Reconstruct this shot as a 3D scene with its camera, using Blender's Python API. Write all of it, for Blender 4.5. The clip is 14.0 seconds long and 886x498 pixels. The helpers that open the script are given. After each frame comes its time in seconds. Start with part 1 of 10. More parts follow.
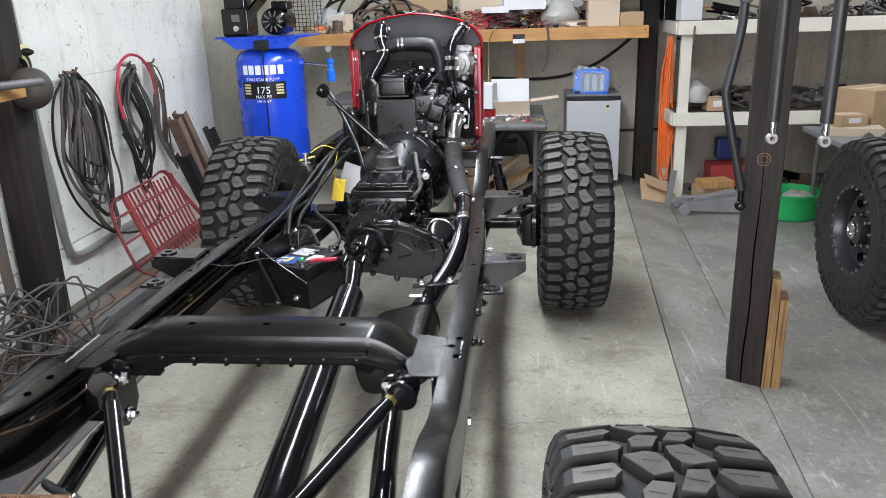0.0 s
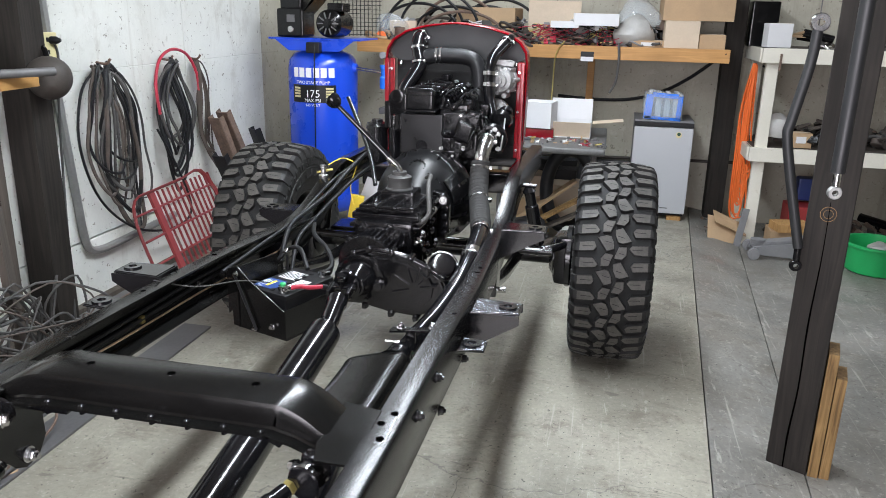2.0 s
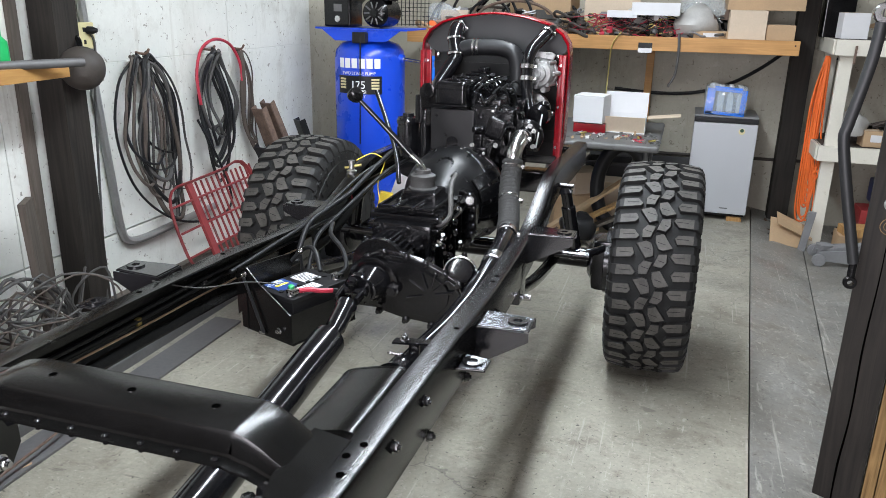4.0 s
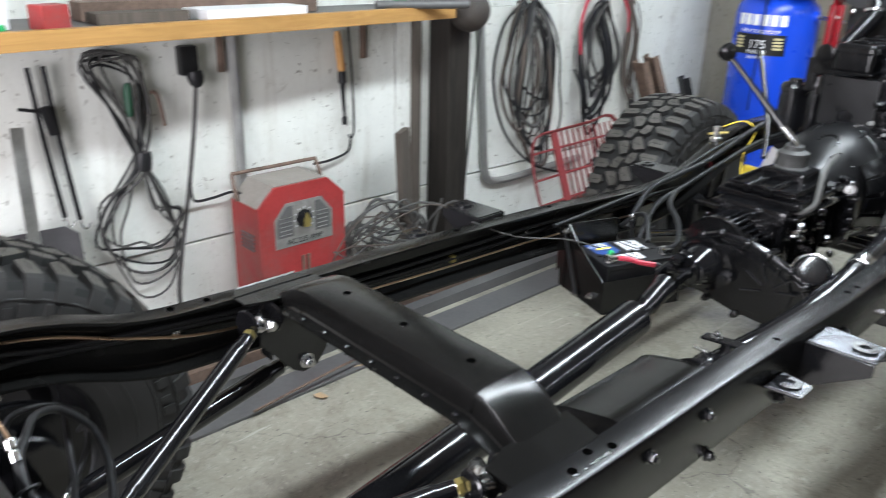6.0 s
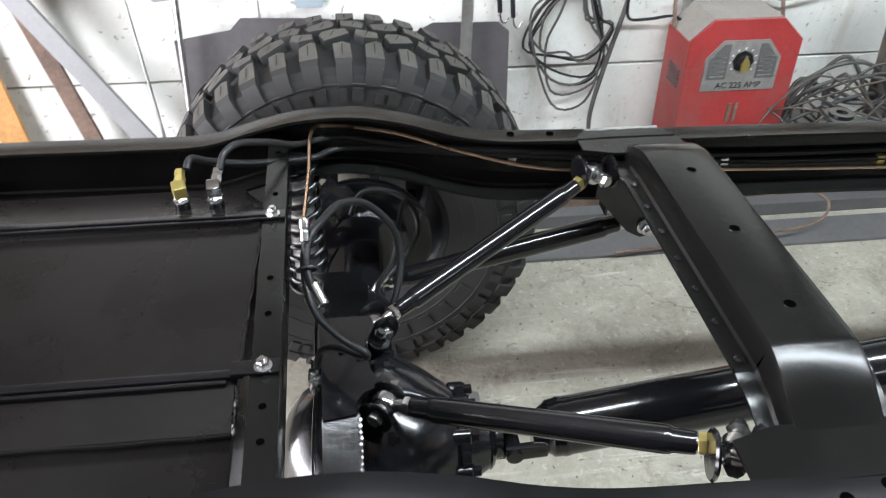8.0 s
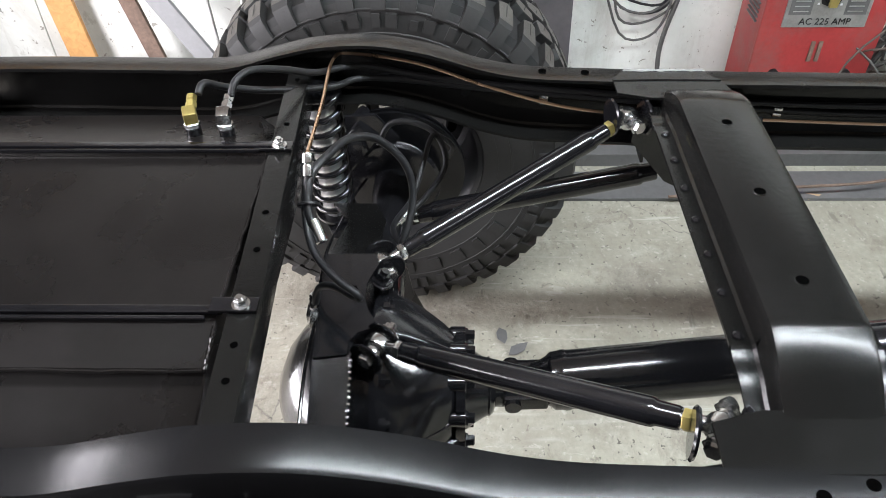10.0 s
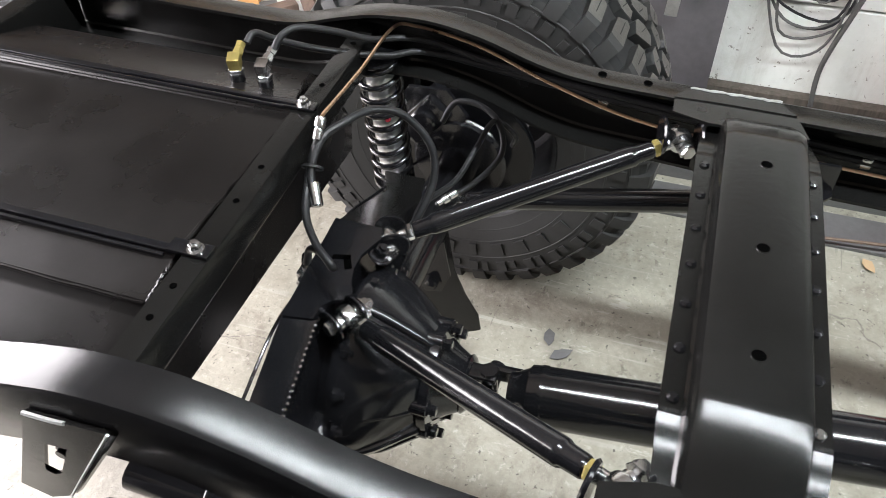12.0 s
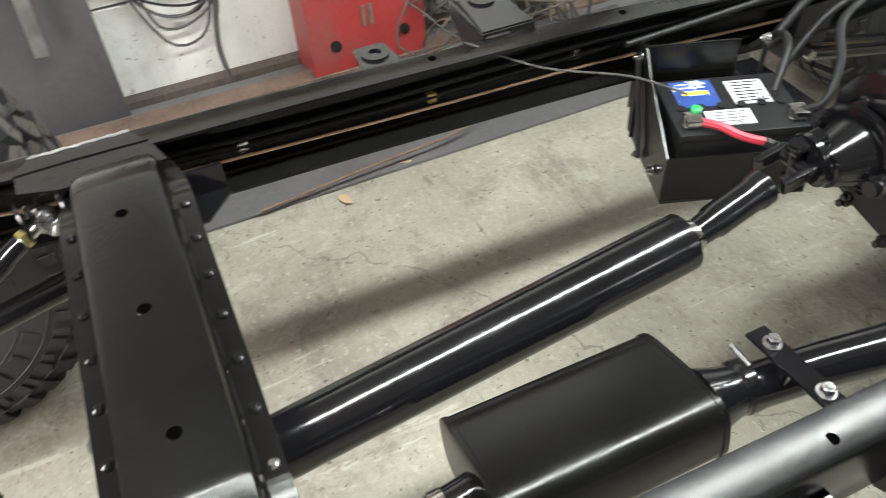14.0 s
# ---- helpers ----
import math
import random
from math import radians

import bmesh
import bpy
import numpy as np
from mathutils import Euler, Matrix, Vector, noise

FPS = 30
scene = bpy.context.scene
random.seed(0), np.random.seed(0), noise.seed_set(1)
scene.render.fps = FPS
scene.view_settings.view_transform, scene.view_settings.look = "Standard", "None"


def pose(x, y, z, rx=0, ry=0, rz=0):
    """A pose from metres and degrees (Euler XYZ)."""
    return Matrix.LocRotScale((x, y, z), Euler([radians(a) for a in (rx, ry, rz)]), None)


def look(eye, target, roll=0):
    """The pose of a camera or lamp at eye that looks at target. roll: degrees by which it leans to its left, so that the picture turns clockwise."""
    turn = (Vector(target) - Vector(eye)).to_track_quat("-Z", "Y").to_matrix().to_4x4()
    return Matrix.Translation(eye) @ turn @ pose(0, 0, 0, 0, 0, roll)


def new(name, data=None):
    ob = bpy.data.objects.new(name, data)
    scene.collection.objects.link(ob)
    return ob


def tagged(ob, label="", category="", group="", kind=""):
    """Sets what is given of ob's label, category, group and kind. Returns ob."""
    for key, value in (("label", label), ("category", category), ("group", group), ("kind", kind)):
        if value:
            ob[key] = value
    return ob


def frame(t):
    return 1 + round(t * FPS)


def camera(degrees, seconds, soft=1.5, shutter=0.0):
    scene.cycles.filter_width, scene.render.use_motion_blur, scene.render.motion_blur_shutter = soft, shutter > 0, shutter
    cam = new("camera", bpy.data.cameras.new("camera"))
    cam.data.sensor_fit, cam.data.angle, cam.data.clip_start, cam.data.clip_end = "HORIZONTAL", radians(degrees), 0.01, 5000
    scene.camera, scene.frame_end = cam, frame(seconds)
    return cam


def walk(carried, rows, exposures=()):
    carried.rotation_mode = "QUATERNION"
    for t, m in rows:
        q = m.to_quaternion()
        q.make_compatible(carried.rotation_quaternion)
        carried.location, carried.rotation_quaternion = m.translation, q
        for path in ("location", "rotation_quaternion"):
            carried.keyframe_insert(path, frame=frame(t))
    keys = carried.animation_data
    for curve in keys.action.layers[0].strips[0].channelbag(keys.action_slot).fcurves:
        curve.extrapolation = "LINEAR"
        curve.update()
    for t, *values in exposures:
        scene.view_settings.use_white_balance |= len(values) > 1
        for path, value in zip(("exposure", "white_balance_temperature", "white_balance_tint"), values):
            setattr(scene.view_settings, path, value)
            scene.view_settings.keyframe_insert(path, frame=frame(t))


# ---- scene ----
cam = camera(60.3, 14.0, soft=0.6, shutter=0.25)
PATH = [
    (0, (0.578, -1.589, 1.592), (0.387, 0.305, 0.978), -1.8),
    (0.5, (0.617, -1.478, 1.583), (0.397, 0.422, 0.997), -0.1),
    (1, (0.651, -1.375, 1.584), (0.38, 0.518, 0.997), 0.1),
    (1.5, (0.711, -1.303, 1.585), (0.397, 0.583, 0.996), 0.8),
    (2, (0.804, -1.227, 1.586), (0.408, 0.642, 0.996), 1.3),
    (2.5, (0.864, -1.208, 1.593), (0.4, 0.644, 0.998), 1.8),
    (2.7, (0.882, -1.197, 1.593), (0.397, 0.649, 0.995), 1.7),
    (4.8, (0.928, -0.928, 1.592), (0.361, 0.876, 0.942), 1.1),
    (5, (0.932, -0.907, 1.591), (0.354, 0.89, 0.93), 1.1),
    (5.5, (0.941, -0.88, 1.581), (0.028, 0.767, 0.907), 0.7),
    (6, (0.981, -0.833, 1.564), (-0.366, 0.444, 0.819), 1.4),
    (6.5, (0.977, -0.788, 1.548), (-0.597, 0.108, 0.7), -0.9),
    (7, (0.943, -0.726, 1.544), (-0.688, -0.029, 0.619), 0.0),
    (7.5, (0.912, -0.658, 1.553), (-0.737, -0.226, 0.507), -0.3),
    (8, (0.913, -0.541, 1.55), (-0.701, -0.376, 0.38), -0.1),
    (8.2, (0.916, -0.502, 1.548), (-0.667, -0.425, 0.329), -0.8),
    (10.3, (0.835, -0.422, 1.559), (-0.655, -0.467, 0.226), -1.0),
    (10.5, (0.805, -0.425, 1.566), (-0.684, -0.468, 0.232), -1.2),
    (11, (0.768, -0.377, 1.562), (-0.708, -0.479, 0.216), -0.4),
    (11.5, (0.787, -0.234, 1.563), (-0.649, -0.551, 0.208), 2.9),
    (12, (0.785, -0.161, 1.56), (-0.583, -0.623, 0.176), -0.5),
    (12.5, (0.74, -0.081, 1.551), (-0.671, -0.331, 0.155), -1.7),
    (13, (0.745, -0.009, 1.548), (-0.677, -0.026, 0.142), -3.1),
    (13.5, (0.724, 0.039, 1.552), (-0.667, 0.25, 0.129), -3.9),
    (14, (0.666, 0.099, 1.554), (-0.626, 0.634, 0.125), -3.2),
]
walk(cam, [(t, look(eye, target, roll)) for t, eye, target, roll in PATH],
     exposures=[(0.0, 0.10, 6350, 9), (5.0, 0.10, 6300, 7), (7.0, 0.29, 6250, 5), (8.2, 0.38, 6300, 6), (11.0, 0.52, 6450, 7), (13.0, 0.58, 6750, 6), (14.0, 0.54, 6950, 5)])

# ---- world and lights ----
world = bpy.data.worlds.new("garage_world")
scene.world = world
world.use_nodes = True
world.node_tree.nodes["Background"].inputs[0].default_value = (0.75, 0.82, 1.0, 1)
world.node_tree.nodes["Background"].inputs[1].default_value = 0.0


def tube_lamp(name, x, y, z, length, watts):
    """A long ceiling tube that runs along y."""
    data = bpy.data.lights.new(name, "AREA")
    data.shape, data.size, data.size_y, data.energy = "RECTANGLE", 0.18, length, watts
    data.color = (0.89, 0.94, 1.0) if y > -1 else (0.97, 0.93, 1.0)
    ob = new(name, data)
    ob.matrix_world = pose(x, y, z)
    return ob


# rows are out of view; the short third one is fill added for the end wall
LAMPS = [(0.20, 1.5, 2.93, 4.8, 205), (3.7, 3.6, 2.93, 3.2, 55), (-0.6, 4.6, 2.93, 1.2, 16)]
for lx, ly, lz, ll, lw in LAMPS:
    tube_lamp("tube_light", lx, ly, lz, ll, lw)
# daylight from behind, through an unseen doorway assumed in the rear wall
SY = -2.62
door_light = bpy.data.lights.new("door_daylight", "AREA")
door_light.shape, door_light.size, door_light.size_y, door_light.energy, door_light.color = "RECTANGLE", 1.9, 2.1, 220, (1.0, 0.94, 1.0)
new("door_daylight", door_light).matrix_world = pose(0.35, SY - 0.05, 1.12, 90)
scene.view_settings.exposure = 0.0


# ---- materials ----
def material(name, colour, rough=0.5, metal=0.0, var=0.15, scale=8.0, fine=90.0, bump=0.0, tint=None, coat=0.0, spec=0.5, rvar=0.15,
             emit=0.0, bump_scale=None, spots=None):
    """Principled surface: colour varied by a coarse and a fine noise, roughness varied too, with fine relief."""
    m = bpy.data.materials.new(name)
    m.use_nodes = True
    nt = m.node_tree
    b = nt.nodes["Principled BSDF"]
    tc = nt.nodes.new("ShaderNodeTexCoord")
    def noise_node(s, detail=6.0, rough_=0.6):
        n = nt.nodes.new("ShaderNodeTexNoise")
        n.inputs["Scale"].default_value, n.inputs["Detail"].default_value, n.inputs["Roughness"].default_value = s, detail, rough_
        nt.links.new(tc.outputs["Object"], n.inputs["Vector"])
        return n
    big, small = noise_node(scale), noise_node(fine, 4.0)
    mix = nt.nodes.new("ShaderNodeMath")
    mix.operation = "MULTIPLY_ADD"
    nt.links.new(small.outputs["Fac"], mix.inputs[0])
    mix.inputs[1].default_value = 0.45
    nt.links.new(big.outputs["Fac"], mix.inputs[2])
    ramp = nt.nodes.new("ShaderNodeMapRange")
    ramp.inputs[1].default_value, ramp.inputs[2].default_value = 0.45, 1.0
    nt.links.new(mix.outputs[0], ramp.inputs[0])
    lo = [c * (1 - var) for c in colour]
    hi = [min(1, c * (1 + var)) for c in (tint or colour)]
    col = nt.nodes.new("ShaderNodeMix")
    col.data_type = "RGBA"
    col.inputs[6].default_value, col.inputs[7].default_value = (*lo, 1), (*hi, 1)
    nt.links.new(ramp.outputs[0], col.inputs[0])
    out = col.outputs[2]
    if spots:
        sc, lo_s, hi_s, scol = spots
        sn = noise_node(sc, 8.0, 0.7)
        sr = nt.nodes.new("ShaderNodeMapRange")
        sr.inputs[1].default_value, sr.inputs[2].default_value = lo_s, hi_s
        nt.links.new(sn.outputs["Fac"], sr.inputs[0])
        c2 = nt.nodes.new("ShaderNodeMix")
        c2.data_type = "RGBA"
        nt.links.new(sr.outputs[0], c2.inputs[0])
        nt.links.new(out, c2.inputs[6])
        c2.inputs[7].default_value = (*scol, 1)
        out = c2.outputs[2]
    nt.links.new(out, b.inputs["Base Color"])
    rr = nt.nodes.new("ShaderNodeMapRange")
    rr.inputs[1].default_value, rr.inputs[2].default_value = 0.3, 0.7
    rr.inputs[3].default_value, rr.inputs[4].default_value = max(0.03, rough * (1 - rvar)), min(1, rough * (1 + rvar))
    nt.links.new(big.outputs["Fac"], rr.inputs[0])
    nt.links.new(rr.outputs[0], b.inputs["Roughness"])
    b.inputs["Metallic"].default_value = metal
    b.inputs["Specular IOR Level"].default_value = spec
    b.inputs["Coat Weight"].default_value = coat
    b.inputs["Coat Roughness"].default_value = 0.12
    if emit:
        b.inputs["Emission Color"].default_value = (*colour, 1)
        b.inputs["Emission Strength"].default_value = emit
    if bump:
        bn = nt.nodes.new("ShaderNodeBump")
        bn.inputs["Strength"].default_value, bn.inputs["Distance"].default_value = bump, 0.01
        src = noise_node(bump_scale, 5.0) if bump_scale else small
        nt.links.new(src.outputs["Fac"], bn.inputs["Height"])
        nt.links.new(bn.outputs[0], b.inputs["Normal"])
    return m


def wood(name, a, c, rough=0.6, axis=0, rings=14.0, dirt=0.3):
    """Sawn timber with grain that runs along one axis."""
    m = bpy.data.materials.new(name)
    m.use_nodes = True
    nt = m.node_tree
    b = nt.nodes["Principled BSDF"]
    tc = nt.nodes.new("ShaderNodeTexCoord")
    mp = nt.nodes.new("ShaderNodeMapping")
    sc = [rings, rings, rings]
    sc[axis] = rings * 0.06
    mp.inputs["Scale"].default_value = sc
    nt.links.new(tc.outputs["Object"], mp.inputs[0])
    n = nt.nodes.new("ShaderNodeTexNoise")
    n.inputs["Scale"].default_value, n.inputs["Detail"].default_value, n.inputs["Distortion"].default_value = 3.0, 8, 1.2
    nt.links.new(mp.outputs[0], n.inputs["Vector"])
    d = nt.nodes.new("ShaderNodeTexNoise")
    d.inputs["Scale"].default_value, d.inputs["Detail"].default_value = 4.0, 8
    nt.links.new(tc.outputs["Object"], d.inputs["Vector"])
    r = nt.nodes.new("ShaderNodeMapRange")
    r.inputs[1].default_value, r.inputs[2].default_value = 0.3, 0.7
    nt.links.new(n.outputs["Fac"], r.inputs[0])
    mx = nt.nodes.new("ShaderNodeMix")
    mx.data_type = "RGBA"
    mx.inputs[6].default_value, mx.inputs[7].default_value = (*a, 1), (*c, 1)
    nt.links.new(r.outputs[0], mx.inputs[0])
    dr = nt.nodes.new("ShaderNodeMapRange")
    dr.inputs[1].default_value, dr.inputs[2].default_value, dr.inputs[4].default_value = 0.45, 0.75, dirt
    nt.links.new(d.outputs["Fac"], dr.inputs[0])
    mx2 = nt.nodes.new("ShaderNodeMix")
    mx2.data_type = "RGBA"
    nt.links.new(dr.outputs[0], mx2.inputs[0])
    nt.links.new(mx.outputs[2], mx2.inputs[6])
    mx2.inputs[7].default_value = (a[0] * 0.35, a[1] * 0.33, a[2] * 0.3, 1)
    nt.links.new(mx2.outputs[2], b.inputs["Base Color"])
    b.inputs["Roughness"].default_value = rough
    b.inputs["Specular IOR Level"].default_value = 0.25
    bp = nt.nodes.new("ShaderNodeBump")
    bp.inputs["Strength"].default_value, bp.inputs["Distance"].default_value = 0.35, 0.004
    nt.links.new(n.outputs["Fac"], bp.inputs["Height"])
    nt.links.new(bp.outputs[0], b.inputs["Normal"])
    return m


def plastic_wrap(name, colour, rough=0.06, alpha=0.22):
    """Thin clear film that lets much of what is behind it show."""
    m = bpy.data.materials.new(name)
    m.use_nodes = True
    b = m.node_tree.nodes["Principled BSDF"]
    b.inputs["Base Color"].default_value = (*colour, 1)
    b.inputs["Roughness"].default_value, b.inputs["Alpha"].default_value = rough, alpha
    return m


def wear(nt, tc, out, layers):
    """Lays stains over a colour: noise scale, detail, roughness, low and high threshold, strength, tone, stretch and turn."""
    for sc, det, rg, lo, hi, amt, tone, stretch, turn in layers:
        mpx = nt.nodes.new("ShaderNodeMapping")
        mpx.inputs["Scale"].default_value, mpx.inputs["Rotation"].default_value = stretch, (0, 0, turn)
        nt.links.new(tc.outputs["Object"], mpx.inputs[0])
        nx = nt.nodes.new("ShaderNodeTexNoise")
        nx.inputs["Scale"].default_value, nx.inputs["Detail"].default_value, nx.inputs["Roughness"].default_value, nx.inputs["Distortion"].default_value = sc, det, rg, 0.4
        nt.links.new(mpx.outputs[0], nx.inputs["Vector"])
        rx = nt.nodes.new("ShaderNodeMapRange")
        rx.inputs[1].default_value, rx.inputs[2].default_value, rx.inputs[4].default_value = lo, hi, amt
        nt.links.new(nx.outputs["Fac"], rx.inputs[0])
        cx = nt.nodes.new("ShaderNodeMix")
        cx.data_type = "RGBA"
        nt.links.new(rx.outputs[0], cx.inputs[0])
        nt.links.new(out, cx.inputs[6])
        cx.inputs[7].default_value = (*tone, 1)
        out = cx.outputs[2]
    return out


def worn(m, layers):
    """Adds stains to a finished material."""
    nt = m.node_tree
    b = nt.nodes["Principled BSDF"]
    tc = nt.nodes.new("ShaderNodeTexCoord")
    nt.links.new(wear(nt, tc, b.inputs["Base Color"].links[0].from_socket, layers), b.inputs["Base Color"])
    return m


def concrete(name, tone=(0.300, 0.284, 0.232)):
    """Old garage slab: pale grey with stains, dark oil spots, scratches and hairline cracks."""
    m = material(name, tone, 0.5, var=0.36, scale=3.2, fine=55, bump=0.22, bump_scale=75, rvar=0.35, spots=(1.6, 0.52, 0.74, (0.19, 0.172, 0.145)))
    nt = m.node_tree
    b = nt.nodes["Principled BSDF"]
    tc = nt.nodes.new("ShaderNodeTexCoord")
    src = b.inputs["Base Color"].links[0].from_socket
    # dark oil drips
    v = nt.nodes.new("ShaderNodeTexVoronoi")
    v.inputs["Scale"].default_value = 4.5
    dist = nt.nodes.new("ShaderNodeTexNoise")
    dist.inputs["Scale"].default_value, dist.inputs["Detail"].default_value = 7.0, 6
    nt.links.new(tc.outputs["Object"], dist.inputs["Vector"])
    add = nt.nodes.new("ShaderNodeMix")
    add.data_type, add.blend_type = "RGBA", "LINEAR_LIGHT"
    add.inputs[0].default_value = 0.12
    nt.links.new(tc.outputs["Object"], add.inputs[6])
    nt.links.new(dist.outputs["Color"], add.inputs[7])
    nt.links.new(add.outputs[2], v.inputs["Vector"])
    vr = nt.nodes.new("ShaderNodeMapRange")
    vr.inputs[1].default_value, vr.inputs[2].default_value, vr.inputs[3].default_value, vr.inputs[4].default_value = 0.03, 0.12, 0.7, 0.0
    nt.links.new(v.outputs["Distance"], vr.inputs[0])
    gate = nt.nodes.new("ShaderNodeTexNoise")
    gate.inputs["Scale"].default_value = 1.7
    nt.links.new(tc.outputs["Object"], gate.inputs["Vector"])
    gr = nt.nodes.new("ShaderNodeMapRange")
    gr.inputs[1].default_value, gr.inputs[2].default_value = 0.52, 0.66
    nt.links.new(gate.outputs["Fac"], gr.inputs[0])
    mul = nt.nodes.new("ShaderNodeMath")
    mul.operation = "MULTIPLY"
    nt.links.new(vr.outputs[0], mul.inputs[0])
    nt.links.new(gr.outputs[0], mul.inputs[1])
    c = nt.nodes.new("ShaderNodeMix")
    c.data_type = "RGBA"
    nt.links.new(mul.outputs[0], c.inputs[0])
    nt.links.new(src, c.inputs[6])
    c.inputs[7].default_value = (0.10, 0.095, 0.09, 1)
    # pale scuffs
    mp = nt.nodes.new("ShaderNodeMapping")
    mp.inputs["Scale"].default_value = (22, 3.0, 1)
    mp.inputs["Rotation"].default_value = (0, 0, 0.9)
    nt.links.new(tc.outputs["Object"], mp.inputs[0])
    s = nt.nodes.new("ShaderNodeTexNoise")
    s.inputs["Scale"].default_value, s.inputs["Detail"].default_value = 1.5, 7
    nt.links.new(mp.outputs[0], s.inputs["Vector"])
    sr = nt.nodes.new("ShaderNodeMapRange")
    sr.inputs[1].default_value, sr.inputs[2].default_value, sr.inputs[4].default_value = 0.62, 0.80, 0.6
    nt.links.new(s.outputs["Fac"], sr.inputs[0])
    c3 = nt.nodes.new("ShaderNodeMix")
    c3.data_type = "RGBA"
    nt.links.new(sr.outputs[0], c3.inputs[0])
    nt.links.new(c.outputs[2], c3.inputs[6])
    c3.inputs[7].default_value = (0.46, 0.44, 0.40, 1)
    # hairline cracks
    k = nt.nodes.new("ShaderNodeTexVoronoi")
    k.feature = "DISTANCE_TO_EDGE"
    k.inputs["Scale"].default_value = 0.62
    dn = nt.nodes.new("ShaderNodeTexNoise")
    dn.inputs["Scale"].default_value, dn.inputs["Detail"].default_value = 2.5, 9
    nt.links.new(tc.outputs["Object"], dn.inputs["Vector"])
    ad = nt.nodes.new("ShaderNodeMix")
    ad.data_type, ad.blend_type = "RGBA", "LINEAR_LIGHT"
    ad.inputs[0].default_value = 0.22
    nt.links.new(tc.outputs["Object"], ad.inputs[6])
    nt.links.new(dn.outputs["Color"], ad.inputs[7])
    nt.links.new(ad.outputs[2], k.inputs["Vector"])
    kr = nt.nodes.new("ShaderNodeMapRange")
    kr.inputs[1].default_value, kr.inputs[2].default_value, kr.inputs[3].default_value, kr.inputs[4].default_value = 0.0005, 0.0022, 0.75, 0.0
    nt.links.new(k.outputs["Distance"], kr.inputs[0])
    c4 = nt.nodes.new("ShaderNodeMix")
    c4.data_type = "RGBA"
    nt.links.new(kr.outputs[0], c4.inputs[0])
    nt.links.new(c3.outputs[2], c4.inputs[6])
    c4.inputs[7].default_value = (0.12, 0.11, 0.10, 1)
    out = c4.outputs[2]
    # layered wear: brown smudges, grey scuffs, pale chips, dark pits and two kinds of scratches
    out = wear(nt, tc, out, ((1.1, 9, 0.72, 0.47, 0.69, 0.55, (0.160, 0.143, 0.114), (1, 1, 1), 0.0), (3.2, 10, 0.78, 0.52, 0.62, 0.60, (0.130, 0.112, 0.090), (1, 1.3, 1), 0.4),
                             (11.0, 9, 0.8, 0.545, 0.66, 0.45, (0.40, 0.380, 0.325), (1, 0.8, 1), -0.3), (38.0, 5, 0.75, 0.58, 0.64, 0.5, (0.45, 0.425, 0.375), (1, 1, 1), 0.0), (24.0, 6, 0.75, 0.60, 0.66, 0.6, (0.10, 0.088, 0.072), (1, 1, 1), 0.0), (60.0, 4, 0.6, 0.64, 0.68, 0.85, (0.06, 0.053, 0.045), (1, 1, 1), 0.0),
                             (1.8, 9, 0.7, 0.62, 0.66, 0.5, (0.50, 0.48, 0.43), (9, 1.4, 1), 0.9), (1.0, 5, 0.6, 0.64, 0.69, 0.5, (0.46, 0.44, 0.39), (40, 1.1, 1), 0.06), (1.0, 5, 0.6, 0.67, 0.71, 0.34, (0.44, 0.42, 0.375), (30, 0.8, 1), -0.9), (0.55, 8, 0.65, 0.56, 0.70, 0.35, (0.135, 0.118, 0.098), (1.0, 0.6, 1), 0.3), (0.9, 3, 0.5, 0.60, 0.70, 0.45, (0.13, 0.118, 0.10), (1.4, 0.35, 1), 0.0), (1.2, 9, 0.7, 0.63, 0.66, 0.5, (0.09, 0.08, 0.07), (1.6, 10, 1), 0.55)))
    nt.links.new(out, b.inputs["Base Color"])
    return m


M_CONC = concrete("old_concrete")
M_CONCB = concrete("worn_grey_concrete", (0.195, 0.188, 0.172))
M_WALL = material("painted_wall", (0.66, 0.665, 0.625), 0.7, var=0.07, scale=1.8, fine=60, bump=0.12, bump_scale=25, spots=(21, 0.69, 0.73, (0.28, 0.26, 0.23)))
worn(M_WALL, ((0.9, 9, 0.7, 0.46, 0.66, 0.45, (0.47, 0.465, 0.42), (1, 1, 1), 0.0), (4.0, 10, 0.75, 0.53, 0.64, 0.4, (0.42, 0.405, 0.36), (1, 1, 0.7), 0.0), (2.6, 8, 0.7, 0.56, 0.68, 0.4, (0.38, 0.35, 0.30), (3, 3, 0.35), 0.0),
              (14.0, 8, 0.75, 0.60, 0.65, 0.55, (0.42, 0.40, 0.36), (1, 1, 0.6), 0.0), (38.0, 3, 0.6, 0.655, 0.69, 0.85, (0.20, 0.185, 0.16), (1, 1, 1), 0.0)))
M_BACKWALL = material("bare_wall", (0.43, 0.405, 0.33), 0.75, var=0.12, scale=1.6, fine=50, bump=0.12, bump_scale=20, spots=(2.2, 0.6, 0.8, (0.30, 0.28, 0.23)))
worn(M_BACKWALL, ((0.8, 9, 0.7, 0.46, 0.62, 0.5, (0.30, 0.275, 0.22), (1, 1, 1), 0.0), (2.2, 9, 0.75, 0.52, 0.64, 0.45, (0.24, 0.215, 0.17), (2.5, 1, 0.4), 0.0), (9.0, 9, 0.75, 0.57, 0.64, 0.5, (0.52, 0.49, 0.42), (1, 1, 1), 0.0), (30.0, 4, 0.6, 0.62, 0.67, 0.7, (0.15, 0.13, 0.10), (1, 1, 1), 0.0)))
M_CEIL = material("dark_roof_boards", (0.14, 0.12, 0.10), 0.85, var=0.25, scale=4)
# dark tone chosen for what the black chassis paint reflects
M_UPPER = material("dark_reflected_boards", (0.17, 0.15, 0.13), 0.8, var=0.25, scale=3)
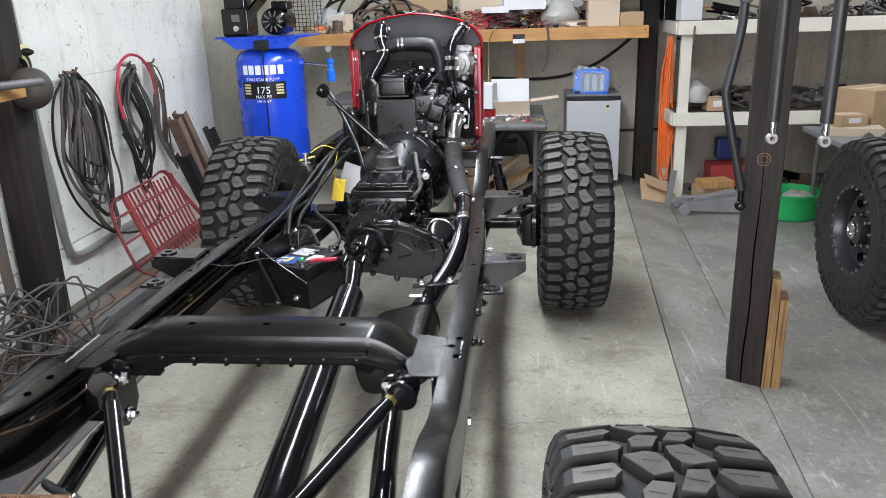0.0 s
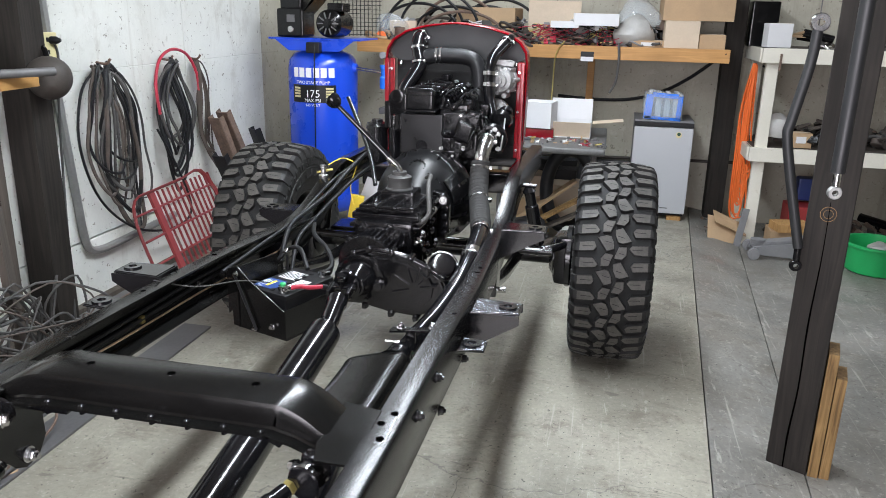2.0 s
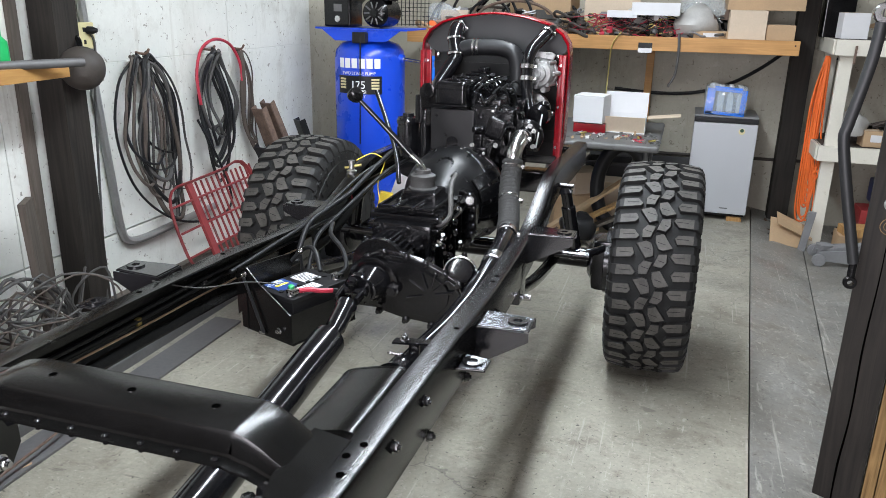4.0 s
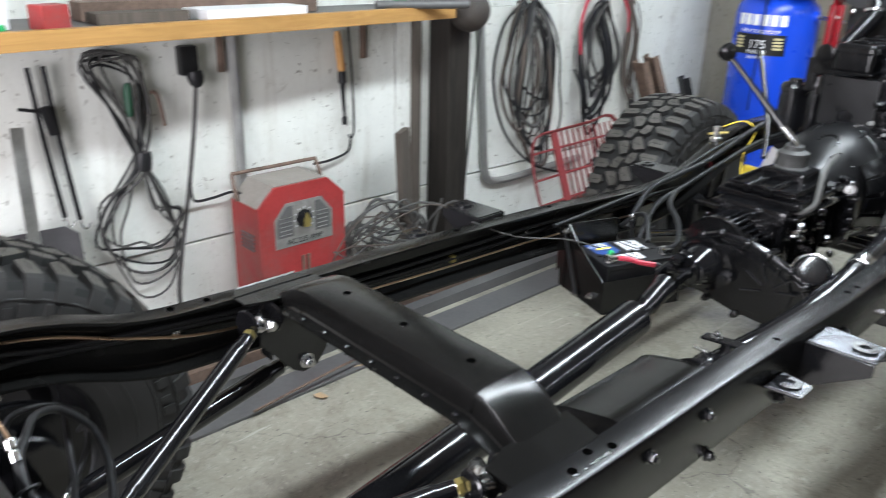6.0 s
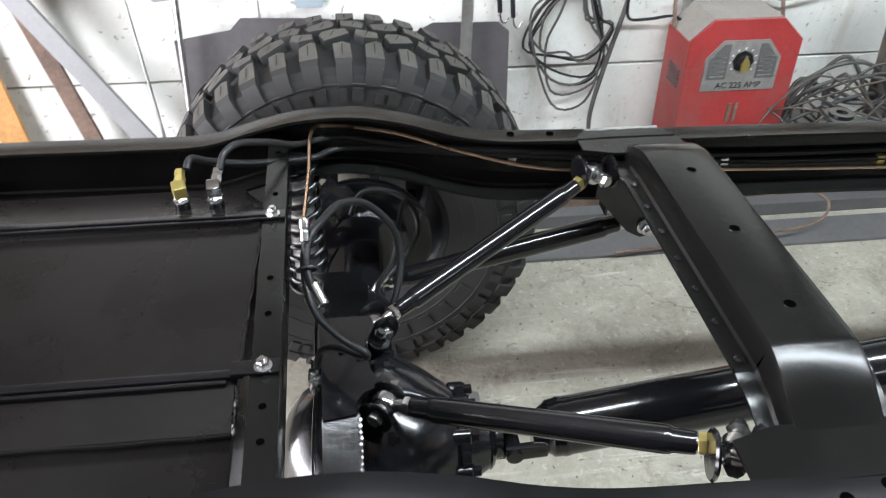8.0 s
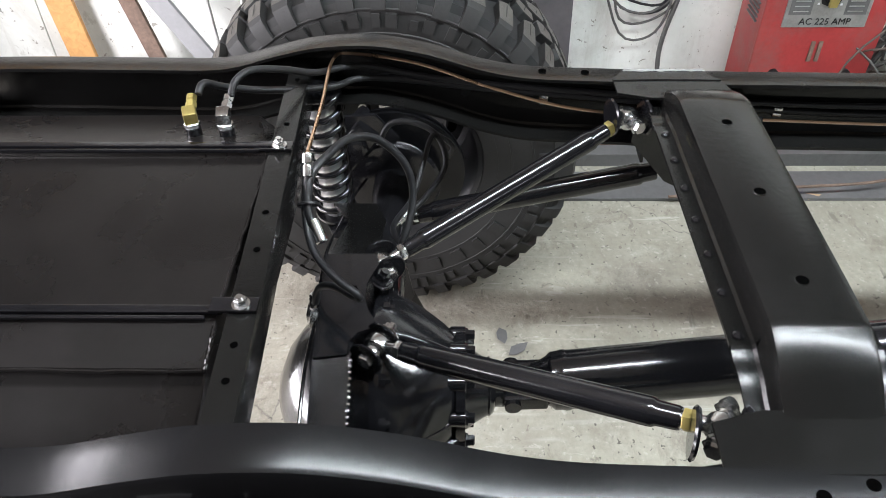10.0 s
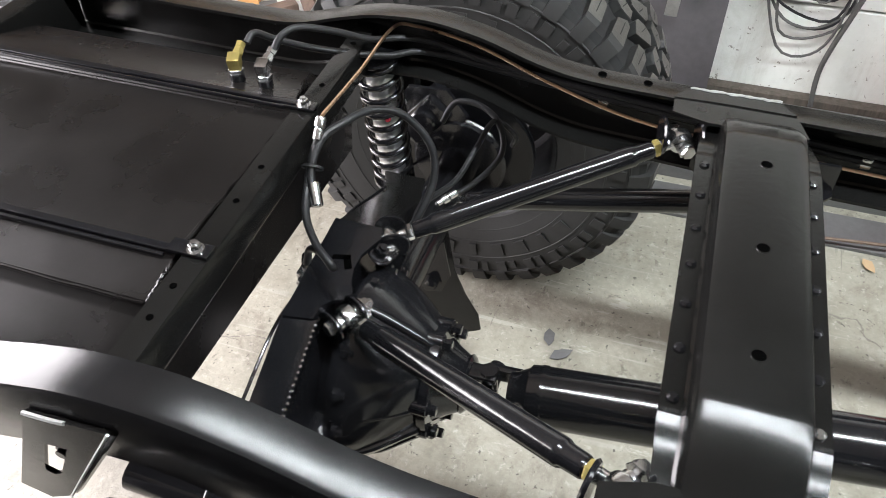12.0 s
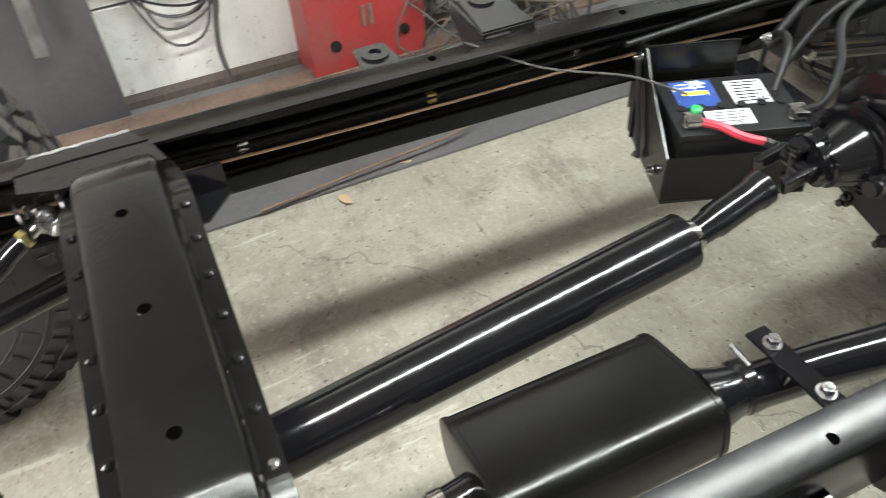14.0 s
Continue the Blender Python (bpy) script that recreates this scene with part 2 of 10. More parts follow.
M_BLACK = material("black_gloss_paint", (0.006, 0.006, 0.007), 0.16, var=0.3, scale=9, fine=160, bump=0.05, bump_scale=45, spec=0.45, coat=0.3, rvar=0.3)
M_RAIL = material("wrinkled_black_paint", (0.005, 0.005, 0.0055), 0.24, var=0.3, scale=9, fine=160, bump=0.022, bump_scale=110, spec=0.27, rvar=0.12)
M_SATIN = material("black_satin_paint", (0.005, 0.0049, 0.0047), 0.22, var=0.25, scale=6, fine=220, bump=0.035, bump_scale=120, spec=0.32, rvar=0.3)
M_MATTE = material("black_painted_cast", (0.004, 0.004, 0.0045), 0.17, var=0.3, scale=14, fine=160, bump=0.035, bump_scale=140, rvar=0.35, spec=0.40)
M_CAST = material("satin_black_cast", (0.008, 0.008, 0.0085), 0.34, var=0.3, scale=10, fine=140, bump=0.05, bump_scale=130, rvar=0.25, spec=0.32)
# near-black that puts the shade between tread blocks into the colour
M_GROOVE = material("groove_shade_black", (0.006, 0.006, 0.006), 0.8, var=0.3, scale=9)
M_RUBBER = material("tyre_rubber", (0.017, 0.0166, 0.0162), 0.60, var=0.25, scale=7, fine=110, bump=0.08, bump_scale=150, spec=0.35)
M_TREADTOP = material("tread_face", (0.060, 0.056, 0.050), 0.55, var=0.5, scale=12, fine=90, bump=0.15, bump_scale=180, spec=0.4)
M_HOSE = material("rubber_hose", (0.010, 0.010, 0.011), 0.45, var=0.25, scale=20, fine=120, spec=0.3)
M_BOOT = material("grey_rubber_boot", (0.045, 0.044, 0.043), 0.55, var=0.25, scale=20, fine=120, spec=0.3)
M_HOLE = material("dark_hole", (0.001, 0.001, 0.001), 0.9, var=0.1, spec=0.0)
M_CABLE = material("grey_cable", (0.06, 0.058, 0.055), 0.6, var=0.35, scale=12, fine=120)
M_CHROME = material("zinc_plated_steel", (0.62, 0.62, 0.62), 0.22, metal=1.0, var=0.12, scale=30, fine=200)
M_ALU = material("cast_aluminium", (0.52, 0.52, 0.51), 0.36, metal=1.0, var=0.2, scale=30, fine=150, bump=0.2, bump_scale=120)
M_BRASS = material("yellow_zinc", (0.55, 0.45, 0.16), 0.35, metal=0.9, var=0.12)
M_COPPER = material("copper_nickel_line", (0.62, 0.42, 0.28), 0.3, metal=1.0, var=0.1)
M_RED = material("red_body_paint", (0.225, 0.003, 0.009), 0.26, var=0.15, scale=5, coat=0.15, spec=0.3)
M_REDOLD = material("worn_red_paint", (0.30, 0.030, 0.030), 0.5, var=0.25, scale=5, fine=60, spots=(4, 0.50, 0.72, (0.22, 0.085, 0.075)), bump=0.06, bump_scale=40)
M_DUST = material("dusty_grey_top", (0.26, 0.235, 0.21), 0.85, var=0.2, scale=10, fine=80)
M_BLUE = material("blue_enamel", (0.010, 0.065, 0.62), 0.28, var=0.08, scale=3, coat=0.3)
M_BLUE2 = material("bright_blue_film", (0.02, 0.16, 0.70), 0.15, var=0.25, scale=20)
M_BOTTLE = plastic_wrap("clear_blue_bottle", (0.72, 0.84, 0.94), 0.05, 0.30)
M_WHITE = material("white_paper", (0.64, 0.64, 0.65), 0.7, var=0.04)
M_WPAINT = material("white_painted_wood", (0.70, 0.67, 0.58), 0.55, var=0.08, scale=4, spots=(9, 0.64, 0.74, (0.45, 0.40, 0.30)), bump=0.1, bump_scale=40)
M_GREYP = material("grey_steel_plate", (0.12, 0.118, 0.118), 0.5, metal=0.3, var=0.25, scale=4, fine=60)
M_GREYT = material("grimy_grey_plastic", (0.105, 0.104, 0.102), 0.5, var=0.4, scale=6, fine=70, spots=(14, 0.58, 0.68, (0.05, 0.047, 0.043)))
M_GREYL = material("grey_laminate", (0.20, 0.20, 0.205), 0.5, var=0.15, scale=8)
M_FRIDGE = material("pale_grey_enamel", (0.46, 0.47, 0.49), 0.35, var=0.03, scale=3)
M_CARD = material("brown_cardboard", (0.42, 0.29, 0.17), 0.8, var=0.12, scale=8)
M_TAN = material("tan_cardboard", (0.55, 0.45, 0.34), 0.8, var=0.1, scale=8)
M_RUST = material("rusty_steel", (0.16, 0.11, 0.085), 0.75, metal=0.3, var=0.5, scale=12, fine=70, bump=0.2, bump_scale=60)
M_GALV = material("galvanised_conduit", (0.36, 0.36, 0.35), 0.45, metal=0.7, var=0.15)
M_ORANGE = material("orange_cord", (0.85, 0.17, 0.03), 0.5, var=0.1)
M_PINK = material("red_hose", (0.38, 0.022, 0.045), 0.45, var=0.1)
M_GREEN = material("green_plastic", (0.02, 0.36, 0.10), 0.35, var=0.1)
M_YELLOW = material("yellow_paper", (0.85, 0.62, 0.05), 0.6, var=0.1)
M_WRAP = material("exhaust_wrap", (0.024, 0.023, 0.022), 0.8, var=0.5, scale=30, fine=240, bump=0.5, bump_scale=220)
M_TEXT = material("white_print", (0.85, 0.85, 0.85), 0.5, var=0.02)
M_FILM = plastic_wrap("clear_film", (0.75, 0.82, 0.88))
M_DWOOD = wood("dark_creosoted_timber", (0.014, 0.012, 0.0105), (0.030, 0.025, 0.021), 0.7, axis=2)
M_OWOOD = wood("orange_pine", (0.55, 0.30, 0.11), (0.42, 0.22, 0.08), 0.5, axis=0, dirt=0.35)
M_NWOOD = wood("pale_pine", (0.50, 0.30, 0.12), (0.30, 0.16, 0.06), 0.6, axis=2, dirt=0.4)
M_RWOOD = wood("streaky_brown_pine", (0.34, 0.21, 0.085), (0.12, 0.07, 0.028), 0.6, axis=2, rings=20, dirt=0.5)
M_BELT = material("brown_webbing", (0.075, 0.06, 0.05), 0.75, var=0.3, scale=20, fine=160)
M_GREYDK = material("dark_grey_panel", (0.014, 0.0145, 0.0155), 0.5, var=0.12, scale=6)
M_OWOODY = wood("golden_pine_edge", (0.44, 0.25, 0.085), (0.33, 0.18, 0.06), 0.5, axis=1, dirt=0.25)
M_RUSTDK = material("dusty_dark_metal", (0.05, 0.042, 0.036), 0.65, metal=0.2, var=0.3, scale=10)
M_CREAM = material("yellowed_plastic", (0.62, 0.55, 0.30), 0.45, var=0.1)
M_GREEND = material("dark_green_grip", (0.012, 0.06, 0.03), 0.5, var=0.15)
M_SHEET = material("blue_grey_sheet", (0.30, 0.35, 0.38), 0.5, metal=0.3, var=0.05)
M_PLATE = material("dark_mill_plate", (0.085, 0.08, 0.085), 0.4, metal=0.4, var=0.25, scale=3, fine=40)
M_TARP = material("grey_plastic_sheet", (0.40, 0.39, 0.37), 0.4, var=0.15, scale=12)
M_BLUEDK = material("dark_blue_plastic", (0.015, 0.03, 0.14), 0.35, var=0.1)
M_GWOOD = wood("grey_old_timber", (0.12, 0.10, 0.085), (0.07, 0.06, 0.05), 0.8, axis=2, dirt=0.4)


# ---- mesh helpers ----
def V(*a):
    return Vector(a)


def bm_box(bm, c, s, m=None, bevel=0.0, seg=2):
    """A box with centre c and sizes s, turned by the matrix m about its centre."""
    geo = bmesh.ops.create_cube(bm, size=1.0)
    vs = geo["verts"]
    mat = Matrix.Translation(c) @ (m or Matrix.Identity(4)) @ Matrix.Diagonal((*s, 1))
    bmesh.ops.transform(bm, matrix=mat, verts=vs)
    if bevel:
        es = list({e for v in vs for e in v.link_edges})
        bmesh.ops.bevel(bm, geom=es, offset=bevel, segments=seg, affect="EDGES", profile=0.6)
    return bm


def frame_at(d):
    d = Vector(d).normalized()
    return d.to_track_quat("Z", "Y").to_matrix()


def ring(bm, c, rot, r, n, sx=1.0, sy=1.0):
    return [bm.verts.new(Vector(c) + rot @ V(r * sx * math.cos(2 * math.pi * i / n), r * sy * math.sin(2 * math.pi * i / n), 0)) for i in range(n)]


def bridge(bm, a, b):
    n = len(a)
    for i in range(n):
        bm.faces.new((a[i], a[(i + 1) % n], b[(i + 1) % n], b[i]))


def bm_lathe(bm, base, axis, prof, n=24, cap=True):
    """Rings of radius r at distance h along the axis, for (r, h) in prof."""
    rot = frame_at(axis)
    ax = Vector(axis).normalized()
    prev = first = None
    for r, h in prof:
        cur = ring(bm, Vector(base) + ax * h, rot, max(r, 1e-4), n)
        if prev:
            bridge(bm, prev, cur)
        else:
            first = cur
        prev = cur
    if cap:
        bm.faces.new(list(reversed(first)))
        bm.faces.new(prev)
    return bm


def bm_cyl(bm, a, b, r, r2=None, n=16, chamfer=0.0):
    a, b = Vector(a), Vector(b)
    r2 = r if r2 is None else r2
    L = (b - a).length
    if chamfer:
        prof = [(r - chamfer, 0), (r, chamfer), (r2, L - chamfer), (r2 - chamfer, L)]
    else:
        prof = [(r, 0), (r2, L)]
    return bm_lathe(bm, a, b - a, prof, n)


def smooth_path(pts, k=6):
    """Catmull-Rom through the points."""
    P = [Vector(p) for p in pts]
    if len(P) < 3 or k < 2:
        return P
    out = []
    for i in range(len(P) - 1):
        p0, p1, p2, p3 = P[max(i - 1, 0)], P[i], P[i + 1], P[min(i + 2, len(P) - 1)]
        for j in range(k):
            t = j / k
            out.append(0.5 * ((2 * p1) + (p2 - p0) * t + (2 * p0 - 5 * p1 + 4 * p2 - p3) * t * t + (3 * p1 - p0 - 3 * p2 + p3) * t ** 3))
    out.append(P[-1])
    return out


def bm_tube(bm, pts, r, n=8, k=6, flat=1.0):
    """A round tube along a smooth line; r may be a list, one radius for each given point."""
    P = smooth_path(pts, k)
    rs = [r] * len(P) if not isinstance(r, (list, tuple)) else list(np.interp(np.linspace(0, len(r) - 1, len(P)), range(len(r)), r))
    rot = frame_at(P[1] - P[0])
    prev = first = None
    d0 = (P[1] - P[0]).normalized()
    for i, p in enumerate(P):
        d = (P[min(i + 1, len(P) - 1)] - P[max(i - 1, 0)])
        d = d.normalized() if d.length > 1e-9 else d0
        rot = d0.rotation_difference(d).to_matrix() @ rot
        d0 = d
        cur = ring(bm, p, rot, rs[i], n, 1.0, flat)
        if prev:
            bridge(bm, prev, cur)
        else:
            first = cur
        prev = cur
    bm.faces.new(list(reversed(first)))
    bm.faces.new(prev)
    return bm


def bm_prism(bm, poly, m, depth, bevel=0.0):
    """A flat outline (x, y) in the plane of the matrix m, made depth thick along its z, about its plane."""
    lo = [bm.verts.new(m @ V(x, y, -depth / 2)) for x, y in poly]
    hi = [bm.verts.new(m @ V(x, y, depth / 2)) for x, y in poly]
    fs = [bm.faces.new(list(reversed(lo))), bm.faces.new(hi)]
    n = len(poly)
    for i in range(n):
        fs.append(bm.faces.new((lo[i], lo[(i + 1) % n], hi[(i + 1) % n], hi[i])))
    if bevel:
        bmesh.ops.bevel(bm, geom=list({e for f in fs for e in f.edges}), offset=bevel, segments=2, affect="EDGES", profile=0.6)
    return bm


def bm_loft(bm, sections, closed=True, caps=True):
    """Skin through sections, each a list of points of equal count."""
    prev = first = None
    for s in sections:
        cur = [bm.verts.new(p) for p in s]
        if prev:
            n = len(cur)
            for i in range(n if closed else n - 1):
                bm.faces.new((prev[i], prev[(i + 1) % n], cur[(i + 1) % n], cur[i]))
        else:
            first = cur
        prev = cur
    if caps and closed:
        bm.faces.new(list(reversed(first)))
        bm.faces.new(prev)
    return bm


def bm_nut(bm, p, axis, r=0.011, h=0.009):
    """A hexagon head on a washer with a stud end."""
    bm_lathe(bm, p, axis, [(r * 1.35, 0), (r * 1.35, 0.0025)], 14)
    bm_lathe(bm, Vector(p) + Vector(axis).normalized() * 0.0025, axis, [(r, 0), (r, h * 0.8), (r * 0.85, h)], 6)
    bm_lathe(bm, Vector(p) + Vector(axis).normalized() * h, axis, [(r * 0.5, 0), (r * 0.5, h * 0.7)], 10)
    return bm


def mesh_object(name, bm, mat, sharp=38):
    bmesh.ops.recalc_face_normals(bm, faces=bm.faces)
    me = bpy.data.meshes.new(name)
    bm.to_mesh(me)
    bm.free()
    for p in me.polygons:
        p.use_smooth = True
    me.set_sharp_from_angle(angle=radians(sharp))
    for mm in (mat if isinstance(mat, (list, tuple)) else [mat]):
        me.materials.append(mm)
    ob = new(name, me)
    if 12 < len(me.polygons) < 4000 and name not in ("crossmember", "side_rail", "muffler", "rear_crossmember"):
        wn = ob.modifiers.new("flat_faces", "WEIGHTED_NORMAL")
        wn.keep_sharp = True
    return ob


def root(name, p, label, category, group="", kind=""):
    ob = new(name)
    ob.empty_display_size = 0.1
    ob.location = p
    bpy.context.view_layer.update()
    return tagged(ob, label, category, group, kind)


def part(name, bm, mat, parent, label=""):
    """Links a bmesh, in world coordinates, as one mesh under a thing or a part."""
    ob = mesh_object(name, bm, mat)
    ob.parent = parent
    base = parent
    while base.parent:
        base = base.parent
    ob.matrix_parent_inverse = Matrix.Translation(-base.location)
    if parent is not base:
        ob.matrix_parent_inverse = Matrix.Identity(4)
    if label:
        ob["label"] = label
    return ob


def thing(name, bm, mat, label, category, group="", kind=""):
    return tagged(mesh_object(name, bm, mat), label, category, group, kind)


def B():
    return bmesh.new()


def text_part(name, words, size, m, mat, parent, extrude=0.0008):
    """Lettering in the built-in font, turned into a mesh."""
    cu = bpy.data.curves.new(name, "FONT")
    cu.body, cu.size, cu.extrude, cu.align_x, cu.align_y = words, size, extrude, "CENTER", "CENTER"
    tmp = bpy.data.objects.new(name, cu)
    me = bpy.data.meshes.new_from_object(tmp)
    bpy.data.objects.remove(tmp)
    bpy.data.curves.remove(cu)
    me.transform(m)
    me.materials.append(mat)
    ob = new(name, me)
    ob.parent = parent
    base = parent
    while base.parent:
        base = base.parent
    ob.matrix_parent_inverse = Matrix.Translation(-base.location) if parent is base else Matrix.Identity(4)
    return ob


# ---- the room ----
WX, BY = -1.86, 5.66          # face of the long wall, face of the end wall


def right_floor(y):
    return -0.045 - 0.012 * max(0.0, y - 1.2)


bm = B()
ys = [-6.0, -3.0, 0.0, 1.2, 3.0, BY + 0.12]
bm_loft(bm, [[(-2.1, y, 0), (1.19 + 0.063 * y, y, 0), (1.19 + 0.063 * y, y, -0.2), (-2.1, y, -0.2)] for y in ys])
floor = thing("floor", bm, M_CONC, "stained old concrete garage floor with cracks", "floor", kind="structure")
bm = B()
bm_loft(bm, [[(1.1965 + 0.063 * y, y, -0.004), (1.36 + 0.066 * y, y, right_floor(y) * 0.35 - 0.004), (1.53 + 0.07 * y, y, right_floor(y)), (1.53 + 0.07 * y, y, -0.3), (1.1965 + 0.063 * y, y, -0.3)] for y in ys])
thing("floor_strip", bm, M_CONCB, "sloping concrete strip between two floor joints", "floor", kind="structure")
bm = B()
bm_loft(bm, [[(1.5365 + 0.07 * y, y, right_floor(y) - 0.003), (6.2, y, right_floor(y) - 0.003), (6.2, y, -0.4), (1.5365 + 0.07 * y, y, -0.4)] for y in ys])
thing("floor_bay", bm, M_CONCB, "lower concrete floor of the next bay", "floor", kind="structure")

# long wall: boards with a groove between the lower and the upper sheet
wall = root("wall_west", (WX, 0, 0), "white painted panel wall with a dark joint and stains", "wall", kind="structure")
bm = B()
bm_box(bm, (WX - 0.09, -0.2, 1.5), (0.10, 11.9, 3.2))
part("backing", bm, M_GREYP, wall)
for y0, y1 in ((-6, -3.4), (-3.4, -2.02), (-2.02, -0.92), (-0.92, 1.52), (1.52, 3.3), (3.3, 4.42), (4.42, BY)):
    for z0, z1, off in ((0.04, 0.383, 0), (0.392, 1.262, 0), (1.262, 1.72, 0), (1.728, 2.12, 0), (2.128, 3.05, 1)):
        bm = B()
        bm_box(bm, (WX - 0.02, (y0 + y1) / 2, (z0 + z1) / 2), (0.04, y1 - y0 - 0.004, z1 - z0), bevel=0.003, seg=1)
        # rear panels above 1.2 m are darkened to dim the fuel tank's reflection
        part("panel", bm, M_UPPER if off or y1 < -2 and z0 > 1.2 else M_BACKWALL if y0 > 4 else M_WALL, wall)
bm = B()
bm_box(bm, (WX + 0.02, -0.2, 0.03), (0.06, 11.7, 0.07), bevel=0.004)
thing("baseboard", bm, M_GWOOD, "dark weathered timber sill along the wall", "trim", kind="structure")

bm = B()
bm_box(bm, (2.1, BY + 0.075, 1.4), (8.2, 0.15, 3.5))
thing("wall_north", bm, M_BACKWALL, "bare dusty beige end wall", "wall", kind="structure")
bm = B()
bm_box(bm, (6.28, -0.2, 1.4), (0.15, 11.9, 3.5))
thing("wall_east", bm, M_BACKWALL, "plain beige side wall", "wall", kind="structure")
# unseen rear wall, built round the assumed doorway
bm = B()
bm_box(bm, (-1.28, SY - 0.075, 1.4), (1.32, 0.15, 3.5))
bm_box(bm, (3.80, SY - 0.075, 1.4), (4.96, 0.15, 3.5))
bm_box(bm, (0.35, SY - 0.075, 2.68), (1.94, 0.15, 0.94))
thing("wall_south", bm, M_UPPER, "dark timber rear wall, unseen, with an assumed open doorway", "wall", kind="structure")
bm = B()
bm_box(bm, (2.1, -0.2, 3.1), (8.6, 12.0, 0.12))
thing("ceiling", bm, M_CEIL, "plain dark timber ceiling boards", "ceiling", kind="structure")
# each row gets a fitting, the added fill too
for lx, ly, lz, ll, lw in LAMPS:
    fx = root("tube_fixture", (lx, ly, 3.04), "long white ceiling tube light fitting, placed out of view", "ceiling light", "ceiling tube lights")
    bm = B()
    bm_box(bm, (lx, ly, 3.005), (0.22, ll + 0.06, 0.07), bevel=0.006)
    part("housing", bm, M_WPAINT, fx)
    for s in (-1, 1):
        bm = B()
        bm_box(bm, (lx, ly + s * (ll / 2 + 0.02), 2.955), (0.20, 0.02, 0.05), bevel=0.003)
        part("end_cap", bm, M_WPAINT, fx)


def post(name, x0, x1, y, d, z0, z1, lean, label):
    bm = B()
    bm_box(bm, ((x0 + x1) / 2, y, (z0 + z1) / 2), (x1 - x0, d, z1 - z0), Matrix.Rotation(radians(lean), 4, "Z"), bevel=0.008)
    return thing(name, bm, M_DWOOD, label, "post", kind="structure")


pe = post("post_east", 1.517, 1.660, 1.60, 0.145, -0.12, 3.06, -14, "dark square timber roof post with a long split")
post("post_west", -1.845, -1.70, 1.79, 0.14, 0.0, 3.06, 0, "dark old timber post against the painted wall")
post("post_north", 1.66, 1.81, 5.50, 0.15, -0.1, 3.06, 0, "dark timber post against the end wall")


# ---- the truck chassis ----
chassis = root("truck_chassis", (0, 0, 0), "freshly painted black off-road truck chassis with engine and tyres, no body", "vehicle chassis")

# top edge of the side rails along the truck
RAIL_TOP = [(-2.05, 0.865), (-1.6, 0.87), (-1.25, 0.875), (-1.0, 0.872), (-0.86, 0.873), (-0.76, 0.898), (-0.68, 0.915), (-0.58, 0.918), (-0.48, 0.900), (-0.38, 0.868), (-0.29, 0.852),
            (-0.15, 0.846), (0.0, 0.840), (0.4, 0.833), (0.9, 0.815), (1.3, 0.790), (1.55, 0.780), (1.70, 0.795), (1.85, 0.835), (2.0, 0.885), (2.12, 0.910), (2.3, 0.915), (2.75, 0.905), (3.0, 0.90)]
RAIL_IN = [(-2.05, 0.0), (1.0, 0.0), (1.5, 0.006), (2.2, 0.004), (3.0, -0.004)]


def rail_z(y):
    return float(np.interp(y, [a for a, _ in RAIL_TOP], [b for _, b in RAIL_TOP]))


def rail_x(y, side=1):
    """Outer face of a side rail; the rail on the driver's far side stands a little further out behind the cab."""
    out = 0.020 * float(np.interp(y, [0.9, 1.5], [1.0, 0.0])) if side > 0 else 0.0
    return 0.452 + out - float(np.interp(y, [a for a, _ in RAIL_IN], [b for _, b in RAIL_IN]))


def rail(side):
    secs = []
    P = smooth_path([(0, y, z) for y, z in RAIL_TOP], 4)
    for p in P:
        x, z = rail_x(p.y, side), p.z
        h = float(np.interp(p.y, [-2, -0.9, -0.6, -0.3, 0.2, 1.4, 1.8, 3], [0.11, 0.12, 0.12, 0.135, 0.142, 0.142, 0.13, 0.12]))
        t, w, r = 0.006, 0.058, 0.010
        sec = [(x - w, z), (x - r, z), (x - r * 0.3, z - r * 0.3), (x, z - r), (x, z - h + r), (x - r * 0.3, z - h + r * 0.3), (x - r, z - h), (x - w, z - h), (x - w, z - h + t), (x - r, z - h + t), (x - t, z - h + r),
               (x - t, z - r), (x - r, z - t), (x - w, z - t)]
        secs.append([V(side * a, p.y, b) for a, b in sec])
    bm = B()
    bm_loft(bm, secs)
    return bm


part("side_rail", rail(-1), M_SATIN, chassis, "black C-section side rail with a hump over the axle")
part("side_rail", rail(1), M_RAIL, chassis, "black C-section side rail with a hump over the axle")

# dark plugs show the bolt holes in the flanges
for x, y in ((-0.425, -0.27), (-0.425, -0.19), (-0.425, 0.55), (-0.425, 0.95), (0.445, 0.05), (0.430, 0.007), (0.447, 0.62), (0.440, 1.02), (0.440, 1.08), (0.445, -0.05)):
    bm = B()
    bm_lathe(bm, (x, y, rail_z(y) - 0.0045), (0, 0, 1), [(0.0075, 0), (0.0075, 0.0057)], 12)
    part("rail_hole", bm, M_HOLE, chassis)
for y, z in ((0.12, 0.80), (0.33, 0.70), (0.62, 0.70), (0.95, 0.74), (0.30, 0.80)):
    bm = B()
    bm_nut(bm, (rail_x(y) + 0.001, y, z), (1, 0, 0), 0.010, 0.010)
    part("bolt", bm, M_BLACK, chassis)

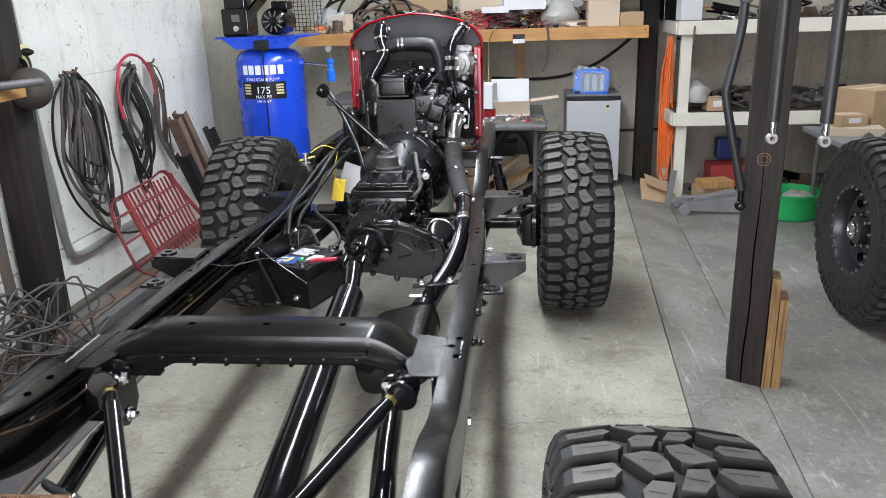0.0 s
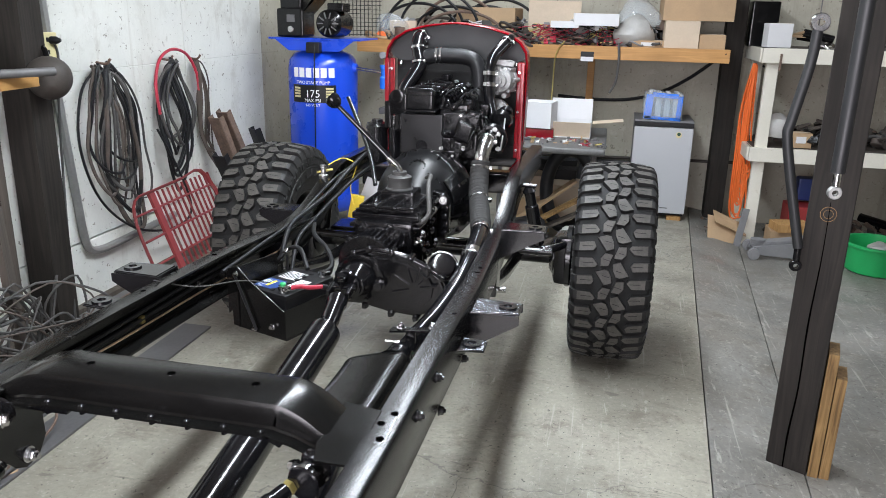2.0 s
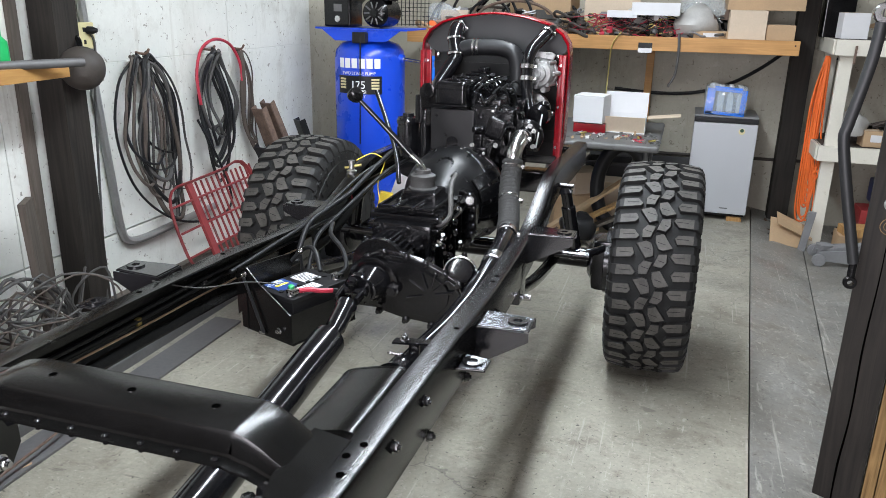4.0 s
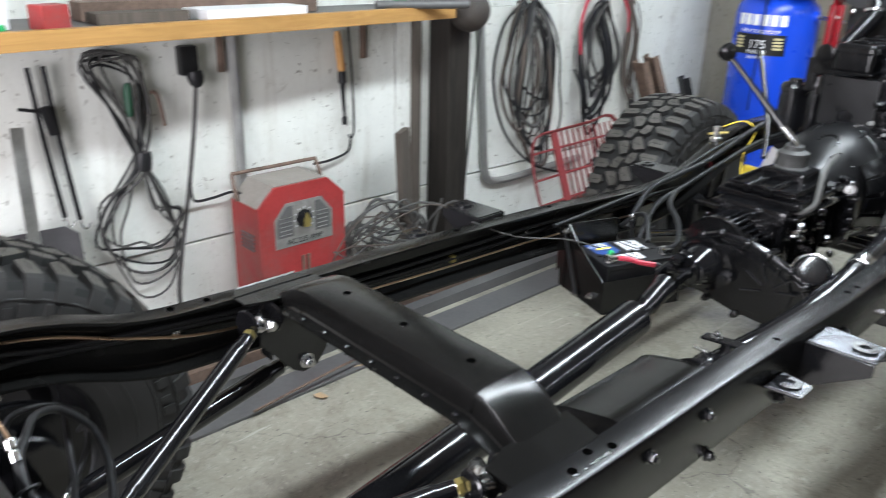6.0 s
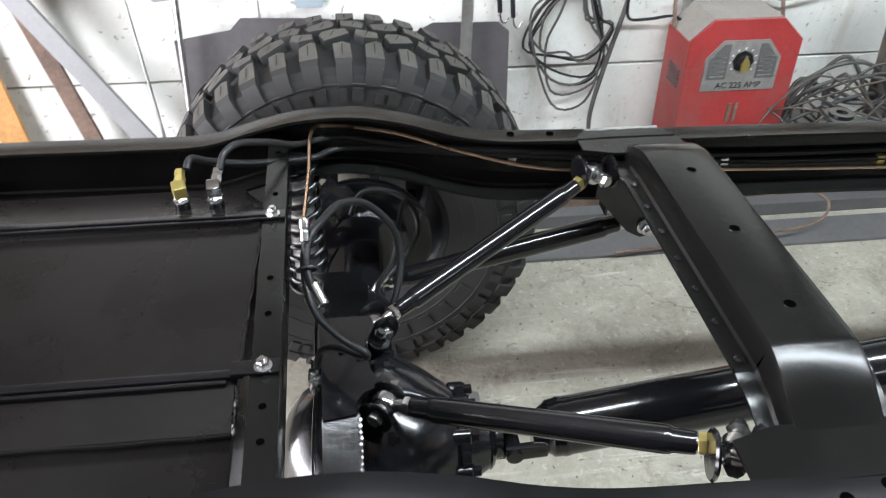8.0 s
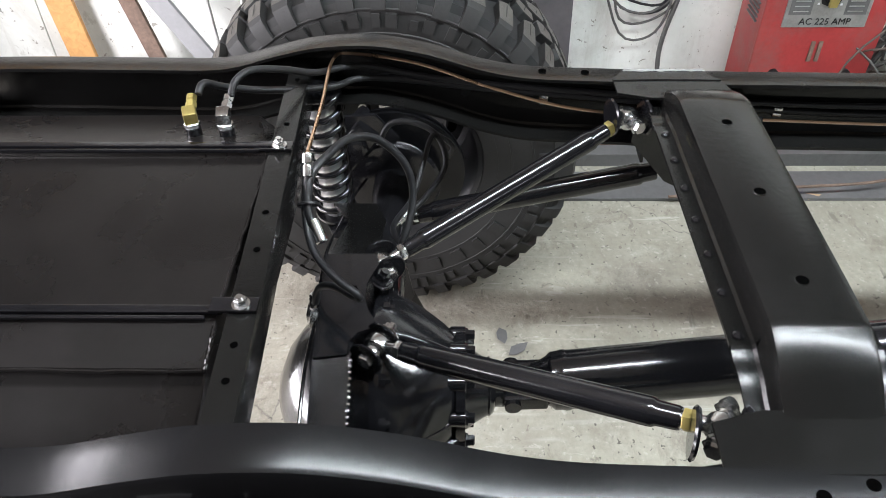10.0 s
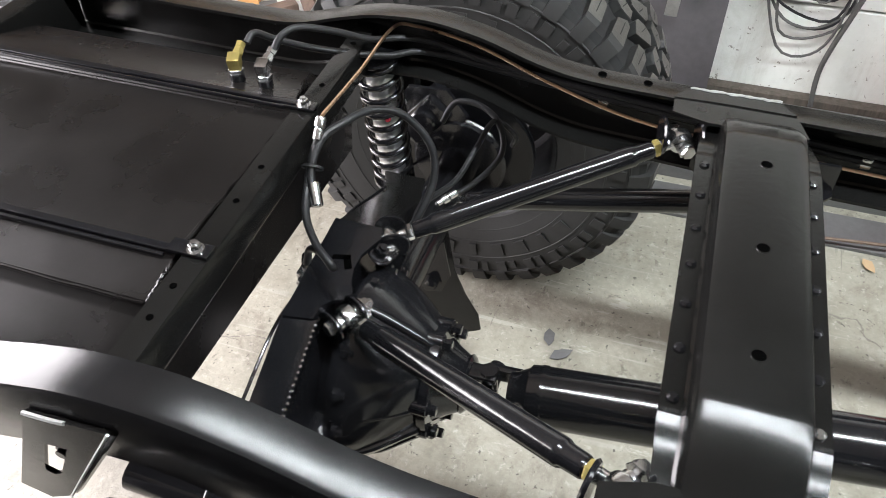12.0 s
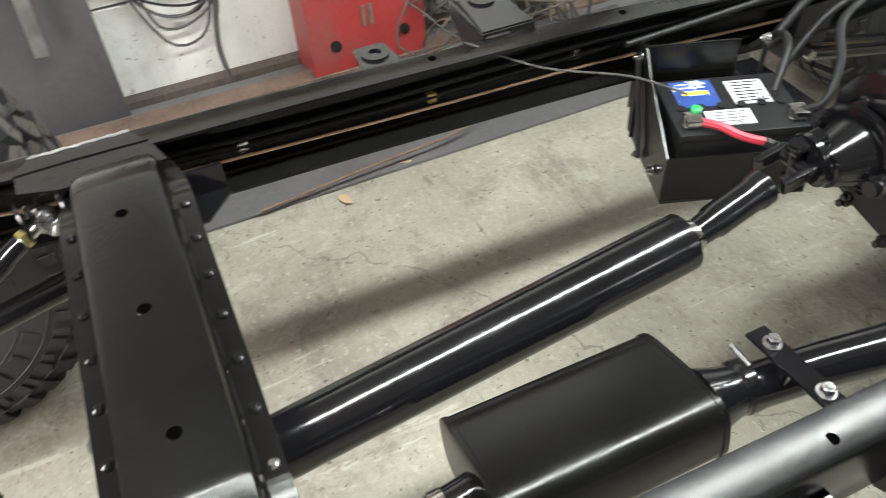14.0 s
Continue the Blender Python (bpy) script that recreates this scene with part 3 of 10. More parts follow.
# arched centre crossmember: a hat section that bends down at both ends
HALF, CT = 0.272, 0.893
path = [(-0.405, 0.828), (-0.372, 0.842), (-0.335, 0.862), (-0.300, 0.880), (-0.265, 0.890), (-0.22, CT), (0.0, CT), (0.22, CT), (0.262, 0.889), (0.300, 0.872), (0.338, 0.845), (0.375, 0.822), (0.405, 0.812)]
LEG = [(-0.405, 0.012), (-0.34, 0.035), (-0.28, 0.052), (0.28, 0.052), (0.34, 0.035), (0.405, 0.012)]
secs = []
pp = smooth_path([(x, 0, z) for x, z in path], 4)
for i, p in enumerate(pp):
    d = (pp[min(i + 1, len(pp) - 1)] - pp[max(i - 1, 0)]).normalized()
    nrm = V(-d.z, 0, d.x)
    h = float(np.interp(p.x, [a for a, _ in LEG], [b for _, b in LEG]))
    w = float(np.interp(abs(p.x), [0.20, 0.33, 0.405], [0.062, 0.062, 0.056]))
    f, t, r = float(np.interp(abs(p.x), [0.28, 0.36, 0.405], [0.030, 0.024, 0.010])), 0.005, 0.014
    out = [(-w - f, -h), (-w - 0.004, -h), (-w, -h + 0.004), (-w, -r), (-w + r * 0.3, -r * 0.3), (-w + r, 0), (w - r, 0), (w - r * 0.3, -r * 0.3), (w, -r), (w, -h + 0.004), (w + 0.004, -h), (w + f, -h)]
    inn = [(w + f, -h - t), (w - t, -h - t), (w - t, -r), (w - r, -t), (-w + r, -t), (-w + t, -r), (-w + t, -h - t), (-w - f, -h - t)]
    secs.append([p + V(0, a, 0) + nrm * b for a, b in out + inn])
bm = B()
bm_loft(bm, secs)
cross = part("crossmember", bm, M_SATIN, chassis, "arched satin black crossmember with bolted flanges")
for x in (-0.18, 0.0, 0.18):
    bm = B()
    bm_lathe(bm, (x, 0.0, CT - 0.004), (0, 0, 1), [(0.0082, 0), (0.0082, 0.0046)], 18)
    part("hole", bm, M_HOLE, cross)
    part("hole_rim", bm_lathe(B(), (x, 0.0, CT - 0.002), (0, 0, 1), [(0.0082, 0), (0.0082, 0.0029), (0.0094, 0.0029), (0.0098, 0.002)], 18, cap=False), M_SATIN, cross)
for s in (-1, 1):
    for k in range(7):
        x = -0.225 + 0.075 * k
        bm = B()
        bm_lathe(bm, (x, s * 0.078, 0.8405), (0, 0, 1), [(0.0075, 0), (0.0075, 0.003), (0.004, 0.006)], 10)
        bm_lathe(bm, (x, s * 0.078, 0.8355), (0, 0, -1), [(0.006, 0), (0.006, 0.010)], 6)
        part("rivet", bm, M_CHROME if k == 6 and s > 0 else M_BLACK, cross)
# inner stiffening plate under the arch
bm = B()
for s in (-1, 1):
    bm_prism(bm, [(-0.30, -0.012), (-0.25, -0.07), (-0.2, -0.045), (0.2, -0.045), (0.25, -0.07), (0.30, -0.012)], Matrix(((1, 0, 0, 0), (0, 0, 1, s * 0.056), (0, 1, 0, 0.868), (0, 0, 0, 1))), 0.004)
part("web_plate", bm, M_BLACK, cross)
# end plates that run out onto the rail tops, folded link boxes and hanging plates for the lower links
for s in (-1, 1):
    zt = 0.8455 if s < 0 else 0.838
    e = 0.0 if s < 0 else 0.020
    bm = B()
    bm_prism(bm, [(s * 0.335, -0.082), (s * 0.352, -0.140), (s * (0.405 + e), -0.142), (s * (0.432 + e), -0.120), (s * (0.432 + e), 0.030), (s * (0.400 + e), 0.055), (s * 0.335, 0.075)], Matrix.Translation((0, 0, zt - 0.0015)), 0.005, 0.001)
    part("end_plate", bm, M_SATIN, cross)
    rnd = random.Random(31 + s)
    bm = bm_tube(B(), [(s * (0.433 + e) + rnd.uniform(-0.0012, 0.0012), -0.118 + 0.0075 * k, zt + 0.0012 + rnd.uniform(-0.0004, 0.0009)) for k in range(21)], [rnd.uniform(0.0012, 0.0032) for k in range(21)], n=6, k=3)
    part("weld_bead", bm, M_GALV, cross, "shiny ground weld bead")
    bm = bm_tube(B(), [(s * (0.396 + e), -0.142, zt + 0.0012), (s * (0.398 + e), -0.06, zt + 0.0015), (s * (0.396 + e), 0.055, zt + 0.0012)], 0.0022, n=6)
    part("weld_bead", bm, M_SATIN, cross)
    poly = [(-0.090, 0.715), (-0.088, 0.80), (-0.070, 0.835), (0.06, 0.835), (0.085, 0.76), (0.088, 0.650), (0.060, 0.612), (0.020, 0.604), (-0.010, 0.620), (-0.06, 0.68)]
    bm = bm_prism(B(), poly, Matrix(((0, 0, 1, s * 0.394), (1, 0, 0, 0), (0, 1, 0, 0), (0, 0, 0, 1))), 0.006, 0.0015)
    part("gusset", bm, M_BLACK, cross, "hanging black plate with one bolt")
    part("gusset_edge", bm_box(B(), (s * 0.415, -0.062, 0.74), (0.045, 0.006, 0.15), bevel=0.0015), M_BLACK, cross)


part("corner_bracket", bm_prism(B(), [(-0.392, 0.075), (-0.392, 0.150), (-0.372, 0.150), (-0.318, 0.102), (-0.318, 0.075)], Matrix.Translation((0, 0, 0.718)), 0.006, 0.0012), M_BLACK, cross)
part("corner_bracket", bm_box(B(), (-0.388, 0.112, 0.745), (0.006, 0.075, 0.055), bevel=0.0012), M_BLACK, cross)


def rod_end(bm_rod, bm_met, a, b, r, parent, yellow=True):
    """A link bar from a to b with a threaded joint, jam nut and bolted ball at each end."""
    a, b = Vector(a), Vector(b)
    d = (b - a).normalized()
    bm = B()
    L = (b - a).length - 0.094
    bm_lathe(bm, a + d * 0.047, d, [(r * 0.72, 0), (r * 0.80, 0.004), (r * 0.84, 0.030), (r * 0.97, 0.034), (r, 0.040), (r, L - 0.040), (r * 0.97, L - 0.034), (r * 0.84, L - 0.030), (r * 0.80, L - 0.004), (r * 0.72, L)], 24)
    bar = part("link_bar", bm, M_BLACK, parent, "glossy black suspension link")
    for e, s in ((a, 1), (b, -1)):
        m = B()
        bm_cyl(m, e + d * s * 0.016, e + d * s * 0.052, 0.0105, n=12)
        part("threaded_shank", m, M_CHROME, bar)
        m = B()
        bm_lathe(m, e + d * s * 0.034, d * s, [(0.0135, 0), (0.0148, 0.0015), (0.0148, 0.0095), (0.0135, 0.011)], 6)
        part("jam_nut", m, M_BRASS if yellow and s > 0 else M_CHROME, bar)
        up = d.cross(V(0, 0, 1)).normalized()
        m = B()
        bm_lathe(m, e - up * 0.011, up, [(0.010, 0), (0.0195, 0.0015), (0.021, 0.005), (0.021, 0.017), (0.0195, 0.0205), (0.010, 0.022)], 22)
        part("rod_eye", m, M_CHROME, bar)
        for o in (-0.020, 0.012):
            part("misalignment_spacer", bm_lathe(B(), e + up * o, up, [(0.013, 0), (0.0135, 0.004), (0.013, 0.008)], 20), M_CHROME, bar)
        m = B()
        bm_lathe(m, e - up * 0.040, up, [(0.0115, 0), (0.0125, 0.002), (0.0125, 0.009), (0.016, 0.0095), (0.016, 0.012), (0.007, 0.0125), (0.007, 0.068), (0.016, 0.0685), (0.016, 0.071), (0.0125, 0.0715), (0.0125, 0.080), (0.007, 0.081), (0.007, 0.087)], 6)
        part("link_bolt", m, M_CHROME, bar)
    return bar


rod_end(None, None, (-0.338, -0.119, 0.802), (-0.090, -0.556, 0.668), 0.0185, chassis)
rod_end(None, None, (0.326, -0.112, 0.790), (0.100, -0.548, 0.676), 0.0195, chassis)
rod_end(None, None, (-0.430, 0.028, 0.630), (-0.440, -0.560, 0.480), 0.024, chassis, False)
rod_end(None, None, (0.430, 0.028, 0.630), (0.440, -0.560, 0.480), 0.024, chassis, False)
# round link mounts
for s, z in ((-1, 0.808), (1, 0.793)):
    for dy in (-0.030, 0.030):
        bm = B()
        bm_lathe(bm, (s * 0.335, -0.118 + dy, z), (0.25 * s, 1, 0), [(0.031, -0.003), (0.034, 0), (0.031, 0.004)], 24)
        part("link_tab", bm, M_BLACK, chassis)
    bm = B()
    bm_nut(bm, (s * 0.390, 0.028, 0.633), (-s, 0, 0), 0.014, 0.016)
    part("bolt", bm, M_CHROME, chassis)

# rear crossmember ahead of the fuel tank: a channel that opens to the rear, set slightly askew
def rear_channel(y0, z, depth, w, skew, half):
    t = 0.006
    sec = [(-w / 2, z), (w / 2 - 0.006, z), (w / 2 - 0.0015, z - 0.0015), (w / 2, z - 0.006), (w / 2, z - depth + 0.006), (w / 2 - 0.002, z - depth + 0.001), (w / 2 - 0.006, z - depth), (-w / 2, z - depth), (-w / 2, z - depth + t), (w / 2 - t, z - depth + t), (w / 2 - t, z - t), (-w / 2, z - t)]
    return bm_loft(B(), [[V(x, y0 + skew * x + a, b) for a, b in sec] for x in (-half, 0.0, half)])


rearx = part("rear_crossmember", rear_channel(-0.701, 0.870, 0.062, 0.038, 0.042, 0.442), M_SATIN, chassis)
for x in (-0.36, -0.213, 0.02, 0.10, 0.27, 0.324):
    part("hole", bm_lathe(B(), (x, -0.702 + 0.042 * x, 0.8702), (0, 0, 1), [(0.0048, 0), (0.0048, 0.0009)], 12), M_HOLE, rearx)
part("rear_crossmember", rear_channel(-1.42, 0.865, 0.11, 0.045, 0.0, 0.442), M_SATIN, chassis)

# fuel tank behind it: a raised middle panel, a sloping strip at one side, two shallow steps at the other
M_TANK = material("dull_black_sheet", (0.0065, 0.0058, 0.0056), 0.26, var=0.35, scale=4, fine=60, bump=0.05, bump_scale=14, spec=0.22, rvar=0.35)
prof = [(-0.320, 0.775), (-0.312, 0.826), (-0.300, 0.833), (-0.150, 0.874), (-0.136, 0.8735), (-0.128, 0.8625), (0.196, 0.8615), (0.222, 0.857), (0.286, 0.842), (0.298, 0.826), (0.395, 0.770), (0.405, 0.70), (0.395, 0.63), (-0.36, 0.63), (-0.37, 0.70)]
secs = []
for y, cutback in ((-1.385, 0.0), (-1.0, 0.0), (-0.728, 1.0)):
    secs.append([V(x, y - cutback * (0.055 * max(0.0, (-0.19 - x) / 0.12) if z > 0.80 and x < 0 else 0.0) - cutback * 0.012 * (z < 0.80), z) for x, z in prof])
bm = bm_loft(B(), secs)
bmesh.ops.bevel(bm, geom=[e for e in bm.edges], offset=0.003, segments=2, affect="EDGES")
tank = part("fuel_tank", bm, M_TANK, chassis, "satin black sheet steel fuel tank")
rnd = random.Random(5)
# rolled seams with an uneven edge along the front of the panels
for x0, z0, x1, z1 in ((-0.125, 0.863, 0.196, 0.862), (0.222, 0.858, 0.286, 0.843)):
    pts = [(x0 + (x1 - x0) * k / 22, -0.7265 + rnd.uniform(-0.0012, 0.0012), z0 + (z1 - z0) * k / 22 + rnd.uniform(-0.0006, 0.0010)) for k in range(23)]
    part("tank_seam", bm_tube(B(), pts, 0.0026, n=6, k=2), M_TANK, tank)
pts = [(0.288 + rnd.uniform(-0.001, 0.001), -1.36 + 0.03 * k, 0.8425 + rnd.uniform(-0.0006, 0.0012)) for k in range(22)]
part("tank_seam", bm_tube(B(), pts, 0.0024, n=6, k=2), M_TANK, tank)
for x, zt in ((-0.143, 0.8755), (0.207, 0.8645)):
    part("tank_strap", bm_box(B(), (x, -1.04, zt), (0.013, 0.64, 0.006), bevel=0.0018), M_BLACK, tank)
    part("tank_strap", bm_box(B(), (x + 0.0125, -1.05, zt - 0.002), (0.006, 0.62, 0.006), bevel=0.0018), M_BLACK, tank)
    for y in (-0.703 + 0.042 * x, -1.405):
        part("strap_tab", bm_box(B(), (x, y - 0.010 if y > -1 else y + 0.015, 0.8735), (0.024, 0.060, 0.005), bevel=0.0015), M_BLACK, tank)
        part("bolt", bm_nut(B(), (x + 0.002, y, 0.876), (0, 0, 1), 0.0088, 0.009), M_CHROME, tank)
for x, y, mt, turn in ((-0.196, -0.862, M_BRASS, 0.35), (-0.192, -0.806, M_CHROME, 0.15)):
    z0 = 0.857 if mt is M_BRASS else 0.858
    f = part("tank_fitting", bm_lathe(B(), (x, y, z0), (0, 0, 1), [(0.0145, 0), (0.0145, 0.003), (0.0125, 0.004), (0.0125, 0.019), (0.011, 0.020)], 20), M_BLACK, tank)
    part("hex_collar", bm_lathe(B(), (x, y, z0 + 0.020), (0, 0, 1), [(0.0125, 0), (0.0135, 0.0015), (0.0135, 0.0075), (0.0115, 0.009)], 6), M_CHROME, f)
    rz = Matrix.Rotation(turn, 4, "Z")
    bm = bm_box(B(), (x, y, z0 + 0.041), (0.024, 0.022, 0.026), rz @ Matrix.Rotation(0.25, 4, 'Y'), bevel=0.004)
    el = part("elbow", bm, mt, f, "yellow zinc elbow" if mt is M_BRASS else "silver elbow")
    d = rz @ V(-0.9, 0.25, 0.45)
    part("hose_nut", bm_lathe(B(), V(x, y, z0 + 0.044) + rz @ V(-0.010, 0.004, 0.004), d, [(0.0085, 0), (0.0095, 0.001), (0.0095, 0.009), (0.0075, 0.010), (0.0075, 0.014), (0.0088, 0.015), (0.0088, 0.024)], 6), mt, el)
part("fuel_hose", bm_tube(B(), [(-0.222, -0.797, 0.918), (-0.242, -0.790, 0.935), (-0.268, -0.768, 0.940), (-0.31, -0.725, 0.918), (-0.36, -0.68, 0.885), (-0.425, -0.60, 0.862), (-0.435, -0.4, 0.822), (-0.436, 0.2, 0.772), (-0.436, 0.86, 0.760), (-0.42, 1.3, 0.745), (-0.36, 1.7, 0.76)], 0.0062, n=10), M_HOSE, chassis)
part("return_hose", bm_tube(B(), [(-0.228, -0.852, 0.918), (-0.248, -0.846, 0.927), (-0.275, -0.822, 0.905), (-0.31, -0.76, 0.878), (-0.37, -0.66, 0.85), (-0.425, -0.58, 0.838), (-0.437, -0.3, 0.80), (-0.437, 0.3, 0.75), (-0.436, 1.0, 0.735), (-0.42, 1.5, 0.72)], 0.0062, n=10), M_HOSE, chassis)
# copper brake line on the inner web
bm = B()
bm_tube(bm, [(-0.100, -0.656, 0.893), (-0.25, -0.655, 0.888), (-0.40, -0.655, 0.890), (-0.432, -0.62, 0.884), (-0.434, -0.5, 0.862), (-0.430, -0.36, 0.812), (-0.428, -0.2, 0.768), (-0.426, 0.0, 0.752), (-0.426, 0.5, 0.728), (-0.424, 0.9, 0.716), (-0.41, 1.4, 0.69)], 0.0032, n=6)
part("brake_line", bm, M_COPPER, chassis, "bare copper brake line")
for y, z in ((-0.262, 0.785), (0.195, 0.755), (0.86, 0.742), (0.55, 0.74)):
    bm = B()
    bm_box(bm, (-0.438, y, z), (0.012, 0.018, 0.022), bevel=0.003)
    part("line_clip", bm, M_CHROME if y != 0.55 else M_BRASS, chassis)
# brake hoses over the axle
bm = B()
bm_tube(bm, [(-0.079, -0.655, 0.868), (-0.052, -0.660, 0.835), (-0.022, -0.656, 0.808), (0.02, -0.64, 0.79), (0.062, -0.605, 0.78), (0.086, -0.572, 0.772), (0.078, -0.575, 0.755), (0.045, -0.61, 0.745), (0.025, -0.640, 0.725), (0.024, -0.652, 0.690)], 0.0062, n=12)
part("brake_hose", bm, M_HOSE, chassis)
bm = B()
bm_tube(bm, [(-0.012, -0.640, 0.800), (-0.040, -0.655, 0.830), (-0.080, -0.652, 0.862), (-0.125, -0.628, 0.872), (-0.173, -0.601, 0.869), (-0.205, -0.560, 0.845), (-0.210, -0.517, 0.790), (-0.185, -0.505, 0.735), (-0.14, -0.520, 0.685), (-0.12, -0.54, 0.650)], 0.0068, n=12)
part("brake_hose", bm, M_HOSE, chassis)
part("hose_union", bm_lathe(B(), (-0.098, -0.656, 0.893), (0.5, 0.0, -0.6), [(0.007, 0), (0.009, 0.004), (0.009, 0.016), (0.006, 0.018), (0.008, 0.022), (0.008, 0.036)], 10), M_CHROME, chassis)
part("hose_end", bm_cyl(B(), (-0.030, -0.648, 0.816), (-0.004, -0.632, 0.792), 0.010, n=12, chamfer=0.002), M_CHROME, chassis, "shiny crimped hose end")
part("cable_tie", bm_lathe(B(), (-0.050, -0.656, 0.832), (0.7, 0.1, -0.6), [(0.0165, 0), (0.0175, 0.001), (0.0175, 0.004), (0.0165, 0.005)], 16, cap=False), M_HOSE, chassis)
jb = part("junction_block", bm_box(B(), (0.022, -0.656, 0.664), (0.030, 0.024, 0.020), bevel=0.004), M_CHROME, chassis)
for s in (-1, 1):
    part("line_nut", bm_lathe(B(), (0.022 + s * 0.014, -0.656, 0.662), (s, 0, 0), [(0.0075, 0), (0.0085, 0.001), (0.0085, 0.011), (0.006, 0.012)], 6), M_CHROME, jb)
part("hose_ferrule", bm_lathe(B(), (0.022, -0.654, 0.673), (-0.15, 0.05, 1), [(0.0075, 0), (0.0095, 0.001), (0.0095, 0.006), (0.007, 0.007), (0.009, 0.009), (0.007, 0.012), (0.009, 0.015), (0.007, 0.018), (0.009, 0.021), (0.007, 0.024), (0.0085, 0.027), (0.007, 0.030)], 14), M_CHROME, jb)

# ---- axles ----
def axle(y, z, pinion_x, front):
    ax = part("front_axle" if front else "rear_axle", bm_lathe(B(), (-0.70, y, z), (1, 0, 0), [(0.05, 0), (0.052, 0.02), (0.046, 0.03), (0.046, 1.37), (0.052, 1.38), (0.05, 1.40)], 24), M_BLACK, chassis)
    d = -1 if front else 1
    # banjo with a domed cover at the back
    bm = bm_lathe(B(), (pinion_x - 0.01, y - d * 0.155, z), (0, d, 0), [(0.004, 0), (0.045, 0.004), (0.085, 0.020), (0.118, 0.045), (0.142, 0.080), (0.152, 0.115), (0.156, 0.120), (0.158, 0.150), (0.158, 0.185), (0.150, 0.195), (0.135, 0.200)], 44)
    part("axle_banjo", bm, M_BLACK, ax, "glossy black domed axle housing")
    # drop-out casting: an egg that narrows to a bolted pinion flange
    def oval(yy, cx, cz, rx, rz, n=36):
        return [V(cx + rx * math.cos(2 * math.pi * k / n), yy, cz + rz * (1.0 if k <= n / 2 else 0.86) * math.sin(2 * math.pi * k / n)) for k in range(n)]
    sec = [(0.018, 0.000, 0.010, 0.160, 0.180), (0.034, 0.000, 0.010, 0.166, 0.184), (0.050, 0.001, 0.011, 0.164, 0.176), (0.070, 0.002, 0.013, 0.156, 0.164), (0.090, 0.002, 0.015, 0.143, 0.150), (0.110, 0.002, 0.017, 0.128, 0.135), (0.130, 0.002, 0.019, 0.110, 0.120), (0.150, 0.001, 0.020, 0.090, 0.104), (0.151, 0.001, 0.020, 0.097, 0.108), (0.166, 0.0, 0.020, 0.097, 0.108), (0.167, 0.0, 0.020, 0.072, 0.078), (0.186, -0.002, 0.020, 0.060, 0.062), (0.205, -0.003, 0.020, 0.050, 0.050)]
    bm = bm_loft(B(), [oval(y + d * a, pinion_x + cx, z + cz, rx, rz) for a, cx, cz, rx, rz in sec])
    diff = part("differential", bm, M_BLACK, ax, "glossy black differential casting")
    for k in range(5):
        a = radians(192 + 39 * k)
        p = [V(pinion_x + (rx + 0.002) * math.cos(a), y + d * yy, z + cz + (rz + 0.002) * 0.86 * math.sin(a)) for yy, rx, rz, cz in ((0.045, 0.164, 0.176, 0.011), (0.080, 0.150, 0.157, 0.014), (0.115, 0.124, 0.131, 0.018), (0.150, 0.092, 0.105, 0.020))]
        part("casting_rib", bm_tube(B(), p, [0.004, 0.007, 0.008, 0.010], n=8, k=3), M_BLACK, diff)
    part("casting_ridge", bm_tube(B(), [(pinion_x + 0.022, y + d * 0.030, z + 0.190), (pinion_x + 0.020, y + d * 0.070, z + 0.175), (pinion_x + 0.016, y + d * 0.110, z + 0.150), (pinion_x + 0.012, y + d * 0.150, z + 0.122)], [0.006, 0.009, 0.009, 0.008], n=10, k=4), M_BLACK, diff)
    part("casting_ridge", bm_tube(B(), [(pinion_x + 0.155, y + d * 0.030, z + 0.055), (pinion_x + 0.140, y + d * 0.075, z + 0.060), (pinion_x + 0.105, y + d * 0.125, z + 0.050), (pinion_x + 0.080, y + d * 0.155, z + 0.046)], 0.007, n=10, k=4), M_BLACK, diff)
    for k in range(10):
        a = radians(18 + 36 * k)
        c = V(pinion_x + 0.088 * math.cos(a), y, z + 0.020 + 0.099 * math.sin(a))
        part("flange_boss", bm_cyl(B(), c + V(0, d * (0.140 if 1 < k < 5 else 0.115), 0), c + V(0, d * 0.168, 0), 0.0150, n=14, chamfer=0.002), M_BLACK, diff)
        part("flange_bolt", bm_lathe(B(), c + V(0, d * 0.168, 0), (0, d, 0), [(0.0130, 0), (0.0130, 0.003), (0.0096, 0.0035), (0.0096, 0.013), (0.0082, 0.0145)], 6), M_BLACK, diff)
    for k in range(16):
        a = 2 * math.pi * (k + 0.5) / 16
        up = 1.0 if math.sin(a) > 0 else 0.86
        c = V(pinion_x + 0.168 * math.cos(a), y + d * 0.034, z + 0.010 + 0.178 * up * math.sin(a))
        part("carrier_nut", bm_lathe(B(), c, (0, d, 0), [(0.011, 0), (0.011, 0.010), (0.006, 0.011), (0.006, 0.018)], 6), M_BLACK, diff)
    part("pinion_seal", bm_lathe(B(), (pinion_x - 0.005, y + d * 0.204, z + 0.021), (0, d, 0), [(0.050, 0), (0.052, 0.004), (0.046, 0.010), (0.036, 0.014), (0.034, 0.026)], 28), M_BLACK, diff)
    return ax


raxle = axle(-0.58, 0.475, 0.040, False)
faxle = axle(2.36, 0.475, -0.24, True)


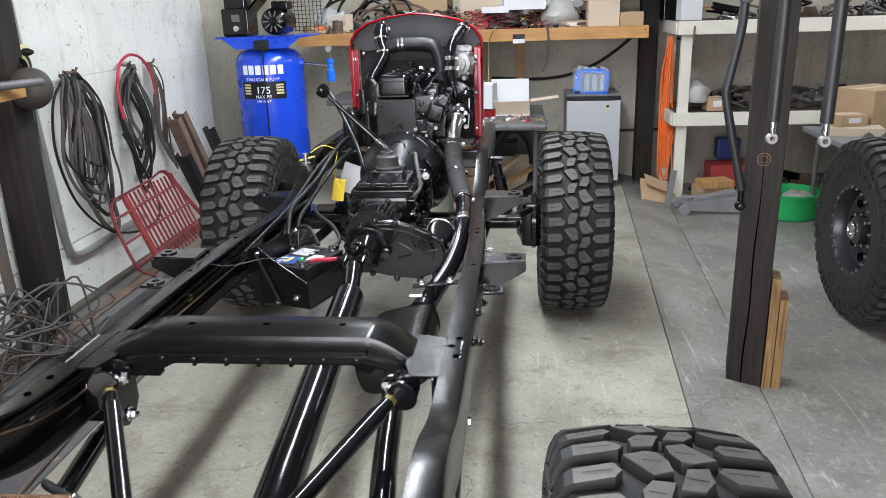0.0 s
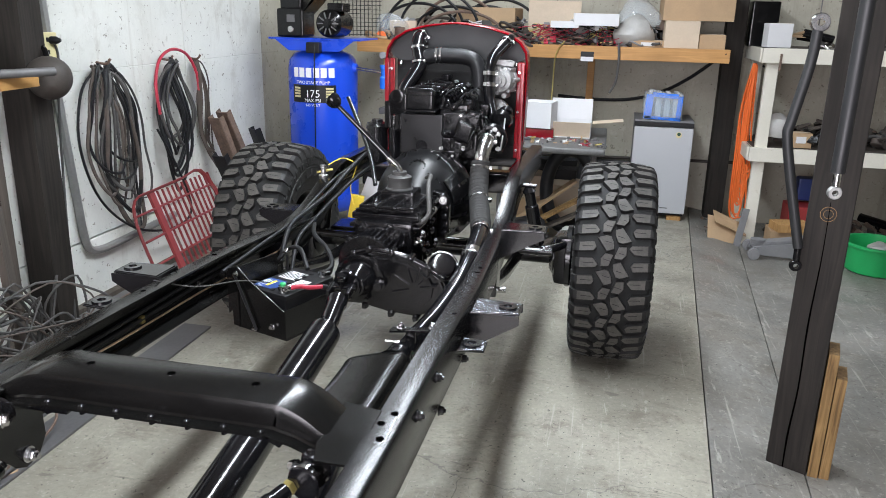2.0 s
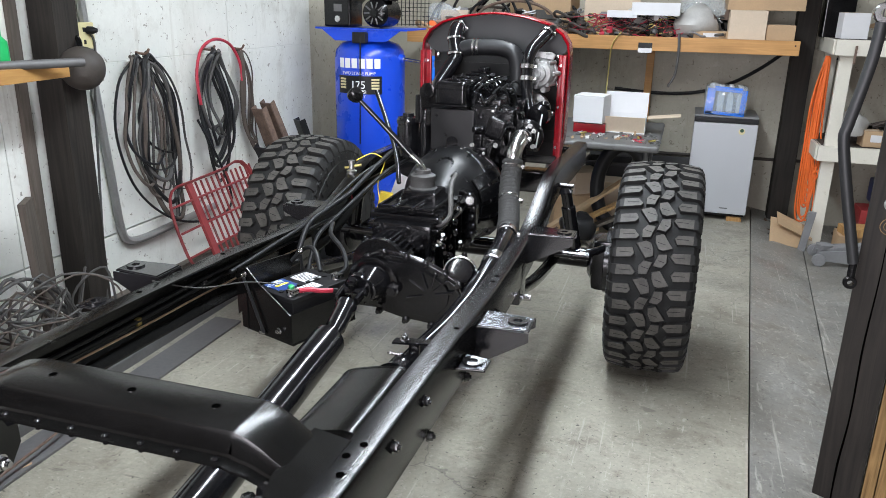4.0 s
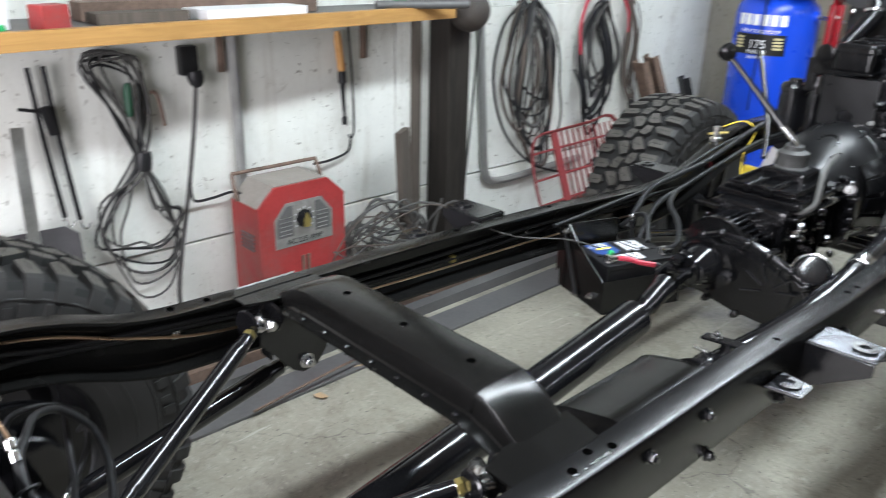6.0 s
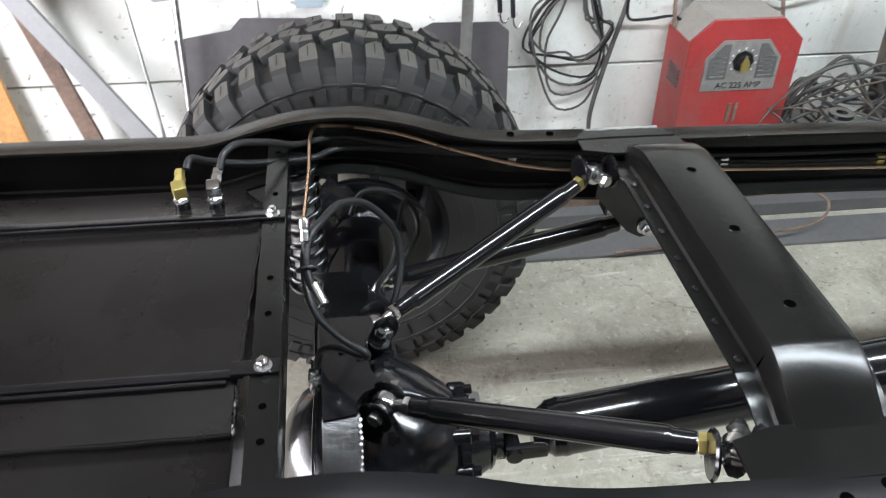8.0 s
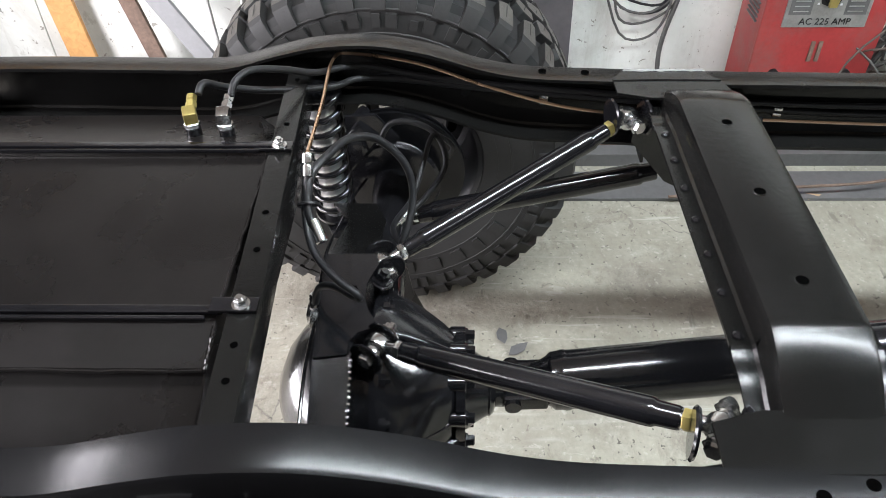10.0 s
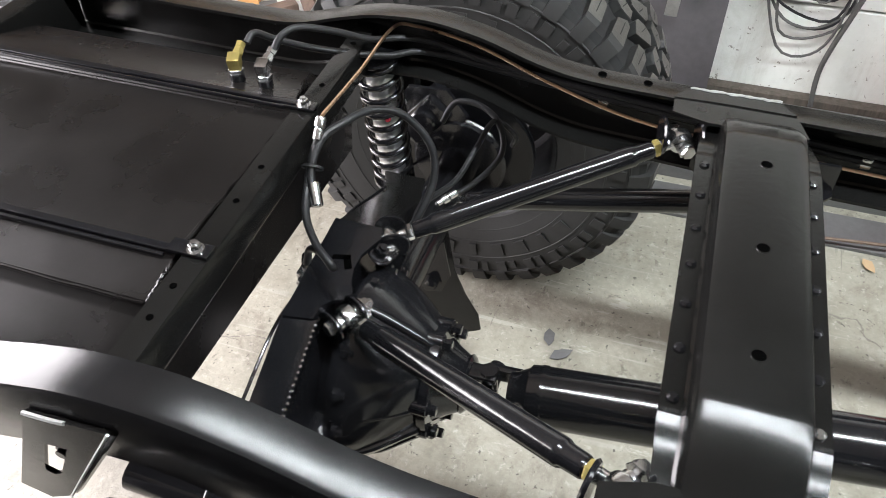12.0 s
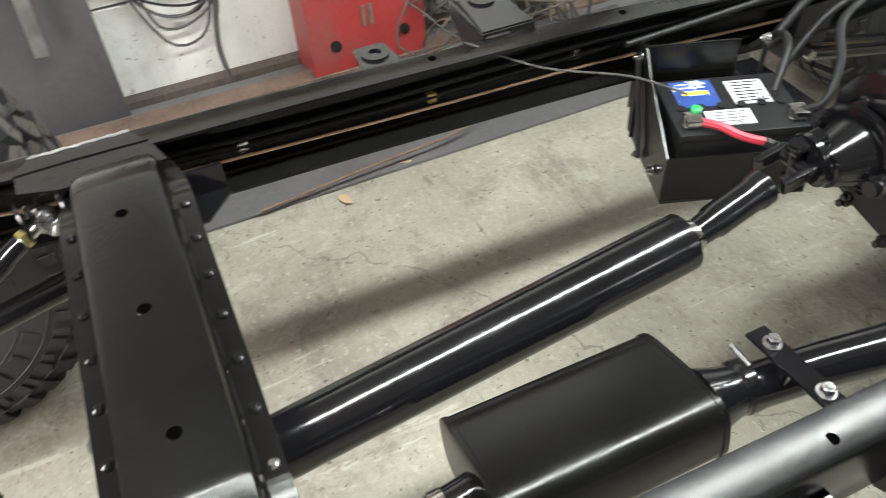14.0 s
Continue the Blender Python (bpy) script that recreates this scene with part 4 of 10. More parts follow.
# truss over the rear axle: folded plates with a flat middle and two sloping ends
def slab(bm, pts, t):
    """A flat plate of thickness t under the outline of points."""
    P = [Vector(p) for p in pts]
    nrm = (P[1] - P[0]).cross(P[2] - P[1]).normalized()
    if nrm.z < 0:
        nrm = -nrm
    top = [bm.verts.new(p) for p in P]
    bot = [bm.verts.new(p - nrm * t) for p in P]
    bm.faces.new(top)
    bm.faces.new(list(reversed(bot)))
    bridge(bm, bot, top)
    return bm


TZ = 0.690
front = [(-0.092, -0.566), (-0.066, -0.558), (-0.045, -0.566), (-0.020, -0.574), (0.012, -0.574), (0.040, -0.566), (0.062, -0.554), (0.078, -0.560), (0.086, -0.578), (0.104, -0.590), (0.130, -0.590)]
bm = slab(B(), [(x, y, TZ) for x, y in front] + [(0.136, -0.640, TZ - 0.002), (-0.092, -0.652, TZ)], 0.007)
truss = part("truss", bm, M_BLACK, raxle, "welded black axle truss")
part("truss_end_plate", slab(B(), [(0.128, -0.585, TZ - 0.004), (0.44, -0.585, 0.545), (0.44, -0.640, 0.545), (0.128, -0.642, TZ - 0.004)], 0.007), M_BLACK, truss)
part("truss_end_plate", slab(B(), [(-0.085, -0.572, TZ - 0.003), (-0.085, -0.650, TZ - 0.003), (-0.29, -0.640, 0.600), (-0.40, -0.690, 0.555), (-0.40, -0.600, 0.555), (-0.29, -0.568, 0.600)], 0.006), M_SATIN, truss, "satin black sloping truss plate")
for y, xs in ((-0.588, 0.125), (-0.638, 0.125)):
    bm = bm_prism(B(), [(-0.36, 0.50), (-0.30, 0.585), (-0.09, TZ - 0.010), (xs, TZ - 0.010), (0.435, 0.540), (0.44, 0.48)], Matrix(((1, 0, 0, 0), (0, 0, 1, y), (0, 1, 0, 0), (0, 0, 0, 1))), 0.006)
    part("truss_side", bm, M_BLACK, truss)
part("truss_slot", bm_box(B(), (0.004, -0.588, TZ + 0.0004), (0.028, 0.012, 0.0012), Matrix.Rotation(0.5, 4, "Z")), M_HOLE, truss)
part("truss_slot", bm_box(B(), (-0.006, -0.603, TZ + 0.0004), (0.010, 0.030, 0.0012), Matrix.Rotation(0.25, 4, "Z")), M_HOLE, truss)
rnd = random.Random(77)
for k in range(34):
    x = 0.135 + 0.0085 * k
    part("weld_spot", bm_box(B(), (x, -0.5845 + rnd.uniform(-0.0006, 0.0006), TZ - 0.0035 - (x - 0.128) * 0.4647), (0.0042, 0.0050, 0.0030), Matrix.Rotation(0.43, 4, "Y"), bevel=0.0008, seg=1), M_CHROME, truss)
# rounded tabs that hold the upper links
for s, c, d in ((-1, V(-0.098, -0.552, 0.668), V(0.227, -0.430, -0.137)), (1, V(0.105, -0.552, 0.676), V(-0.22, -0.43, -0.114))):
    up = d.normalized().cross(V(0, 0, 1)).normalized()
    for o in (-0.024, 0.024):
        bm = bm_lathe(B(), c + up * (o - 0.003), up, [(0.026, 0), (0.028, 0.0015), (0.028, 0.0045), (0.026, 0.006)], 26)
        bm_box(bm, c + up * o + d.normalized() * 0.012 + V(0, 0, -0.026), (0.044, 0.006, 0.05), Matrix.Rotation(math.atan2(up.y, up.x) - math.pi / 2, 4, "Z"), bevel=0.001)
        part("link_tab", bm, M_BLACK, raxle)
part("bolt", bm_nut(B(), (-0.050, -0.555, 0.672), (0, 0.5, 1), 0.0135, 0.012), M_BLACK, raxle)
part("bolt_washer", bm_lathe(B(), (-0.050, -0.555, 0.668), (0, 0.5, 1), [(0.021, 0), (0.022, 0.002), (0.020, 0.004)], 20), M_BLACK, raxle)
part("breather", bm_lathe(B(), (0.078, -0.538, 0.652), (0.2, 0.5, 1), [(0.008, 0), (0.008, 0.018), (0.011, 0.019), (0.011, 0.027)], 6), M_CHROME, raxle)
# hard brake lines along the rear edge of the truss
part("hard_line", bm_tube(B(), [(0.030, -0.655, 0.655), (0.09, -0.657, 0.655), (0.16, -0.656, 0.652), (0.30, -0.655, 0.600), (0.46, -0.652, 0.530), (0.56, -0.64, 0.50)], 0.0030, n=8), M_BLACK, raxle)
part("hard_line", bm_tube(B(), [(0.015, -0.656, 0.655), (-0.06, -0.660, 0.652), (-0.16, -0.662, 0.640), (-0.30, -0.660, 0.585), (-0.46, -0.655, 0.530), (-0.56, -0.64, 0.50)], 0.0030, n=8), M_BLACK, raxle)
# plate that hangs under the axle
hp = part("skid_plate", bm_prism(B(), [(-0.625, 0.46), (-0.555, 0.46), (-0.535, 0.30), (-0.505, 0.225), (-0.472, 0.165), (-0.465, 0.115), (-0.55, 0.065), (-0.62, 0.10), (-0.635, 0.30)], Matrix(((0, 0, 1, -0.40), (1, 0, 0, 0), (0, 1, 0, 0), (0, 0, 0, 1))), 0.006, 0.0015), M_SATIN, raxle, "dull black steel plate under the axle")
part("skid_tab", bm_prism(B(), [(-0.60, 0.44), (-0.54, 0.44), (-0.525, 0.34), (-0.545, 0.285), (-0.585, 0.275), (-0.61, 0.32)], Matrix(((0, 0, 1, -0.345), (1, 0, 0, 0), (0, 1, 0, 0), (0, 0, 0, 1))), 0.008, 0.002), M_BLACK, raxle)
part("bolt", bm_nut(B(), (-0.340, -0.566, 0.315), (1, 0, 0), 0.015, 0.014), M_BLACK, raxle)


def coilover(x, y0, z0, x1, y1, z1):
    a, b = V(x, y0, z0), V(x1, y1, z1)
    d = (b - a).normalized()
    L = (b - a).length
    bm = bm_lathe(B(), a, d, [(0.012, 0), (0.020, 0.01), (0.020, 0.045), (0.028, 0.048), (0.028, L - 0.03), (0.024, L - 0.025), (0.018, L - 0.01)], 24)
    sh = part("coilover", bm, M_STEELBLK, chassis, "coil-over shock absorber with a polished body")
    for h in (0.046, L - 0.020):
        part("spring_collar", bm_lathe(B(), a + d * h, d, [(0.029, 0), (0.045, 0.001), (0.047, 0.005), (0.045, 0.010), (0.029, 0.011)], 26), M_BLACK, sh)
    T = L - 0.082
    rot = frame_at(d)
    pts = [a + d * (0.062 + T * i / 132.0) + rot @ V(0.040 * math.cos(2 * math.pi * i / 14.5), 0.040 * math.sin(2 * math.pi * i / 14.5), 0) for i in range(133)]
    part("spring", bm_tube(B(), pts, 0.0066, n=10, k=1), M_BLACK, sh, "glossy black coil spring")
    part("red_mark", bm_box(B(), a + d * (L * 0.60) + rot @ V(0.0, 0.0, 0) + V(0.024, 0.016, 0), (0.010, 0.010, 0.008), bevel=0.002), M_PINK, sh)
    part("lower_eye", bm_lathe(B(), a - d * 0.01 - rot @ V(0, 0.02, 0), rot @ V(0, 1, 0), [(0.02, 0), (0.022, 0.01), (0.022, 0.03), (0.02, 0.04)], 16), M_BLACK, sh)
    part("eye_bolt", bm_lathe(B(), a - d * 0.01 + V(0, 0.02, 0), (0, 1, 0), [(0.013, 0), (0.013, 0.010), (0.007, 0.011), (0.007, 0.02)], 6), M_CHROME, sh)


M_STEELBLK = material("polished_shock_body", (0.85, 0.85, 0.87), 0.30, metal=0.9, var=0.1)
coilover(-0.492, -0.705, 0.425, -0.405, -0.694, 0.845)
coilover(0.520, -0.735, 0.34, 0.496, -0.715, 0.655)


def holed_plate(bm, outer, inner, x, t):
    """A flat plate in a plane across the truck with one opening; both outlines have the same count."""
    rings = [[bm.verts.new((xx, *p)) for p in pts] for pts, xx in ((outer, x + t), (inner, x + t), (inner, x), (outer, x))]
    for a, b in zip(rings, rings[1:] + rings[:1]):
        bridge(bm, a, b)
    return bm


tower = part("shock_tower", holed_plate(B(), [(-0.746, 0.864), (-0.634, 0.874), (-0.758, 0.677), (-0.8, 0.649), (-0.843, 0.662), (-0.794, 0.763)], [(-0.745, 0.803), (-0.712, 0.807), (-0.749, 0.736), (-0.762, 0.726), (-0.775, 0.731), (-0.76, 0.767)], 0.474, 0.006), M_SATIN, chassis, "hanging black shock tower plate with a slot")
part("tower_side", bm_cyl(B(), (0.468, -0.636, 0.870), (0.468, -0.760, 0.681), 0.010, n=8), M_SATIN, tower)
part("tower_bolt", bm_nut(B(), (0.458, -0.733, 0.781), (1, 0, 0), 0.014, 0.012), M_BLACK, tower)
part("weld_bead", bm_tube(B(), [(0.480, -0.746, 0.864), (0.481, -0.709, 0.868), (0.480, -0.690, 0.869)], 0.003, n=6), M_GALV, tower)
part("weld_bead", bm_tube(B(), [(0.480, -0.634, 0.874), (0.481, -0.696, 0.776), (0.480, -0.758, 0.677)], 0.002, n=6), M_GALV, tower)
for s in (-1, 1):
    bm = B()
    bm_prism(bm, [(s * 0.40, -0.62), (s * 0.40, -0.70), (s * 0.50, -0.745), (s * 0.52, -0.70), (s * 0.50, -0.62)], Matrix.Translation((0, 0, 0.455)), 0.008, 0.002)
    part("shock_mount", bm, M_BLACK, raxle)
    rotor = part("brake_rotor", bm_lathe(B(), (s * 0.615, -0.58, 0.475), (s, 0, 0), [(0.058, -0.030), (0.060, -0.010), (0.090, -0.006), (0.094, 0.0), (0.165, 0.002), (0.168, 0.004), (0.168, 0.010), (0.160, 0.011), (0.160, 0.019), (0.168, 0.020), (0.168, 0.026), (0.094, 0.028), (0.090, 0.05), (0.05, 0.055)], 48), M_MATTE, raxle, "dark brake disc")
    for k in range(8):
        a = 2 * math.pi * k / 8
        part("stud", bm_lathe(B(), (s * 0.608, -0.58 + 0.075 * math.sin(a), 0.475 + 0.075 * math.cos(a)), (-s, 0, 0), [(0.010, 0), (0.010, 0.012), (0.006, 0.013), (0.006, 0.02)], 6), M_BLACK, rotor)
    part("backing_plate", bm_lathe(B(), (s * 0.570, -0.58, 0.475), (s, 0, 0), [(0.050, 0), (0.105, 0.004), (0.112, 0.012), (0.105, 0.018), (0.055, 0.020)], 32), M_BLACK, raxle)
    cal = part("brake_caliper", bm_box(B(), (s * 0.612, -0.665, 0.575), (0.085, 0.075, 0.135), Matrix.Rotation(-0.75, 4, "X"), bevel=0.014), M_BLACK, raxle)
    part("caliper_piston", bm_lathe(B(), (s * 0.572, -0.662, 0.578), (-s, 0, 0), [(0.030, 0), (0.030, 0.012), (0.026, 0.016), (0.012, 0.017)], 22), M_BLACK, cal)
    for dy, dz in ((-0.048, 0.040), (0.040, -0.052)):
        part("caliper_bolt", bm_lathe(B(), (s * 0.570, -0.665 + dy, 0.585 + dz), (-s, 0, 0), [(0.017, 0), (0.017, 0.010), (0.0095, 0.011), (0.0095, 0.022)], 8), M_CHROME if dy < 0 else M_BLACK, cal)
    part("caliper_bracket", bm_prism(B(), [(-0.60, 0.535), (-0.56, 0.60), (-0.61, 0.66), (-0.70, 0.655), (-0.735, 0.60), (-0.69, 0.54)], Matrix(((0, 0, 1, s * 0.585), (1, 0, 0, 0), (0, 1, 0, 0), (0, 0, 0, 1))), 0.010, 0.002), M_BLACK, raxle)
part("caliper_hose", bm_tube(B(), [(-0.52, -0.60, 0.62), (-0.535, -0.575, 0.665), (-0.525, -0.52, 0.675), (-0.50, -0.47, 0.655), (-0.47, -0.455, 0.60), (-0.43, -0.50, 0.545), (-0.39, -0.545, 0.525)], 0.0065, n=12), M_HOSE, raxle)
part("hose_fitting", bm_lathe(B(), (-0.405, -0.53, 0.533), (0.55, -0.6, -0.3), [(0.006, 0), (0.0085, 0.002), (0.0085, 0.018), (0.006, 0.020), (0.010, 0.022), (0.010, 0.036), (0.006, 0.038), (0.0075, 0.048)], 10), M_CHROME, raxle, "shiny crimped hose end")
bm = bm_tube(B(), [(-0.15, -0.53, 0.66), (-0.25, -0.55, 0.62), (-0.36, -0.52, 0.60), (-0.44, -0.50, 0.63), (-0.50, -0.48, 0.66), (-0.52, -0.44, 0.62), (-0.55, -0.45, 0.57)], 0.006)
part("caliper_hose", bm, M_HOSE, raxle)

# ---- wheels ----
def tread(bm, R, half, N):
    """Mud-terrain lugs on the carcass: fan and wedge blocks in the middle, pointed lugs with skirts at the shoulders, each with a fine slit."""
    pitch = 2 * math.pi / N
    fan = [(0.0, 0.17), (0.205, 0.245), (0.475, -0.155), (0.225, -0.245), (0.10, -0.21), (0.015, -0.03)]
    wedge = [(0.125, -0.335), (0.345, -0.315), (0.355, -0.55), (0.235, -0.705), (0.005, -0.675), (0.065, -0.515)]
    lug_a = [(0.985, 0.285), (0.56, 0.245), (0.475, 0.125), (0.545, -0.035), (0.985, 0.005)]
    lug_b = [(0.955, -0.225), (0.47, -0.275), (0.405, -0.365), (0.555, -0.545), (0.955, -0.535)]
    blocks = [(fan, False), (wedge, False), (lug_a, True), (lug_b, True)]
    blocks += [([(-v, -0.24 - u) for v, u in fan], False), ([(-v, -1.24 - u) for v, u in wedge], False), ([(-v, -0.24 - u) for v, u in lug_a], True), ([(-v, -0.24 - u) for v, u in lug_b], True)]

    def rad(v):
        return R - 0.013 * abs(v) ** 3

    def at(v, u, a0, r):
        a = a0 + u * pitch
        return (v * half, r * math.sin(a), r * math.cos(a))

    for k in range(N):
        a0 = k * pitch
        for poly, over in blocks:
            cx, cy = sum(p[0] for p in poly) / len(poly), sum(p[1] for p in poly) / len(poly)
            grow = 0.97 if over else 0.985
            poly = [(cx + (v - cx) * grow, cy + (u - cy) * grow) for v, u in poly]
            inner = [(cx + (v - cx) * 0.95, cy + (u - cy) * 0.945) for v, u in poly]
            mid = [(cx + (v - cx) * 0.985, cy + (u - cy) * 0.98) for v, u in poly]
            lift = 0.0012 * math.sin(37.0 * k + 5.0 * cx + 11.0 * cy)
            top = [bm.verts.new(at(v, u, a0, rad(v) + lift)) for v, u in inner]
            edge = [bm.verts.new(at(v, u, a0, rad(v) - 0.0022 + lift)) for v, u in mid]
            bot = [bm.verts.new(at(v, u, a0, rad(v) - 0.022)) for v, u in poly]
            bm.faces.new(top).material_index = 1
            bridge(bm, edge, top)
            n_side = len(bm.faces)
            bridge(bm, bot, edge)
            # sides of the middle blocks are painted as dark as the shaded grooves
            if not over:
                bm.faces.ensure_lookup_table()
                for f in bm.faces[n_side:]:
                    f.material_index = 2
            # fine slit across the block: a flat strip in the groove's near-black
            w = 0.009
            e0, e1 = ((cx - 0.17, cy), (cx + 0.13, cy + 0.01)) if over else ((cx - 0.10, cy + 0.02), (cx + 0.10, cy - 0.03))
            q = [bm.verts.new(at(v, u, a0, rad(v) + 0.0007)) for v, u in ((e0[0], e0[1] - w), (e1[0], e1[1] - w), (e1[0], e1[1] + w), (e0[0], e0[1] + w))]
            bm.faces.new(q).material_index = 2
            if over:
                s = math.copysign(1, cx)
                n = len(poly) - 1
                rows = []
                for r, xx in ((rad(1) - 0.006, 1.05), (rad(1) - 0.026, 1.125), (rad(1) - 0.050, 1.16), (rad(1) - 0.053, 1.06)):
                    rows.append([bm.verts.new(at(s * xx, poly[i][1] + (cy - poly[i][1]) * 0.12, a0, r)) for i in (0, n)])
                prev = [top[0], top[n]]
                for row in rows:
                    bm.faces.new((prev[0], prev[1], row[1], row[0]))
                    prev = row
                for j in (0, 1):
                    bm.faces.new((top[0 if j == 0 else n], rows[0][j], rows[1][j], rows[2][j], rows[3][j], bot[0 if j == 0 else n]))


def tyre_mesh(R=0.470, half=0.150, N=20):
    bm = B()
    tread(bm, R, half, N)
    prof = [(0.225, -0.135), (0.236, -0.150), (0.262, -0.156), (0.30, -0.166), (0.35, -0.172), (0.395, -0.170), (0.425, -0.162), (0.440, -0.150), (R - 0.027, -0.130), (R - 0.022, -0.06), (R - 0.021, 0.0)]
    prof = prof + [(r, -h) for r, h in reversed(prof[:-1])]
    n0 = len(bm.faces)
    bm_lathe(bm, (0, 0, 0), (1, 0, 0), prof, 96, cap=False)
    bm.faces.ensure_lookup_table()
    # groove floor gets the same painted-in shade
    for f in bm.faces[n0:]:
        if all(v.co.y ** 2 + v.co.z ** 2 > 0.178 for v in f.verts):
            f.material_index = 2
    # raised rings and blocks on the side walls
    for s in (-1, 1):
        for r0, xx in ((0.268, 0.156), (0.300, 0.165), (0.352, 0.171), (0.404, 0.1675)):
            bm_lathe(bm, (s * xx, 0, 0), (s, 0, 0), [(r0, 0), (r0 + 0.0015, 0.0028), (r0 + 0.004, 0.0028), (r0 + 0.006, 0)], 72, cap=False)
        for k in range(60):
            a = 2 * math.pi * (k + 0.2 * (k % 2)) / 60
            rr = 0.384 if k % 4 else 0.379
            bm_box(bm, (s * 0.170, rr * math.sin(a), rr * math.cos(a)), (0.012, 0.024 if k % 2 else 0.017, 0.030 if k % 4 else 0.022), Matrix.Rotation(-a, 4, "X"))
        for k in range(14):
            a = 2 * math.pi * k / 30 + (0 if k < 7 else 1.6)
            bm_box(bm, (s * 0.1705, 0.328 * math.sin(a), 0.328 * math.cos(a)), (0.006, 0.030 if k % 3 else 0.018, 0.036), Matrix.Rotation(-a, 4, "X"))
    bmesh.ops.recalc_face_normals(bm, faces=bm.faces)
    me = bpy.data.meshes.new("tyre")
    bm.to_mesh(me)
    bm.free()
    for p in me.polygons:
        p.use_smooth = True
    me.set_sharp_from_angle(angle=radians(30))
    for mt in (M_RUBBER, M_TREADTOP, M_GROOVE):
        me.materials.append(mt)
    return me


def rim_mesh():
    bm = B()
    prof = [(0.222, -0.140), (0.232, -0.146), (0.236, -0.138), (0.222, -0.125), (0.208, -0.10), (0.200, -0.03), (0.200, 0.06), (0.214, 0.10), (0.226, 0.13), (0.237, 0.140), (0.236, 0.150), (0.224, 0.150), (0.214, 0.130), (0.205, 0.09)]
    bm_lathe(bm, (0, 0, 0), (1, 0, 0), prof, 64, cap=False)
    bm_lathe(bm, (0.055, 0, 0), (1, 0, 0), [(0.203, 0.02), (0.19, 0.035), (0.14, 0.012), (0.10, 0.03), (0.075, 0.035), (0.070, 0.075), (0.055, 0.080), (0.001, 0.080)], 64, cap=False)
    me = bpy.data.meshes.new("rim")
    bmesh.ops.recalc_face_normals(bm, faces=bm.faces)
    bm.to_mesh(me)
    bm.free()
    for p in me.polygons:
        p.use_smooth = True
    me.set_sharp_from_angle(angle=radians(30))
    me.materials.append(M_RIM)
    return me


M_RIM = material("dark_grey_wheel", (0.030, 0.030, 0.032), 0.32, metal=0.4, var=0.2, scale=12)
TYRE, RIM = tyre_mesh(), rim_mesh()


def small_mesh(name, bm, mat):
    ob = mesh_object(name, bm, mat)
    me = ob.data
    bpy.data.objects.remove(ob)
    return me


BEAD_BOLT = small_mesh("bead_bolt", bm_lathe(B(), (0, 0, 0), (1, 0, 0), [(0.0075, 0), (0.0075, 0.009)], 6), M_GREYP)
LUG_NUT = small_mesh("lug_nut", bm_lathe(B(), (0, 0, 0), (1, 0, 0), [(0.012, 0), (0.010, 0.03)], 6), M_CHROME)
WINDOW = small_mesh("wheel_window", bm_lathe(B(), (0, 0, 0), (1, 0, 0), [(0.020, 0), (0.021, 0.016), (0.018, 0.016), (0.017, 0.004), (0.001, 0.004)], 16), M_HOLE)
HUB_CAP = small_mesh("hub_cap", bm_lathe(B(), (0.128, 0, 0), (1, 0, 0), [(0.045, 0), (0.045, 0.02), (0.038, 0.026), (0.030, 0.026), (0.028, 0.02), (0.001, 0.02)], 24), M_CHROME)


def bead_bolts(parent, n=24):
    """Ring of small bolts, lug nuts and a hub cap on a wheel face."""
    for name, me, count, x, r in (("bead_bolt", BEAD_BOLT, n, 0.152, 0.219), ("lug_nut", LUG_NUT, 8, 0.085, 0.085), ("wheel_window", WINDOW, 8, 0.070, 0.150), ("hub_cap", HUB_CAP, 1, 0.0, 0.0)):
        for k in range(count):
            a = 2 * math.pi * k / count
            ob = new(name, me)
            ob.parent = parent
            ob.matrix_local = Matrix.Translation((x, r * math.sin(a), r * math.cos(a)))


def wheel(x, y, z, parent, turn, steer=0.0, label=""):
    w = new("wheel", RIM)
    w.parent = parent
    w.matrix_local = Matrix.Translation((x, y, z)) @ Matrix.Rotation(radians(steer), 4, "Z") @ (Matrix.Rotation(math.pi, 4, "Z") if x < 0 else Matrix.Identity(4)) @ Matrix.Rotation(turn, 4, "X")
    t = new("tyre", TYRE)
    t.parent = w
    t["label"] = "chunky black mud-terrain tyre"
    bead_bolts(w)
    return w


wheel(0.872, 2.36, 0.470, chassis, 0.1)
wheel(-0.83, 2.36, 0.470, chassis, 0.33)
wheel(-0.81, -0.60, 0.470, chassis, 0.21)
wheel(0.805, -0.62, 0.470, chassis, 0.5)

# ---- drive line ----
bm = B()
bm_lathe(bm, (0.010, 0.805, 0.648), (0.024, -1.085, -0.140), [(0.020, -0.03), (0.030, 0), (0.049, 0.004), (0.0505, 0.007), (0.051, 0.03), (0.051, 1.05), (0.0525, 1.053), (0.0525, 1.060), (0.051, 1.064), (0.050, 1.078), (0.044, 1.084), (0.036, 1.100), (0.034, 1.112)], 32)
shaft = part("drive_shaft", bm, M_BLACK, chassis, "thick glossy black propeller shaft tube")
bm = B()
bm_lathe(bm, (0.014, 0.80, 0.650), (-0.03, 0.25, 0.06), [(0.022, 0), (0.024, 0.01), (0.026, 0.05), (0.030, 0.06), (0.030, 0.14), (0.034, 0.15), (0.034, 0.17)], 20)
part("slip_yoke", bm, M_BLACK, shaft)
bm = B()
bm_lathe(bm, (0.013, 0.80, 0.650), (-0.03, 0.25, 0.06), [(0.027, 0.012), (0.029, 0.016), (0.027, 0.022)], 20)
part("seal_ring", bm, M_CHROME, shaft)


